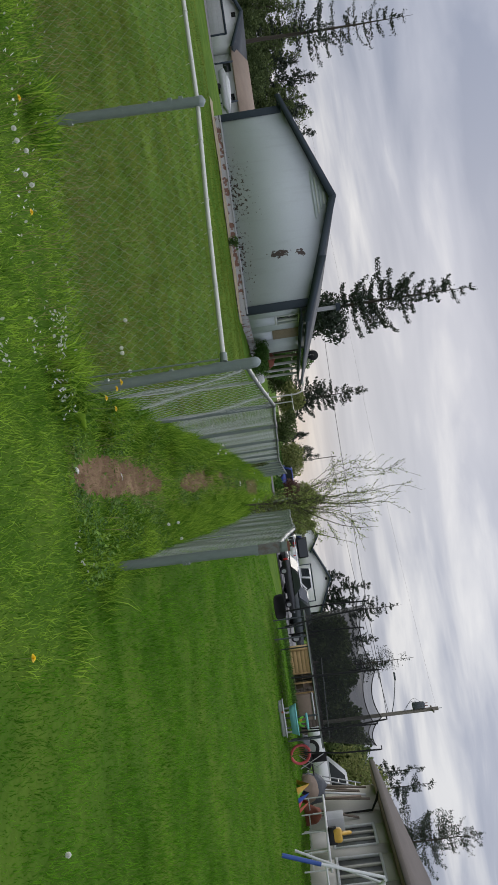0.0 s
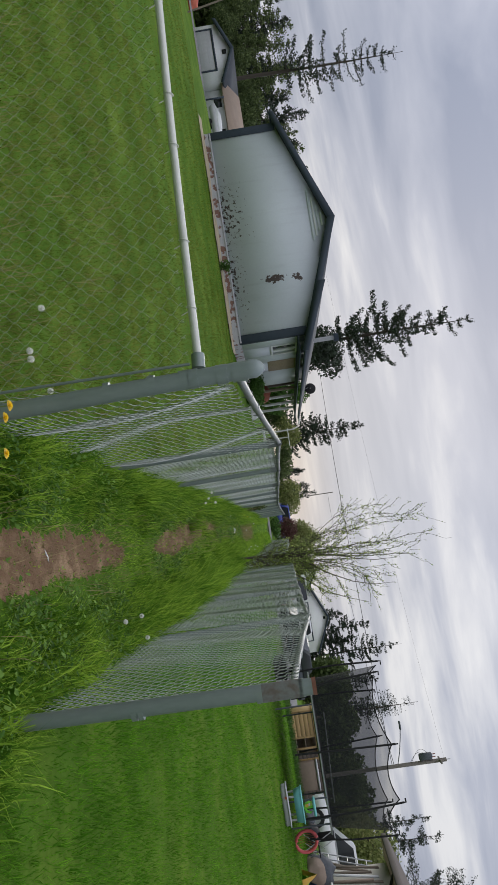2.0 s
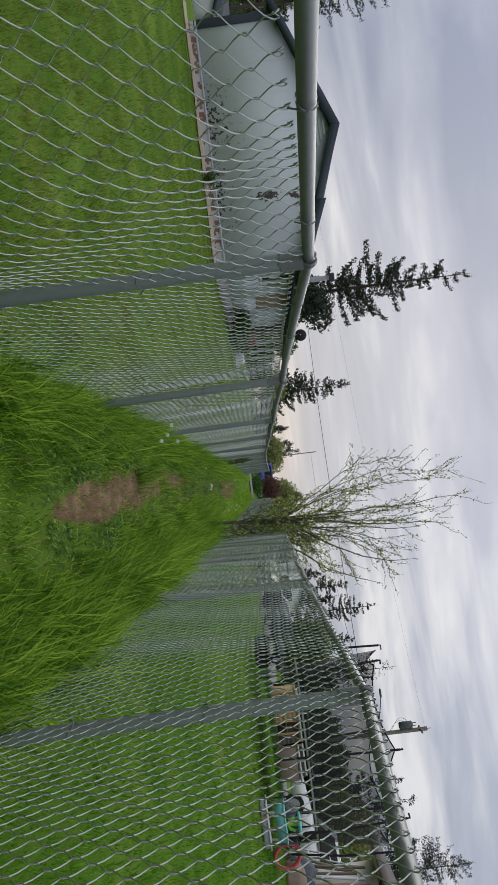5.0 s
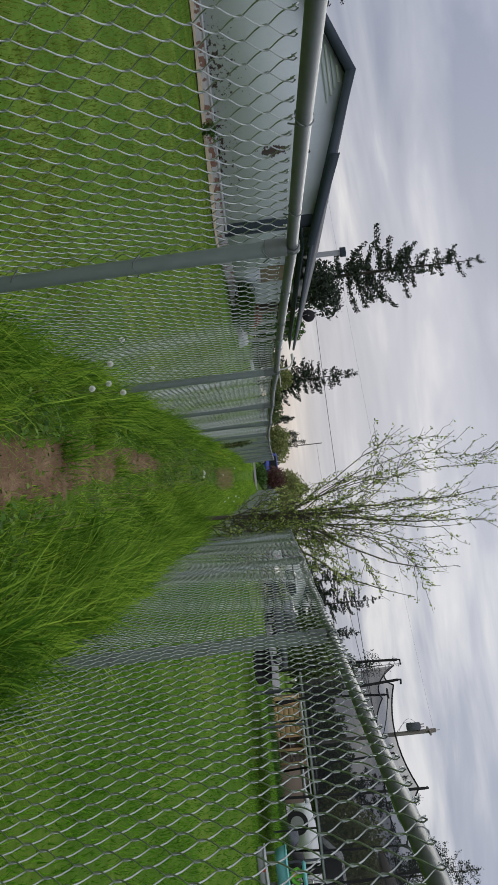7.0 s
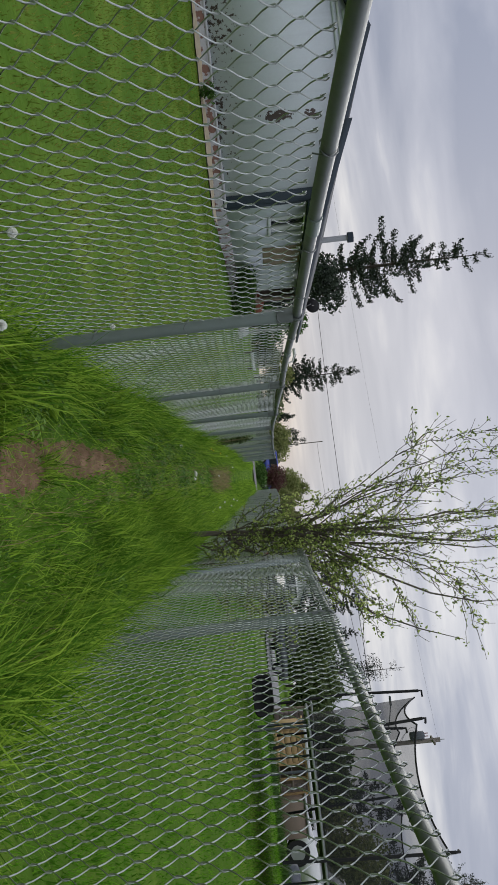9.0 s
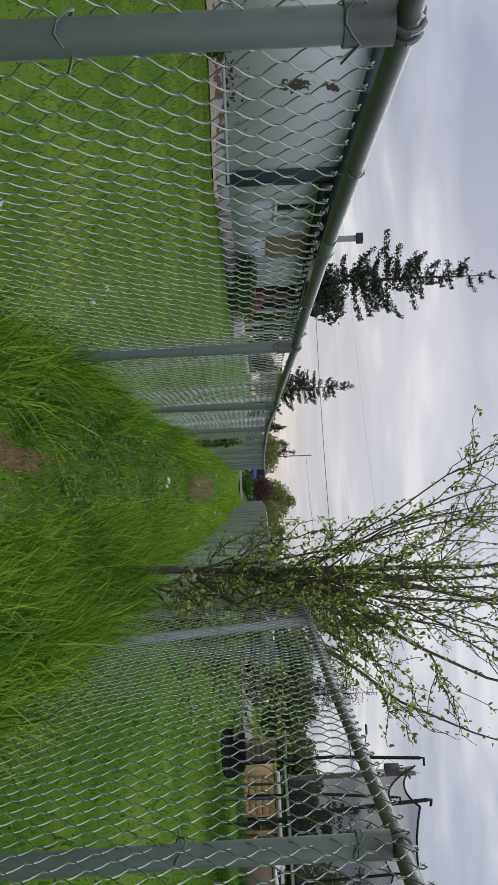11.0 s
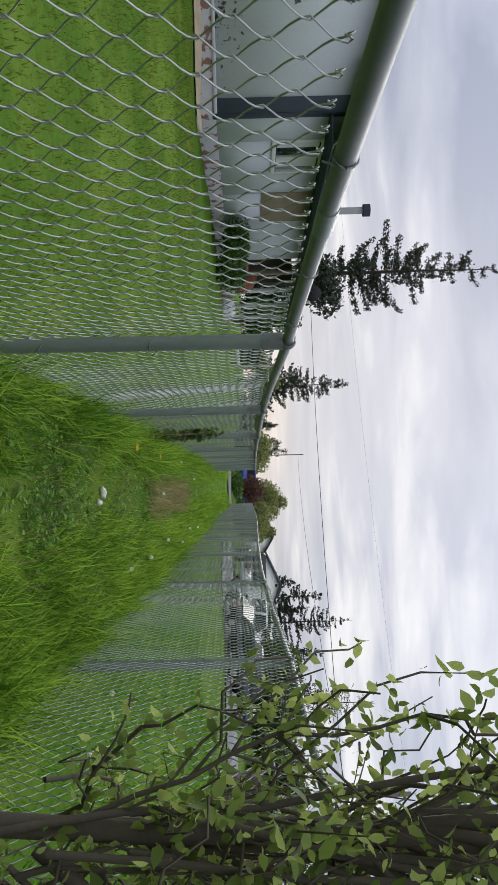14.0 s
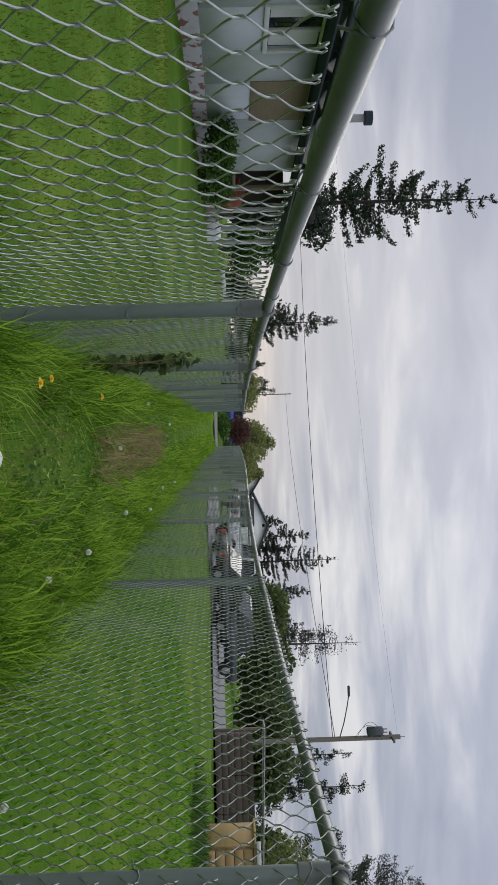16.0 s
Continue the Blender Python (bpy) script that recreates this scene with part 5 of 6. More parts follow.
# ---- trampoline and yard things ----
def trampoline(cx, cy, rad):
    g0 = gz(cx, cy)
    ob = thing("trampoline", "large round trampoline with black safety net and leaning poles", "trampoline", (cx, cy, g0))
    rim = 0.92
    a = np.linspace(0, 2 * np.pi, 41)
    part("frame_ring", Geo().tube(np.column_stack([rad * np.cos(a), rad * np.sin(a), np.full(41, rim)]), 0.024, 8, False), M_GREYP, ob, smooth=True)
    disc = np.column_stack([0.88 * rad * np.cos(a[:-1]), 0.88 * rad * np.sin(a[:-1]), np.full(40, rim - 0.02)])
    part("jumping_mat", Geo().add(np.vstack([disc, [[0, 0, rim - 0.05]]]), [(i, (i + 1) % 40, 40) for i in range(40)]), M_BLACK, ob)
    o, i_ = [np.column_stack([q * rad * np.cos(a), q * rad * np.sin(a), np.full(41, z)]) for q, z in ((1.02, rim + 0.03), (0.86, rim + 0.035))]
    part("edge_pad", Geo().add(np.vstack([o, i_]), [(i, i + 1, 41 + i + 1, 41 + i) for i in range(40)]), M_BLACK, ob, "worn black edge pad")
    for i in range(4):
        b = i * np.pi / 2 + 0.5
        for s in (-0.22, 0.22):
            q = np.array([np.cos(b + s) * rad, np.sin(b + s) * rad])
            part("leg", pipe((q[0], q[1], 0.02), (q[0], q[1], rim), 0.021, 8), M_CLOTH, ob)
    n = 8
    angles = np.arange(n) * 2 * np.pi / n + radians(30)
    tops = []
    for j, b in enumerate(angles):
        foot = np.array([np.cos(b) * rad * 1.03, np.sin(b) * rad * 1.03, 0.35])
        bend = rng.normal(0, 0.09, 2)
        head = np.array([np.cos(b) * rad * 1.05 + bend[0], np.sin(b) * rad * 1.05 + bend[1], 2.62 + rng.normal(0, 0.10)])
        mid = (foot + head) / 2 + np.array([np.cos(b), np.sin(b), 0]) * 0.05
        pole = part("net_pole", Geo().tube([foot, mid, head], 0.024, 8), M_BLACK, ob, "foam-sleeved net pole", smooth=True)
        hook = head + np.array([-np.cos(b) * 0.10, -np.sin(b) * 0.10, 0.05])
        part("pole_tip", Geo().tube([head, head + (0, 0, 0.05), hook], 0.018, 6), M_BLACK, pole)
        tops.append(head)
    tops = np.array(tops)
    net, rope = Geo(), Geo()
    for j in range(n):
        h0, h1 = tops[j], tops[(j + 1) % n]
        b0, b1 = angles[j], angles[j] + 2 * np.pi / n
        t = np.linspace(0, 1, 11)
        sag = 0.17 * 4 * t * (1 - t)
        up_edge = h0 + (h1 - h0) * t[:, None]
        up_edge[:, 2] -= sag + 0.08
        up_edge[:, :2] *= 0.95
        low_edge = np.column_stack([np.cos(b0 + (b1 - b0) * t) * rad * 0.92, np.sin(b0 + (b1 - b0) * t) * rad * 0.92, np.full(11, rim)])
        net.add(np.vstack([low_edge, up_edge]), [(i, i + 1, 11 + i + 1, 11 + i) for i in range(10)])
        rope.tube(up_edge, 0.014, 5, False)
    part("safety_net", net, M_NET, ob, "sagging black safety net")
    part("net_rope", rope, M_BLACK, ob)
    return ob


trampoline(5.9, 21.0, 1.9)


def slatted_box():
    ob = thing("wooden_box", "pale new wooden play bench box standing on the lawn", "wooden box", (7.02, 27.9, gz(7.02, 27.9)), 4)
    for i in range(5):
        part("board", Geo().box((-0.62, -0.30, 0.06 + i * 0.145), (0.25, -0.275, 0.195 + i * 0.145), 0.004), M_WOOD, ob)
    part("side_board", Geo().box((-0.64, -0.30, 0.05), (-0.615, 0.30, 0.80), 0.004), M_WOOD, ob)
    part("top_board", Geo().box((-0.68, -0.34, 0.79), (1.05, 0.34, 0.83), 0.006), M_WOOD, ob)
    part("white_edge", Geo().box((-0.72, -0.37, 0.83), (1.9, -0.33, 0.90), 0.006), M_WHITE, ob)
    for x in (-0.60, 0.25, 0.62, 1.0):
        part("post", Geo().box((x - 0.03, -0.30, 0), (x + 0.03, -0.24, 0.79), 0.004), M_WOOD, ob)
    for z in (0.12, 0.42):
        part("shelf", Geo().box((0.25, -0.28, z), (1.0, 0.28, z + 0.03), 0.004), M_OLDW, ob)
    part("back_panel", Geo().box((-0.6, 0.26, 0.05), (1.0, 0.29, 0.79)), M_OLDW, ob)


slatted_box()
crate = thing("storage_bin", "beige box-shaped storage bin beside a wooden box", "storage bin", (8.5, 27.6, gz(8.5, 27.6)), -8)
part("body", Geo().box((-0.45, -0.35, 0.02), (0.45, 0.35, 0.66), 0.04), M_TAN, crate)
part("lid", Geo().box((-0.48, -0.38, 0.66), (0.48, 0.38, 0.73), 0.03), M_GREYP, crate)


def play_table():
    """A turquoise play tub with a flower-shaped stool standing on it, and a long grey tray before it."""
    z = gz(6.45, 18.7)
    ob = thing("play_table", "turquoise plastic play tub on short legs on the lawn", "table", (6.36, 18.75, z), 10)
    ob.scale = (0.78, 0.78, 0.78)
    part("tub", Geo().tube([(0, 0, 0.30), (0, 0, 0.31), (0, 0, 0.52), (0, 0, 0.525)], [0.1, 0.26, 0.30, 0.29], 4).moved(Matrix.Diagonal((2.1, 1.0, 1, 1)) @ Matrix.Rotation(math.pi / 4, 4, "Z")), M_TEAL, ob)
    part("rim", Geo().box((-0.46, -0.25, 0.50), (0.46, 0.25, 0.535), 0.012), M_TEAL, ob)
    for x in (-0.34, 0.34):
        for y in (-0.15, 0.15):
            part("leg", pipe((x, y, 0), (x, y, 0.32), 0.03, 10), M_GREYP, ob, "grey leg")
    st = thing("flower_stool", "small turquoise stool with a lime flower-shaped leg", "stool", (6.45, 18.78, z + 0.420), 15)
    st.scale = (0.78, 0.78, 0.78)
    part("seat", Geo().box((-0.24, -0.15, 0.27), (0.24, 0.15, 0.345), 0.03), M_TEAL, st)
    part("leg", pipe((0, 0, 0), (0, 0, 0.27), 0.035, 10), M_LIME, st, "lime stalk")
    for s in (-1, 1):
        part("leaf", Geo().tube([(0, 0, 0.03), (s * 0.12, 0, 0.08), (s * 0.17, 0, 0.18), (s * 0.13, 0, 0.27)], [0.025, 0.04, 0.035, 0.015], 8), M_LIME, st, "lime leaf-shaped brace", smooth=True)
    part("flower", Geo().tube([(-0.10, -0.05, 0.10), (-0.10, -0.075, 0.10)], 0.05, 10), M_YELLOW, st, "yellow flower")
    tr = thing("toy_tray", "long pale grey plastic tray standing on the lawn", "toy", (6.15, 18.25, gz(6.15, 18.25)), 12)
    tr.scale = (0.80, 0.80, 0.80)
    part("tray", Geo().box((-0.54, -0.16, 0.0), (0.54, 0.16, 0.15), 0.03), M_GREYP, tr)
    part("lip", Geo().box((-0.57, -0.19, 0.13), (0.57, 0.19, 0.165), 0.012), M_GREYP, tr)
    part("knob", pipe((-0.3, -0.17, 0.12), (-0.3, -0.20, 0.12), 0.035, 10), M_RED, tr, "red knob")


play_table()

ang = np.linspace(0, 2 * np.pi, 33)
gate = thing("toy_goal", "coral-red round toy goal with a net on the grass", "toy", (7.87, 20.6, gz(7.87, 20.6)), 10)
part("hoop", Geo().tube(np.column_stack([0.27 * np.cos(ang), 0.05 * np.sin(ang), 0.28 + 0.26 * np.sin(ang)]), 0.042, 8, False), M_PINK, gate, smooth=True)
net_g = Geo()
for i in range(7):
    q = -0.21 + 0.07 * i
    e = math.sqrt(max(0.25 ** 2 - q * q, 0))
    net_g.tube([(q, 0.02, 0.28 - e), (q * 0.8, 0.12, 0.28), (q, -0.02, 0.28 + e)], 0.006, 4, False)
part("net", net_g, M_RED, gate)
tent = thing("toy_tent", "folded multicoloured toy tent lying on the grass", "toy", (9.35, 21.4, gz(9.35, 21.4)), 25)
for i, m in enumerate((M_YELLOW, M_LIME, M_BLUE, M_PINK, M_RED)):
    x = -0.5 + 0.17 * i
    zt = (0.34, 0.20, 0.30, 0.15, 0.25)[i]
    part("panel", Geo().add([(x, -0.12 - 0.03 * i, 0.01), (x + 0.26, -0.15, 0.01), (x + 0.20 - 0.05 * (i % 2), 0.10, zt), (x + 0.10, 0.08, zt + 0.05), (x, 0.2, 0.01), (x + 0.24, 0.22, 0.01)],
                            [(0, 1, 2, 3), (4, 3, 2, 5)]), m, tent)


def leaning_tub():
    """A black mortar tub tipped on its long edge."""
    ob = thing("black_tub", "black plastic mixing tub tipped on its edge in weeds", "tub", (3.86, 21.8, gz(3.86, 21.8) + 0.01), 8)
    bm = bmesh.new()
    rings = []
    for a, b, z in ((0.33, 0.14, 0.0), (0.42, 0.20, 0.20), (0.46, 0.23, 0.205), (0.46, 0.23, 0.185), (0.40, 0.19, 0.19), (0.31, 0.12, 0.02)):
        rings.append([bm.verts.new((a * math.copysign(abs(math.cos(q)) ** 0.5, math.cos(q)), b * math.copysign(abs(math.sin(q)) ** 0.5, math.sin(q)), z)) for q in np.linspace(0, 2 * math.pi, 25)[:-1]])
    for r0, r1 in zip(rings, rings[1:]):
        for i in range(24):
            bm.faces.new((r0[i], r0[(i + 1) % 24], r1[(i + 1) % 24], r1[i]))
    bm.faces.new(rings[0][::-1])
    bm.faces.new(rings[-1])
    g = Geo().bm(bm).moved(Matrix.Scale(0.82, 4) @ Matrix.Translation((0, 0, 0.23)) @ Matrix.Rotation(math.radians(62), 4, "X"))
    part("shell", g, M_BLACK, ob, smooth=True)


leaning_tub()

# weedy line at the far edge of the yard lawn
weeds = Geo()
xy = np.stack([rng.uniform(4.8, 11.5, 4200), 26.3 + rng.normal(0, 0.45, 4200)], -1)
blades(xy, rng.uniform(0.06, 0.26, len(xy)), 0.015, 0.9, weeds)
single("weeds", weeds, M_SHRUB, "rough dark green weeds along the lawn edge", "weeds", kind="stuff")
gravel = Geo()
gxs, gys = np.linspace(2.5, 16, 14), np.linspace(40.0, 53, 12)
XX, YY = np.meshgrid(gxs, gys, indexing="ij")
gravel.add(np.stack([XX + 0.5 * np.sin(YY), YY, ground_z(XX, YY) + 0.045], -1).reshape(-1, 3),
           [(i * 12 + j, (i + 1) * 12 + j, (i + 1) * 12 + j + 1, i * 12 + j + 1) for i in range(13) for j in range(11)])
M_GRAVEL = material("grey_gravel", (0.20, 0.20, 0.20), 0.95, vary=0.45, scale=1.2, fine=30, bump=0.6, dist=0.02)
single("gravel_drive", gravel, M_GRAVEL, "pale grey gravel driveway beyond the yard", "driveway", kind="structure")


# ---- vehicles ----
def vehicle(name, label, at, turn, L, W, H, paint, style):
    """A car or pickup along its own x axis, nose at +x."""
    ob = thing(name, label, "car" if style != "pickup" else "pickup truck", (at[0], at[1], gz(*at) + 0.04), turn)
    hl, cl = L / 2, 0.18 * H
    belt = 0.56 * H
    if style == "pickup":
        low_p = [(-hl, cl), (hl, cl), (hl + 0.02, 0.40 * H), (hl - 0.12, belt - 0.03), (0.18 * L, belt), (-hl, belt)]
        cab = [(-0.10 * L, belt), (0.22 * L, belt), (0.12 * L, H), (-0.07 * L, H)]
    elif style == "suv":
        low_p = [(-hl, cl + 0.1), (-hl + 0.1, cl), (hl - 0.1, cl), (hl, cl + 0.12), (hl - 0.05, 0.47 * H), (0.25 * L, belt), (-hl, belt)]
        cab = [(-hl + 0.03, belt), (0.24 * L, belt), (0.08 * L, H), (-hl + 0.28, H)]
    else:
        low_p = [(-hl, cl + 0.1), (-hl + 0.1, cl), (hl - 0.1, cl), (hl, cl + 0.1), (hl - 0.06, 0.50 * H), (0.2 * L, belt), (-0.32 * L, belt + 0.02), (-hl + 0.02, belt - 0.05)]
        cab = [(-0.36 * L, belt), (0.22 * L, belt), (0.06 * L, H), (-0.20 * L, H)]

    def shell(outline, w, bev):
        bm = bmesh.new()
        k = len(outline)
        vs = [bm.verts.new((x, s * w / 2, z)) for s in (-1, 1) for x, z in outline]
        bm.faces.new(vs[:k])
        bm.faces.new(vs[k:][::-1])
        for i in range(k):
            bm.faces.new((vs[i], vs[(i + 1) % k], vs[k + (i + 1) % k], vs[k + i]))
        bmesh.ops.recalc_face_normals(bm, faces=bm.faces[:])
        bmesh.ops.bevel(bm, geom=bm.edges[:], offset=bev, segments=2, affect="EDGES")
        return Geo().bm(bm)

    part("body", shell(low_p, W, 0.05), paint, ob, smooth=False)
    cabin = part("cabin", shell(cab, W * 0.86, 0.05), paint, ob)
    cx = sum(p[0] for p in cab) / 4
    for s in (-1, 1):
        y = s * (W * 0.43 + 0.004)
        quad = [(cx + (x - cx) * 0.86, y, belt + 0.06 + (z - belt) * 0.80) for x, z in cab]
        part("side_window", Geo().add(quad, [(0, 1, 2, 3)]), M_GLASS, cabin)
    for (x0, z0), (x1, z1), nm in ((cab[1], cab[2], "windscreen"), (cab[0], cab[3], "rear_window")):
        off = 0.012 if nm == "windscreen" else -0.012
        pts = [(x0 + (x1 - x0) * f_ + off, s * W * 0.37, z0 + (z1 - z0) * f_ + 0.01) for f_ in (0.12, 0.88) for s in (-1, 1)]
        part(nm, Geo().add(pts, [(0, 1, 3, 2)]), M_GLASS, cabin)
    r = 0.21 * H if style != "pickup" else 0.215 * H
    for x in (-0.31 * L, 0.31 * L):
        for s in (-1, 1):
            wheel = part("wheel", pipe((x, s * (W / 2 - 0.18), r), (x, s * (W / 2 + 0.015), r), r, 20), M_BLACK, ob, "black tyre")
            part("rim", pipe((x, s * (W / 2), r), (x, s * (W / 2 + 0.022), r), r * 0.6, 14), M_ALLOY, wheel)
    for s in (-1, 1):
        part("tail_lamp", Geo().box((-hl - 0.012, s * W * 0.42 - 0.09, belt - 0.28), (-hl + 0.03, s * W * 0.42 + 0.09, belt - 0.06), 0.01), M_LAMP_R, ob)
        part("headlamp", Geo().box((hl - 0.06, s * W * 0.36 - 0.13, 0.38 * H), (hl + 0.012, s * W * 0.36 + 0.13, 0.47 * H), 0.01), M_ALLOY, ob)
    return ob


vehicle("suv", "white SUV parked behind the yard clutter", (13.0, 32.0), 160, 4.5, 1.8, 1.7, M_CARW, "suv")
vehicle("car", "low black car parked past the yard lawn", (5.35, 41.5), 28, 3.6, 1.5, 1.0, M_CARK, "sedan")
vehicle("pickup", "black pickup truck parked on the driveway", (5.0, 60.0), 95, 5.2, 1.9, 1.85, M_CARK, "pickup")
vehicle("pickup", "white pickup truck parked on the driveway", (6.9, 55.5), 20, 4.4, 1.85, 1.75, M_CARW, "pickup")
vehicle("car", "dark green car parked on gravel", (7.6, 44.5), 30, 4.3, 1.7, 1.35, M_CARG, "sedan")
vehicle("van", "bright blue car parked across the lane", (-0.45, 78.0), 10, 3.8, 1.8, 1.75, M_CARB, "suv")
trailer = thing("flat_trailer", "small white metal trailer with raised drawbar", "trailer", (4.6, 46.0, gz(4.6, 46.0)), 25)
part("deck", Geo().box((-1.2, -0.7, 0.55), (1.2, 0.7, 0.66), 0.02), M_GREYP, trailer)
part("drawbar", pipe((1.2, 0, 0.6), (2.3, 0, 1.35), 0.05, 8), M_WHITE, trailer)
for s in (-0.75, 0.75):
    part("wheel", pipe((0, s - 0.08, 0.3), (0, s + 0.08, 0.3), 0.3, 16), M_BLACK, trailer)
    part("side_rail", pipe((-1.2, s * 0.93, 1.0), (1.2, s * 0.93, 1.0), 0.025, 8), M_WHITE, trailer)
    for x in (-1.15, 0, 1.15):
        part("stake", pipe((x, s * 0.93, 0.62), (x, s * 0.93, 1.0), 0.02, 6), M_WHITE, trailer)


# ---- low house beside the yard, with clutter along its wall ----
def low_house():
    ob = thing("house", "low grey-white house with deep eaves and dark gutter", "house")
    x0, x1, y0, y1, b, e = 11.75, 19.5, 8.0, 28.0, 0.0, 2.85
    wall = Geo()
    wins = [(19.2, 20.3), (21.0, 22.6), (23.3, 24.7)]
    y = y0
    for a, c in wins:
        wall.box((x0, y, b), (x0 + 0.16, a, e))
        wall.box((x0, a, b), (x0 + 0.16, c, 1.15))
        wall.box((x0, a, 2.45), (x0 + 0.16, c, e))
        y = c
    wall.box((x0, y, b), (x0 + 0.16, y1, e))
    wall.box((x0 + 0.16, y1 - 0.16, b), (x1, y1, e))
    wall.box((x1, y0, b), (x1 + 0.16, y1, e))
    wall.box((x0 + 0.16, y0, b), (x1, y0 + 0.16, e))
    part("wall", wall, M_CREAM, ob, "grimy white boarded wall")
    for a, c in wins:
        w = part("window", Geo().box((x0 + 0.06, a, 1.15), (x0 + 0.09, c, 2.45)), M_REFLECT, ob)
        for lo, hi in (((a - 0.06, 1.09), (c + 0.06, 1.17)), ((a - 0.06, 2.43), (c + 0.06, 2.51)), ((a - 0.06, 1.17), (a + 0.03, 2.43)), ((c - 0.03, 1.17), (c + 0.06, 2.43))):
            part("frame", Geo().box((x0 - 0.03, lo[0], lo[1]), (x0 + 0.05, hi[0], hi[1]), 0.006), M_WHITE, w)
        for f_ in (0.33, 0.66):
            ym = a + (c - a) * f_
            part("mullion", Geo().box((x0 - 0.02, ym - 0.05, 1.17), (x0 + 0.045, ym + 0.05, 2.43), 0.006), M_CREAM, w)
    cxm = (x0 + x1) / 2
    for sx_, ex in ((-1, 11.1), (1, x1 + 0.7)):
        part("roof_slope", Geo().prism([(ex, 2.88), (cxm, 4.3), (cxm, 4.45), (ex, 3.03)], y0 - 0.5, y1 + 0.5), M_BROOF, ob)
    part("gable", Geo().prism([(x0, e), (x1, e), (cxm, 4.32)], y1 - 0.14, y1), M_CREAM, ob)
    part("soffit", Geo().box((11.12, y0 - 0.5, 2.83), (x0, y1 + 0.5, 2.87)), M_TAN, ob)
    part("gutter", Geo().box((11.0, y0 - 0.5, 2.84), (11.14, y1 + 0.5, 3.0), 0.02), M_BROOF, ob)
    part("drainpipe", Geo().tube([(11.1, 25.6, 2.85), (11.35, 25.6, 2.75), (11.68, 25.6, 2.55), (11.68, 25.6, 0.1)], 0.045, 8), M_BLACK, ob, smooth=True)


low_house()
for k_, (y, hh, tilt) in enumerate(((25.2, 1.7, 0.5), (25.7, 1.9, 0.12), (26.0, 2.2, 0.25), (26.35, 2.1, 0.34), (26.6, 1.9, 0.18), (26.9, 2.15, 0.30), (27.2, 1.8, 0.4), (27.5, 1.5, 0.55))):
    x = 11.2 - 0.1 * (k_ % 2)
    g0 = gz(x, y)
    lad = thing("leaning_plank", "weathered plank leaning on a house wall", "plank", (x, y, g0), 0, group="leaning planks")
    part("plank", Geo().prism([(-0.02, 0), (0.02, 0), (0.02 + tilt, hh), (tilt - 0.02, hh)], -0.06, 0.06), (M_OLDW, M_TAN, M_OLDW, M_WHITE, M_OLDW)[k_ % 5], lad)
lad = thing("ladder", "aluminium ladder leaning on the clutter by a wall", "ladder", (10.9, 27.4, gz(10.9, 27.4)), 0)
for y in (-0.2, 0.2):
    part("rail", pipe((0, y, 0), (0.6, y, 2.0), 0.025, 8), M_ALLOY, lad)
for i in range(6):
    part("rung", pipe((0.09 * (i + 1), -0.2, 0.3 * (i + 1)), (0.09 * (i + 1), 0.2, 0.3 * (i + 1)), 0.016, 8), M_ALLOY, lad)


def tarp_heap(at, size, seed, mat, label, name="tarpaulin_heap"):
    r = np.random.default_rng(seed)
    bm = bmesh.new()
    bmesh.ops.create_icosphere(bm, subdivisions=3, radius=1)
    for v in bm.verts:
        n = noise.noise(v.co * 2.1 + Vector((seed, 0, 0))) * 0.28 + noise.noise(v.co * 5 + Vector((0, seed, 0))) * 0.10
        v.co = v.co * (1 + n)
        v.co = Vector((v.co.x * size[0], v.co.y * size[1], max(v.co.z, -0.25) * size[2] + 0.25 * size[2]))
    ob = new(name, Geo().bm(bm).mesh(name, mat))
    ob.matrix_basis = pose(at[0], at[1], gz(*at) - 0.02, 0, 0, 20 * seed)
    return tagged(ob, label, "heap")


tarp_heap((10.6, 25.2), (0.45, 0.5, 0.6), 2, M_CLOTH, "dark grey tarpaulin bundled over junk")
tarp_heap((10.3, 24.5), (0.4, 0.45, 0.4), 3, M_TAN, "brown sack of junk beside a house wall", "junk_sack")
tarp_heap((10.7, 23.4), (0.3, 0.3, 0.42), 4, M_TERRA, "dull red-brown cushion heap by a wall", "cushion_heap")
tarp_heap((10.0, 26.6), (0.45, 0.4, 0.36), 5, M_BLACK, "black plastic bags of rubbish", "rubbish_bags")
tarp_heap((9.6, 26.9), (0.35, 0.3, 0.3), 6, M_CLOTH, "crumpled grey cloth heap in the clutter", "cloth_heap")
ride = thing("ride_on_toy", "yellow plastic ride-on digger toy on a bench", "toy", (10.3, 20.9, gz(10.35, 21.4) + 0.752), 70)
part("body", Geo().box((-0.35, -0.18, 0.12), (0.3, 0.18, 0.38), 0.05), M_YELLOW, ride)
part("arm", Geo().tube([(0.25, 0, 0.3), (0.5, 0, 0.62), (0.75, 0, 0.35)], 0.05, 8), M_YELLOW, ride)
for x in (-0.22, 0.2):
    part("wheel", pipe((x, -0.22, 0.12), (x, 0.22, 0.12), 0.12, 14), M_BLACK, ride)
bench = thing("white_bench", "low white metal bench with clutter along the wall", "bench", (10.35, 21.4, gz(10.35, 21.4)), 90)
part("seat", Geo().box((-1.9, -0.28, 0.69), (1.9, 0.28, 0.75), 0.01), M_WHITE, bench)
for x in (-1.8, -0.6, 0.6, 1.8):
    for y in (-0.24, 0.24):
        part("leg", pipe((x, y, 0), (x, y, 0.69), 0.022, 8), M_WHITE, bench)
    part("stretcher", pipe((x, -0.24, 0.25), (x, 0.24, 0.25), 0.018, 8), M_WHITE, bench)
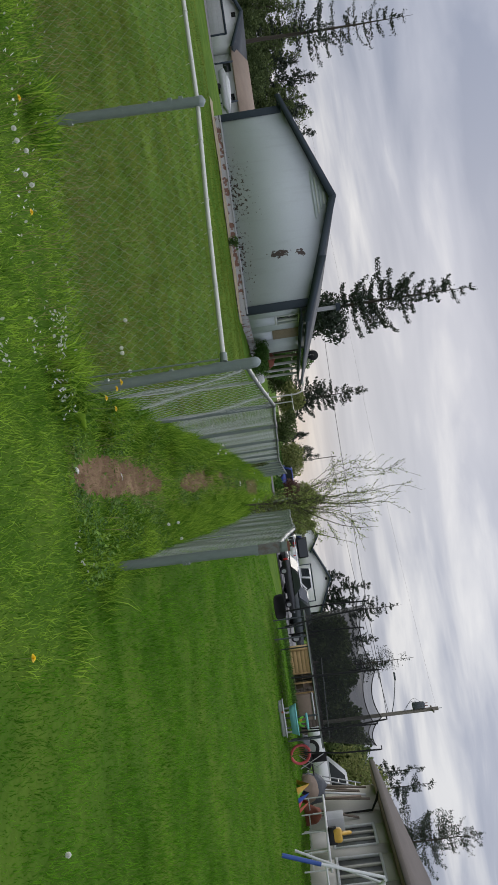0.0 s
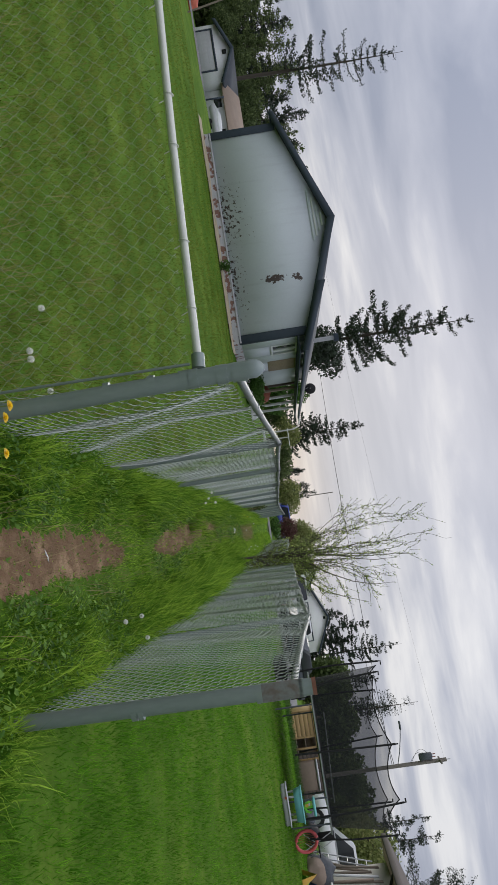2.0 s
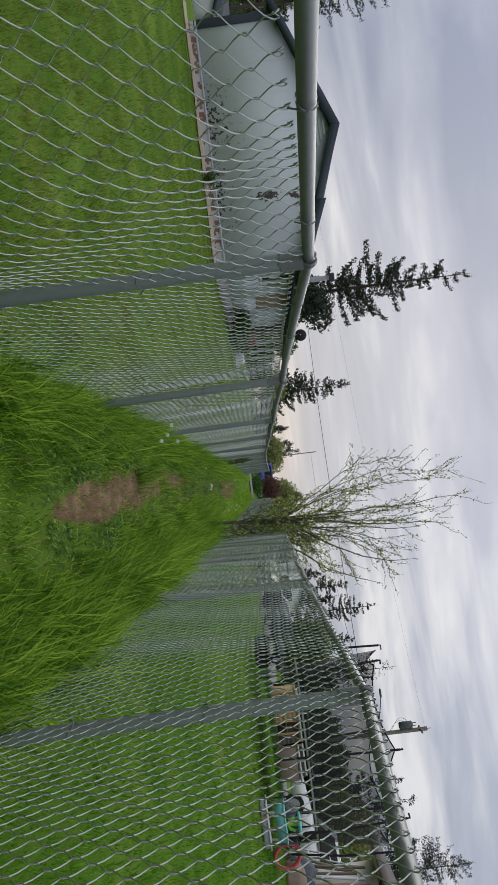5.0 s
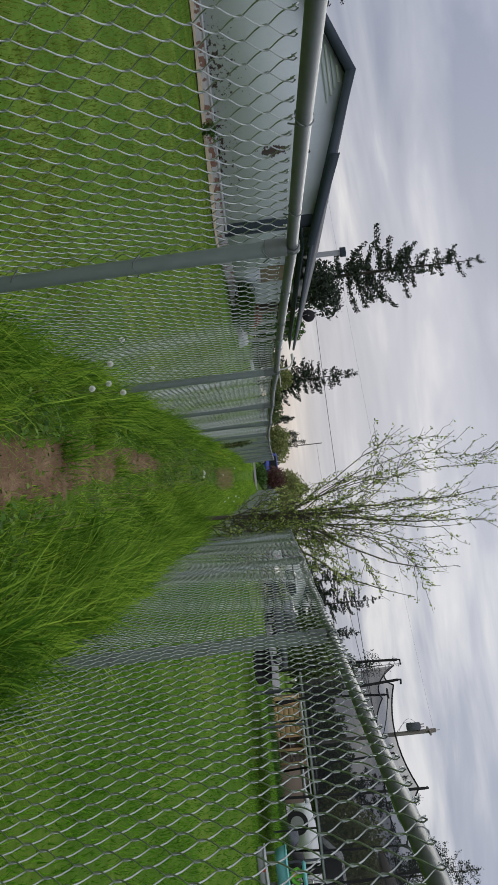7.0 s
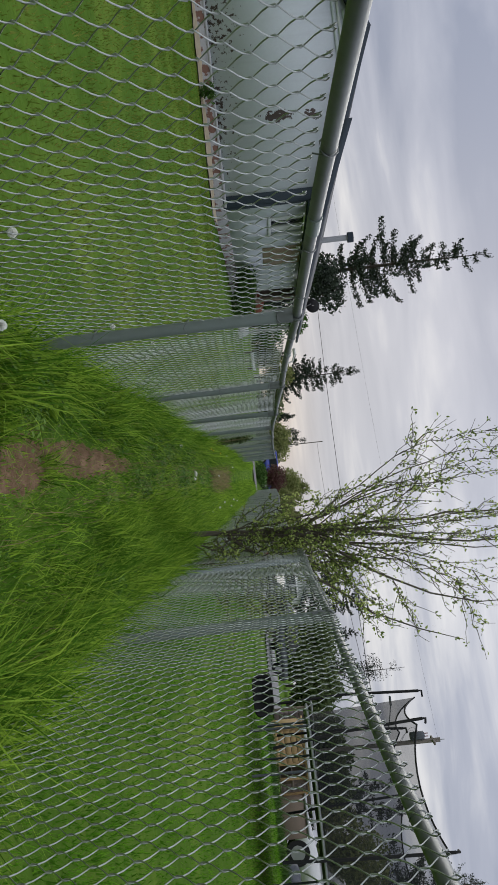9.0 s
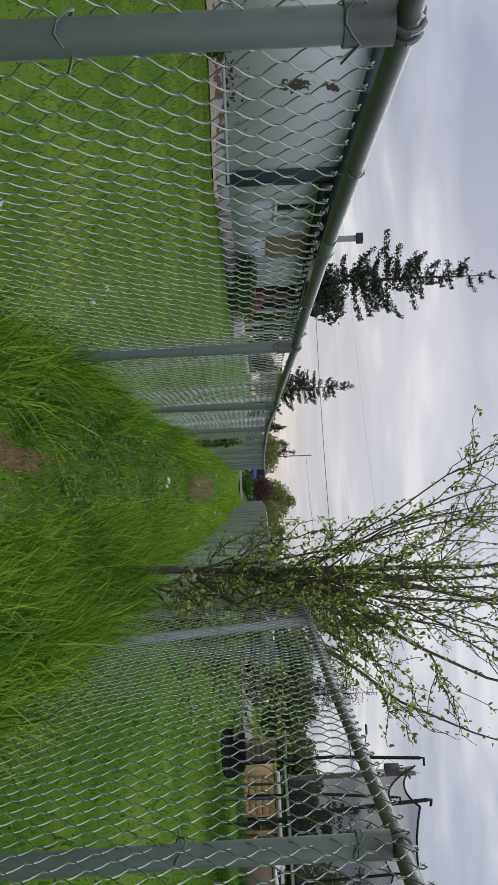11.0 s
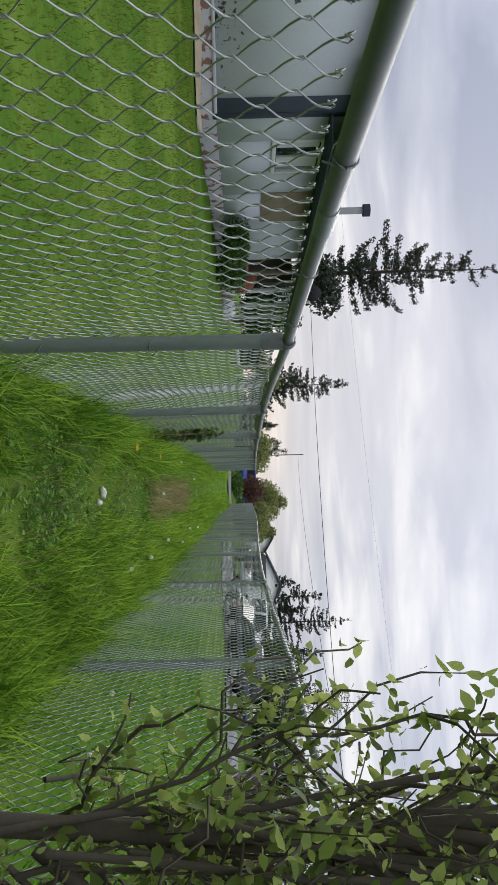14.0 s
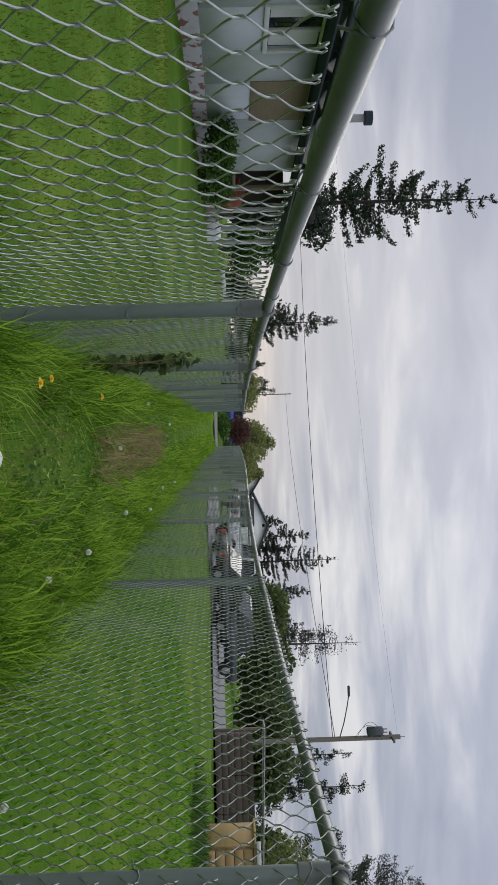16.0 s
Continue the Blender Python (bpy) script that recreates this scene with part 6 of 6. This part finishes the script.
hutch = thing("window_fan_box", "grey slatted box standing on the white bench", "box", (10.6, 22.5, gz(10.35, 21.4) + 0.752), 90)
part("body", Geo().box((-0.3, -0.2, 0), (0.3, 0.2, 0.5), 0.015), M_GREYP, hutch)
for i in range(5):
    part("slat", Geo().box((-0.26, -0.215, 0.06 + i * 0.085), (0.26, -0.2, 0.11 + i * 0.085)), M_BLACK, hutch)
chair = thing("folding_chair", "black folding camp chair among yard clutter", "chair", (9.7, 24.9, gz(9.7, 24.9)), 40)
part("seat", Geo().box((-0.25, -0.25, 0.40), (0.25, 0.25, 0.44), 0.01), M_BLACK, chair)
part("backrest", Geo().box((-0.25, 0.22, 0.44), (0.25, 0.26, 0.92), 0.01), M_BLACK, chair)
for x in (-0.24, 0.24):
    part("leg", pipe((x, -0.25, 0), (x, 0.25, 0.9), 0.014, 6), M_GREYP, chair)
    part("leg", pipe((x, 0.25, 0), (x, -0.25, 0.6), 0.014, 6), M_GREYP, chair)

swing = thing("swing_frame", "white and blue pipe swing frame standing on the lawn", "swing frame", (7.7, 14.4, gz(7.7, 14.4)), 0)
part("leg", pipe((0, 0, 0), (0.33, 0.15, 0.75), 0.045, 12), M_BLUE, swing, "blue sleeve on the leg")
part("leg", pipe((0.33, 0.15, 0.75), (0.85, 0.4, 2.0), 0.032, 12), M_WHITE, swing)
part("leg", pipe((1.8, 0.1, 0), (0.95, 0.4, 2.0), 0.032, 12), M_WHITE, swing)
part("crossbar", pipe((0.9, 0.4, 2.0), (2.2, 2.8, 2.0), 0.032, 12), M_WHITE, swing)
part("leg", pipe((1.3, 3.1, 0), (2.15, 2.8, 2.0), 0.032, 12), M_WHITE, swing)
part("leg", pipe((3.1, 2.8, 0), (2.2, 2.8, 2.0), 0.032, 12), M_WHITE, swing)
part("brace", pipe((0.36, 0.18, 0.85), (1.45, 0.2, 0.85), 0.022, 10), M_WHITE, swing)

shed = thing("wood_stack", "long dull brown stack of boards under a low roof", "wood stack", (11.6, 40.0, gz(11.6, 40.0)), -8)
for j in range(6):
    for i in range(3):
        part("timber", Geo().box((-1.7 + 1.15 * i, -0.4, 0.06 + 0.2 * j), (-0.57 + 1.15 * i, 0.4, 0.255 + 0.2 * j), 0.01), M_BROWN, shed)
part("roof_sheet", Geo().prism([(-2.0, 1.62), (2.0, 1.45), (2.0, 1.49), (-2.0, 1.66)], -0.7, 0.7), M_GREYP, shed)
for x in (-1.85, 1.85):
    part("post", Geo().box((x - 0.05, -0.05, 0), (x + 0.05, 0.05, 1.5), 0.006), M_OLDW, shed)


# ---- far buildings ----
def far_house(name, label, x0, x1, y, depth, base, eave, apex, mat, roof, door=None, door_mat=None):
    ob = thing(name, label, "house" if name == "house" else "garage")
    c = (x0 + x1) / 2
    part("wall", Geo().prism([(x0, base), (x1, base), (x1, eave), (c, apex), (x0, eave)], y, y + depth), mat, ob)
    sl = (apex - eave) / (x1 - c)
    for s, e in ((-1, x0 - 0.4), (1, x1 + 0.4)):
        ze = apex - sl * abs(e - c)
        part("roof_slope", Geo().prism([(c, apex + 0.05), (e, ze + 0.05), (e, ze + 0.3), (c, apex + 0.3)], y - 0.5, y + depth + 0.4), roof, ob)
        part("bargeboard", Geo().prism([(c, apex - 0.1), (e, ze - 0.1), (e, ze + 0.32), (c, apex + 0.32)], y - 0.56, y - 0.5), M_FASCIA, ob)
    if door:
        d = part("garage_door", Geo().box((door[0], y - 0.05, base), (door[1], y - 0.005, door[2]), 0.01), door_mat, ob)
        part("lintel", Geo().box((door[0] - 0.2, y - 0.1, door[2]), (door[1] + 0.2, y - 0.004, door[2] + 0.25)), M_FASCIA, ob)
        for x in (door[0] - 0.2, door[1]):
            part("door_jamb", Geo().box((x, y - 0.1, base), (x + 0.2, y - 0.004, door[2])), M_FASCIA, ob)
        for i in range(1, 4):
            z = base + (door[2] - base) * i / 4
            part("panel_groove", Geo().box((door[0], y - 0.056, z), (door[1], y - 0.048, z + 0.03)), M_GREYP, d)
        part("gable_vent", Geo().box((c - 0.3, y - 0.06, apex - 1.1), (c + 0.3, y - 0.004, apex - 0.6), 0.01), M_BLACK, ob)
    return ob


far_house("garage", "large white gabled garage with dark trim far beyond parked trucks", 14.4, 29.2, 180, 14, -0.6, 4.3, 7.6, M_BRIGHT, M_ROOF, (18.0, 26.5, 3.4), M_BRIGHT)
far_house("house", "white gabled house with dark roof edge far beyond the lane", 7.6, 14.2, 172, 12, -0.5, 3.9, 5.9, M_BRIGHT, M_ROOF)
far_house("garage", "pale grey gabled garage with a wide door before dark woods", -60.4, -53.0, 85, 9, -1.2, 1.9, 3.4, M_WHITE, M_ROOF, (-59.7, -54.6, 1.25), M_GREYP)
wing = thing("house", "white single-storey house with a tan roof before dark woods", "house", (0, 0, 0.35))
part("wall", Geo().box((-52.6, 86, -1.6), (-43.5, 93, 1.35)), M_WHITE, wing)
part("roof_slope", Geo().prism([(85.2, 1.2), (89.5, 3.0), (93.8, 1.2), (93.8, 1.4), (89.5, 3.25), (85.2, 1.4)], -53.4, -43.0, axis=0), M_TAN, wing)
for x in (-51.5, -47.6):
    part("window", Geo().box((x, 85.95, 0.1), (x + 1.1, 85.99, 1.0)), M_GLASS, wing)
part("porch_post", Geo().box((-50.9, 84.6, -1.7), (-50.75, 84.75, 1.35)), M_FASCIA, wing)
part("porch_post", Geo().box((-46.0, 84.6, -1.7), (-45.85, 84.75, 1.35)), M_FASCIA, wing)
boat = thing("boat", "covered grey boat on a trailer before a white house", "boat", (-46.2, 82.5, gz(-46.2, 82.5)), 10)
part("hull", Geo().prism([(-2.2, 0.9), (-1.9, 0.45), (1.6, 0.45), (2.6, 1.0), (2.5, 1.15), (-2.2, 1.15)], -0.8, 0.8), M_GREYP, boat)
part("cover", Geo().prism([(-2.2, 1.15), (2.5, 1.15), (1.0, 1.5), (-0.8, 1.65)], -0.78, 0.78), M_WHITE, boat)
for s in (-0.8, 0.8):
    part("wheel", pipe((-0.3, s - 0.1, 0.3), (-0.3, s + 0.1, 0.3), 0.3, 14), M_BLACK, boat)
tarp_heap((-60.3, 79.0), (2.3, 0.8, 1.05), 9, M_RED, "orange-red playset heap beside a lane", "playset_heap")


# ---- poles, lamps and overhead wires ----
pole = thing("utility_pole", "weathered wooden utility pole with transformer and street lamp arm", "utility pole", (19.6, 62.5, 0.0))
part("shaft", pipe((0, 0, -0.1), (0, 0, 10.75), 0.15, 14, 4), M_POLEW, pole, smooth=True)
part("crossarm", Geo().box((-0.1, -0.7, 10.2), (0.1, 0.7, 10.32), 0.01), M_POLEW, pole)
tr = part("transformer", Geo().tube([(-0.46, -0.1, 8.68), (-0.46, -0.1, 8.72), (-0.46, -0.1, 9.62), (-0.46, -0.1, 9.7)], [0.2, 0.27, 0.27, 0.15], 16), M_CLOTH, pole, "dark grey can transformer", smooth=True)
for q in (-0.1, 0.1):
    part("bushing", pipe((-0.46 + q, -0.1, 9.66), (-0.46 + q, -0.1, 9.95), 0.035, 8), M_TERRA, tr)
for z in (8.85, 9.45):
    part("bracket", Geo().box((-0.24, -0.14, z), (-0.1, -0.06, z + 0.06)), M_CLOTH, tr)
arm = [(-0.1, 0, 7.0), (-1.0, 0, 7.28), (-2.0, 0, 7.5), (-2.7, 0, 7.62)]
la = part("lamp_arm", Geo().tube(arm, 0.035, 8), M_CLOTH, pole, smooth=True)
part("lamp_head", Geo().box((-3.3, -0.12, 7.56), (-2.65, 0.12, 7.70), 0.04), M_CLOTH, la)
part("insulator", pipe((0, 0, 10.75), (0, 0, 11.05), 0.03, 8), M_GREYP, pole)
for w_, z_ in ((0.75, 0.0), (0.95, 0.12)):
    loop = [(-0.1 - w_ * math.sin(a), -0.15, 7.9 + z_ + 1.7 * a / 3.1) for a in np.linspace(0, 3.1, 11)]
    part("drop_cable", Geo().tube(loop, 0.013, 5, False), M_CABLE, pole)
pole2 = thing("utility_pole", "slim distant utility pole beside the lane", "utility pole", (-5.4, 150, 0.0))
part("shaft", pipe((0, 0, -0.1), (0, 0, 11.3), 0.09, 10), M_POLEW, pole2)
pole3 = thing("utility_pole", "leaning wooden utility pole with a brace pole beside a lane", "utility pole", (-53.9, 70, gz(-53.9, 70)))
part("shaft", pipe((0, 0, -0.1), (1.2, 0, 16.5), 0.17, 12), M_PLY, pole3)
part("brace_pole", pipe((2.6, 0, -0.1), (0.75, 0, 9.5), 0.09, 10), M_OLDW, pole3)


def cable(a, b, sag, r, label):
    t = np.linspace(0, 1, 25)[:, None]
    p = np.array(a) + (np.array(b) - np.array(a)) * t
    p[:, 2] -= sag * 4 * (t * (1 - t))[:, 0]
    return single("overhead_wire", Geo().tube(p, r, 5), M_CABLE, label, "cable", group="overhead wires")


cable((19.5, 62.5, 6.7), (-5.4, 150, 10.3), 0.5, 0.022, "black overhead wire running off between two utility poles")
cable((19.5, 62.5, 6.55), (-36.0, 104, 9.5), 0.55, 0.024, "black overhead wire crossing the cloudy sky")
cable((19.6, 62.5, 10.6), (-34.0, 70, 8.2), 0.5, 0.0045, "thin high overhead wire crossing the cloudy sky")
yard_lamp = thing("yard_lamp", "pale gooseneck yard lamp post beyond the fence", "street lamp", (-7.6, 62.0, gz(-7.6, 62)))
part("post", Geo().tube([(0, 0, 0), (0, 0, 2.5), (-0.15, 0, 2.95), (-0.7, 0, 3.2)], 0.06, 10), M_CAP, yard_lamp, smooth=True)
part("lamp_head", Geo().box((-1.05, -0.18, 3.05), (-0.6, 0.18, 3.25), 0.04), M_CAP, yard_lamp)
clothes = thing("clothes_post", "thin pale pipe post with a crossbar beyond the fence", "post", (-6.9, 61.0, gz(-6.9, 61)))
part("post", pipe((0, 0, 0), (0, 0, 2.1), 0.04, 8), M_CAP, clothes)
part("crossbar", pipe((-0.7, 0, 2.05), (0.7, 0, 2.05), 0.035, 8), M_CAP, clothes)
mail = thing("mailbox", "black and white mailbox at the end of the fence", "mailbox", (1.25, 52.3, gz(1.25, 52.3)), 5)
part("post", Geo().box((-0.05, -0.05, 0), (0.05, 0.05, 0.95), 0.006), M_BLACK, mail)
part("box", Geo().box((-0.14, -0.25, 0.95), (0.14, 0.25, 1.2), 0.05), M_WHITE, mail)
board = thing("white_board_rail", "low pale board rail standing beyond the house porch", "rail", (-5.3, 44.6, gz(-5.3, 44.6)), 0)
part("board", Geo().box((-0.04, -2.6, 0.30), (0.0, 2.6, 0.44), 0.006), M_WHITE, board)
for y in (-2.4, 0, 2.4):
    part("stake", Geo().box((-0.1, y - 0.04, 0), (-0.04, y + 0.04, 0.5), 0.006), M_OLDW, board)
tarp_heap((-6.3, 36.6), (0.4, 0.6, 0.5), 12, M_TERRA, "reddish brown bundle on the porch edge", "porch_bundle").location.z += 0.45
tarp_heap((-5.6, 37.6), (0.3, 0.4, 0.35), 13, M_WHITE, "pale plastic bags beside the porch", "plastic_bags")


# ---- flowers, litter and weeds ----
def dandelion_clock(x, y, h, group="dandelion clocks"):
    r = np.random.default_rng(int(abs(x * 1000) + y * 77))
    ob = thing("dandelion_clock", "white dandelion seed head on a thin stem", "flower", (x, y, gz(x, y)), group=group)
    top = np.array([r.normal(0, 0.03), r.normal(0, 0.03), h])
    part("stem", Geo().tube([(0, 0, 0), top * (0.5, 0.5, 0.55), top], 0.0022, 5), M_STEM, ob)
    g = Geo()
    n = 150
    d = r.normal(size=(n, 3))
    d /= np.linalg.norm(d, axis=1)[:, None]
    w = np.cross(d, r.normal(size=(n, 3)))
    w /= np.linalg.norm(w, axis=1)[:, None]
    R = 0.0150
    R = R * r.uniform(0.75, 1.12, n)[:, None]
    v = np.stack([top + d * R * 0.15, top + d * R + w * 0.0055, top + d * R - w * 0.0055], 1)
    g.add(v.reshape(-1, 3), np.arange(3 * n).reshape(n, 3))
    part("seed_head", g, M_FLUFF, ob)


def dandelion(x, y, h):
    r = np.random.default_rng(int(abs(x * 1000) + y * 77))
    ob = thing("dandelion", "yellow dandelion flower among long grass", "flower", (x, y, gz(x, y)), group="yellow dandelions")
    top = np.array([r.normal(0, 0.02), r.normal(0, 0.02), h])
    part("stem", Geo().tube([(0, 0, 0), top * (0.5, 0.5, 0.55), top], 0.0022, 5), M_STEM, ob)
    g = Geo()
    for ring_, (rad, lift_) in enumerate(((0.021, 0.004), (0.015, 0.010), (0.008, 0.014))):
        for i in range(14):
            a = 2 * math.pi * i / 14 + ring_
            c, s = math.cos(a), math.sin(a)
            g.add([top + (0, 0, 0), top + (c * rad - s * 0.004, s * rad + c * 0.004, lift_), top + (c * rad + s * 0.004, s * rad - c * 0.004, lift_)], [(0, 1, 2)])
    part("flower_head", g, M_PETAL, ob)


for x, y, h in ((-0.30, 10.45, 0.44), (-0.24, 10.60, 0.46), (-0.20, 10.40, 0.38), (-0.27, 10.75, 0.36), (-0.55, 10.9, 0.45), (-0.6, 9.7, 0.42),
                (0.62, 5.9, 0.24), (0.70, 6.1, 0.26), (0.78, 6.3, 0.22), (-0.75, 4.3, 0.30), (-0.9, 4.5, 0.32), (-0.62, 4.35, 0.30), (-0.55, 4.6, 0.28),
                (-1.6, 3.1, 0.14), (-1.75, 3.2, 0.13), (-1.7, 3.0, 0.15), (-1.82, 3.05, 0.14), (-1.55, 3.25, 0.14), (2.2, 2.6, 0.09), (3.1, 3.9, 0.08),
                (-1.1, 15.4, 0.12), (-0.8, 14.9, 0.14), (-0.75, 13.2, 0.2), (0.10, 21.9, 0.24), (-0.22, 23.0, 0.30), (0.62, 21.6, 0.30), (0.7, 22.8, 0.30),
                (0.66, 24.2, 0.30), (0.62, 19.6, 0.26), (-0.2, 16.6, 0.25), (1.5, 18.2, 0.10), (1.35, 18.9, 0.10), (0.60, 20.1, 0.22), (-0.1, 25.5, 0.3), (0.68, 26.0, 0.3)):
    dandelion_clock(x, y, h - 0.10 * float(S(y, 7, 11)) * (h > 0.22))
for x, y, h in ((-0.30, 3.80, 0.34), (-0.24, 3.86, 0.30), (-0.26, 3.74, 0.27), (-0.34, 3.70, 0.40), (-2.2, 3.3, 0.10), (-1.35, 3.15, 0.12), (1.15, 2.35, 0.10), (-0.2, 19.0, 0.30), (-0.22, 20.2, 0.28), (-0.24, 19.4, 0.22)):
    dandelion(x, y, h)
daisies = Geo()
spots = np.concatenate([np.array(c) + rng.normal(0, s_, (n, 2)) for c, s_, n in (((-0.62, 3.42), 0.07, 26), ((-0.80, 3.55), 0.07, 18), ((-0.32, 3.40), 0.06, 30), ((-0.52, 3.0), 0.10, 12), ((-0.36, 2.4), 0.05, 14),
                                                                                 ((-1.46, 3.2), 0.10, 12), ((-1.9, 3.3), 0.16, 14), ((-2.5, 3.3), 0.3, 24), ((-3.2, 3.5), 0.3, 22), ((-1.1, 2.9), 0.25, 10), ((0.75, 3.3), 0.06, 8))])
spots = np.concatenate([spots, spots[::2] + rng.normal(0, 0.10, spots[::2].shape)])
for x, y in spots:
    z = gz(x, y) + rng.uniform(0.08, 0.13)
    a = np.linspace(0, 2 * np.pi, 9)[:-1]
    r_ = rng.uniform(0.006, 0.0095)
    tilt = rng.normal(0, 0.6, 2)
    px_, py_ = r_ * np.cos(a), r_ * np.sin(a)
    daisies.add(np.vstack([np.column_stack([x + px_, y + py_, z + tilt[0] * px_ + (tilt[1] - 0.7) * py_]), [[x, y, z + 0.004]]]), [(i, (i + 1) % 8, 8) for i in range(8)])
single("daisies", daisies, M_DAISY, "clusters of small white daisies in the grass", "flowers", kind="stuff")


def litter(x, y, sx_, sy_, sz, turn, label):
    bm = bmesh.new()
    bmesh.ops.create_icosphere(bm, subdivisions=2, radius=1)
    for v in bm.verts:
        v.co *= 0.9 + 0.75 * noise.noise(v.co * 2.6 + Vector((x, y, 0)))
        v.co = Vector((v.co.x * sx_, v.co.y * sy_, v.co.z * sz + sz * 0.6))
    ob = new("litter", Geo().bm(bm).mesh("litter", M_LITTER))
    ob.matrix_basis = pose(x, y, gz(x, y) + 0.012, 0, 0, turn)
    tagged(ob, label, "litter")


litter(0.19, 3.85, 0.05, 0.018, 0.014, 70, "crumpled white paper scrap on trodden soil")
litter(0.09, 19.4, 0.045, 0.03, 0.025, 20, "crumpled white paper cup in the grass path")
litter(0.16, 19.3, 0.03, 0.02, 0.02, 60, "small white paper scrap in the grass path")
litter(0.20, 5.2, 0.05, 0.008, 0.006, 30, "pale dry stick on trodden soil")
pot = single("brick_piece", Geo().box((-0.04, -0.03, 0), (0.04, 0.03, 0.04), 0.008), M_TERRA, "broken red brick piece at the fence foot", "brick", (0.86, 17.6, gz(0.86, 17.6) + 0.004), 25)
# broad weeds
dock = Geo()
for cx, cy, n, hh in ((-0.34, 3.72, 30, 0.16), (0.90, 4.2, 18, 0.16), (0.62, 8.0, 14, 0.14), (0.60, 11.0, 16, 0.16), (-0.24, 12.2, 12, 0.14), (0.58, 13.2, 14, 0.16)):
    for _ in range(n):
        a, L = rng.uniform(0, 2 * np.pi), hh * rng.uniform(0.6, 1.2)
        c = np.array([cx + rng.normal(0, 0.05), cy + rng.normal(0, 0.06), 0])
        c[2] = gz(c[0], c[1])
        d = np.array([np.cos(a), np.sin(a), 0])
        s = np.array([-d[1], d[0], 0]) * L * 0.09
        m_ = c + d * L * 0.4 + np.array([0, 0, L * 0.75])
        e = c + d * L * 0.95 + np.array([0, 0, L * 0.7])
        dock.add([c, m_ - s, e, m_ + s], [(0, 1, 2, 3)])
single("broad_leaf_weeds", dock, M_TALL, "clumps of broad-leaved weeds at the fence feet", "weeds", kind="stuff")
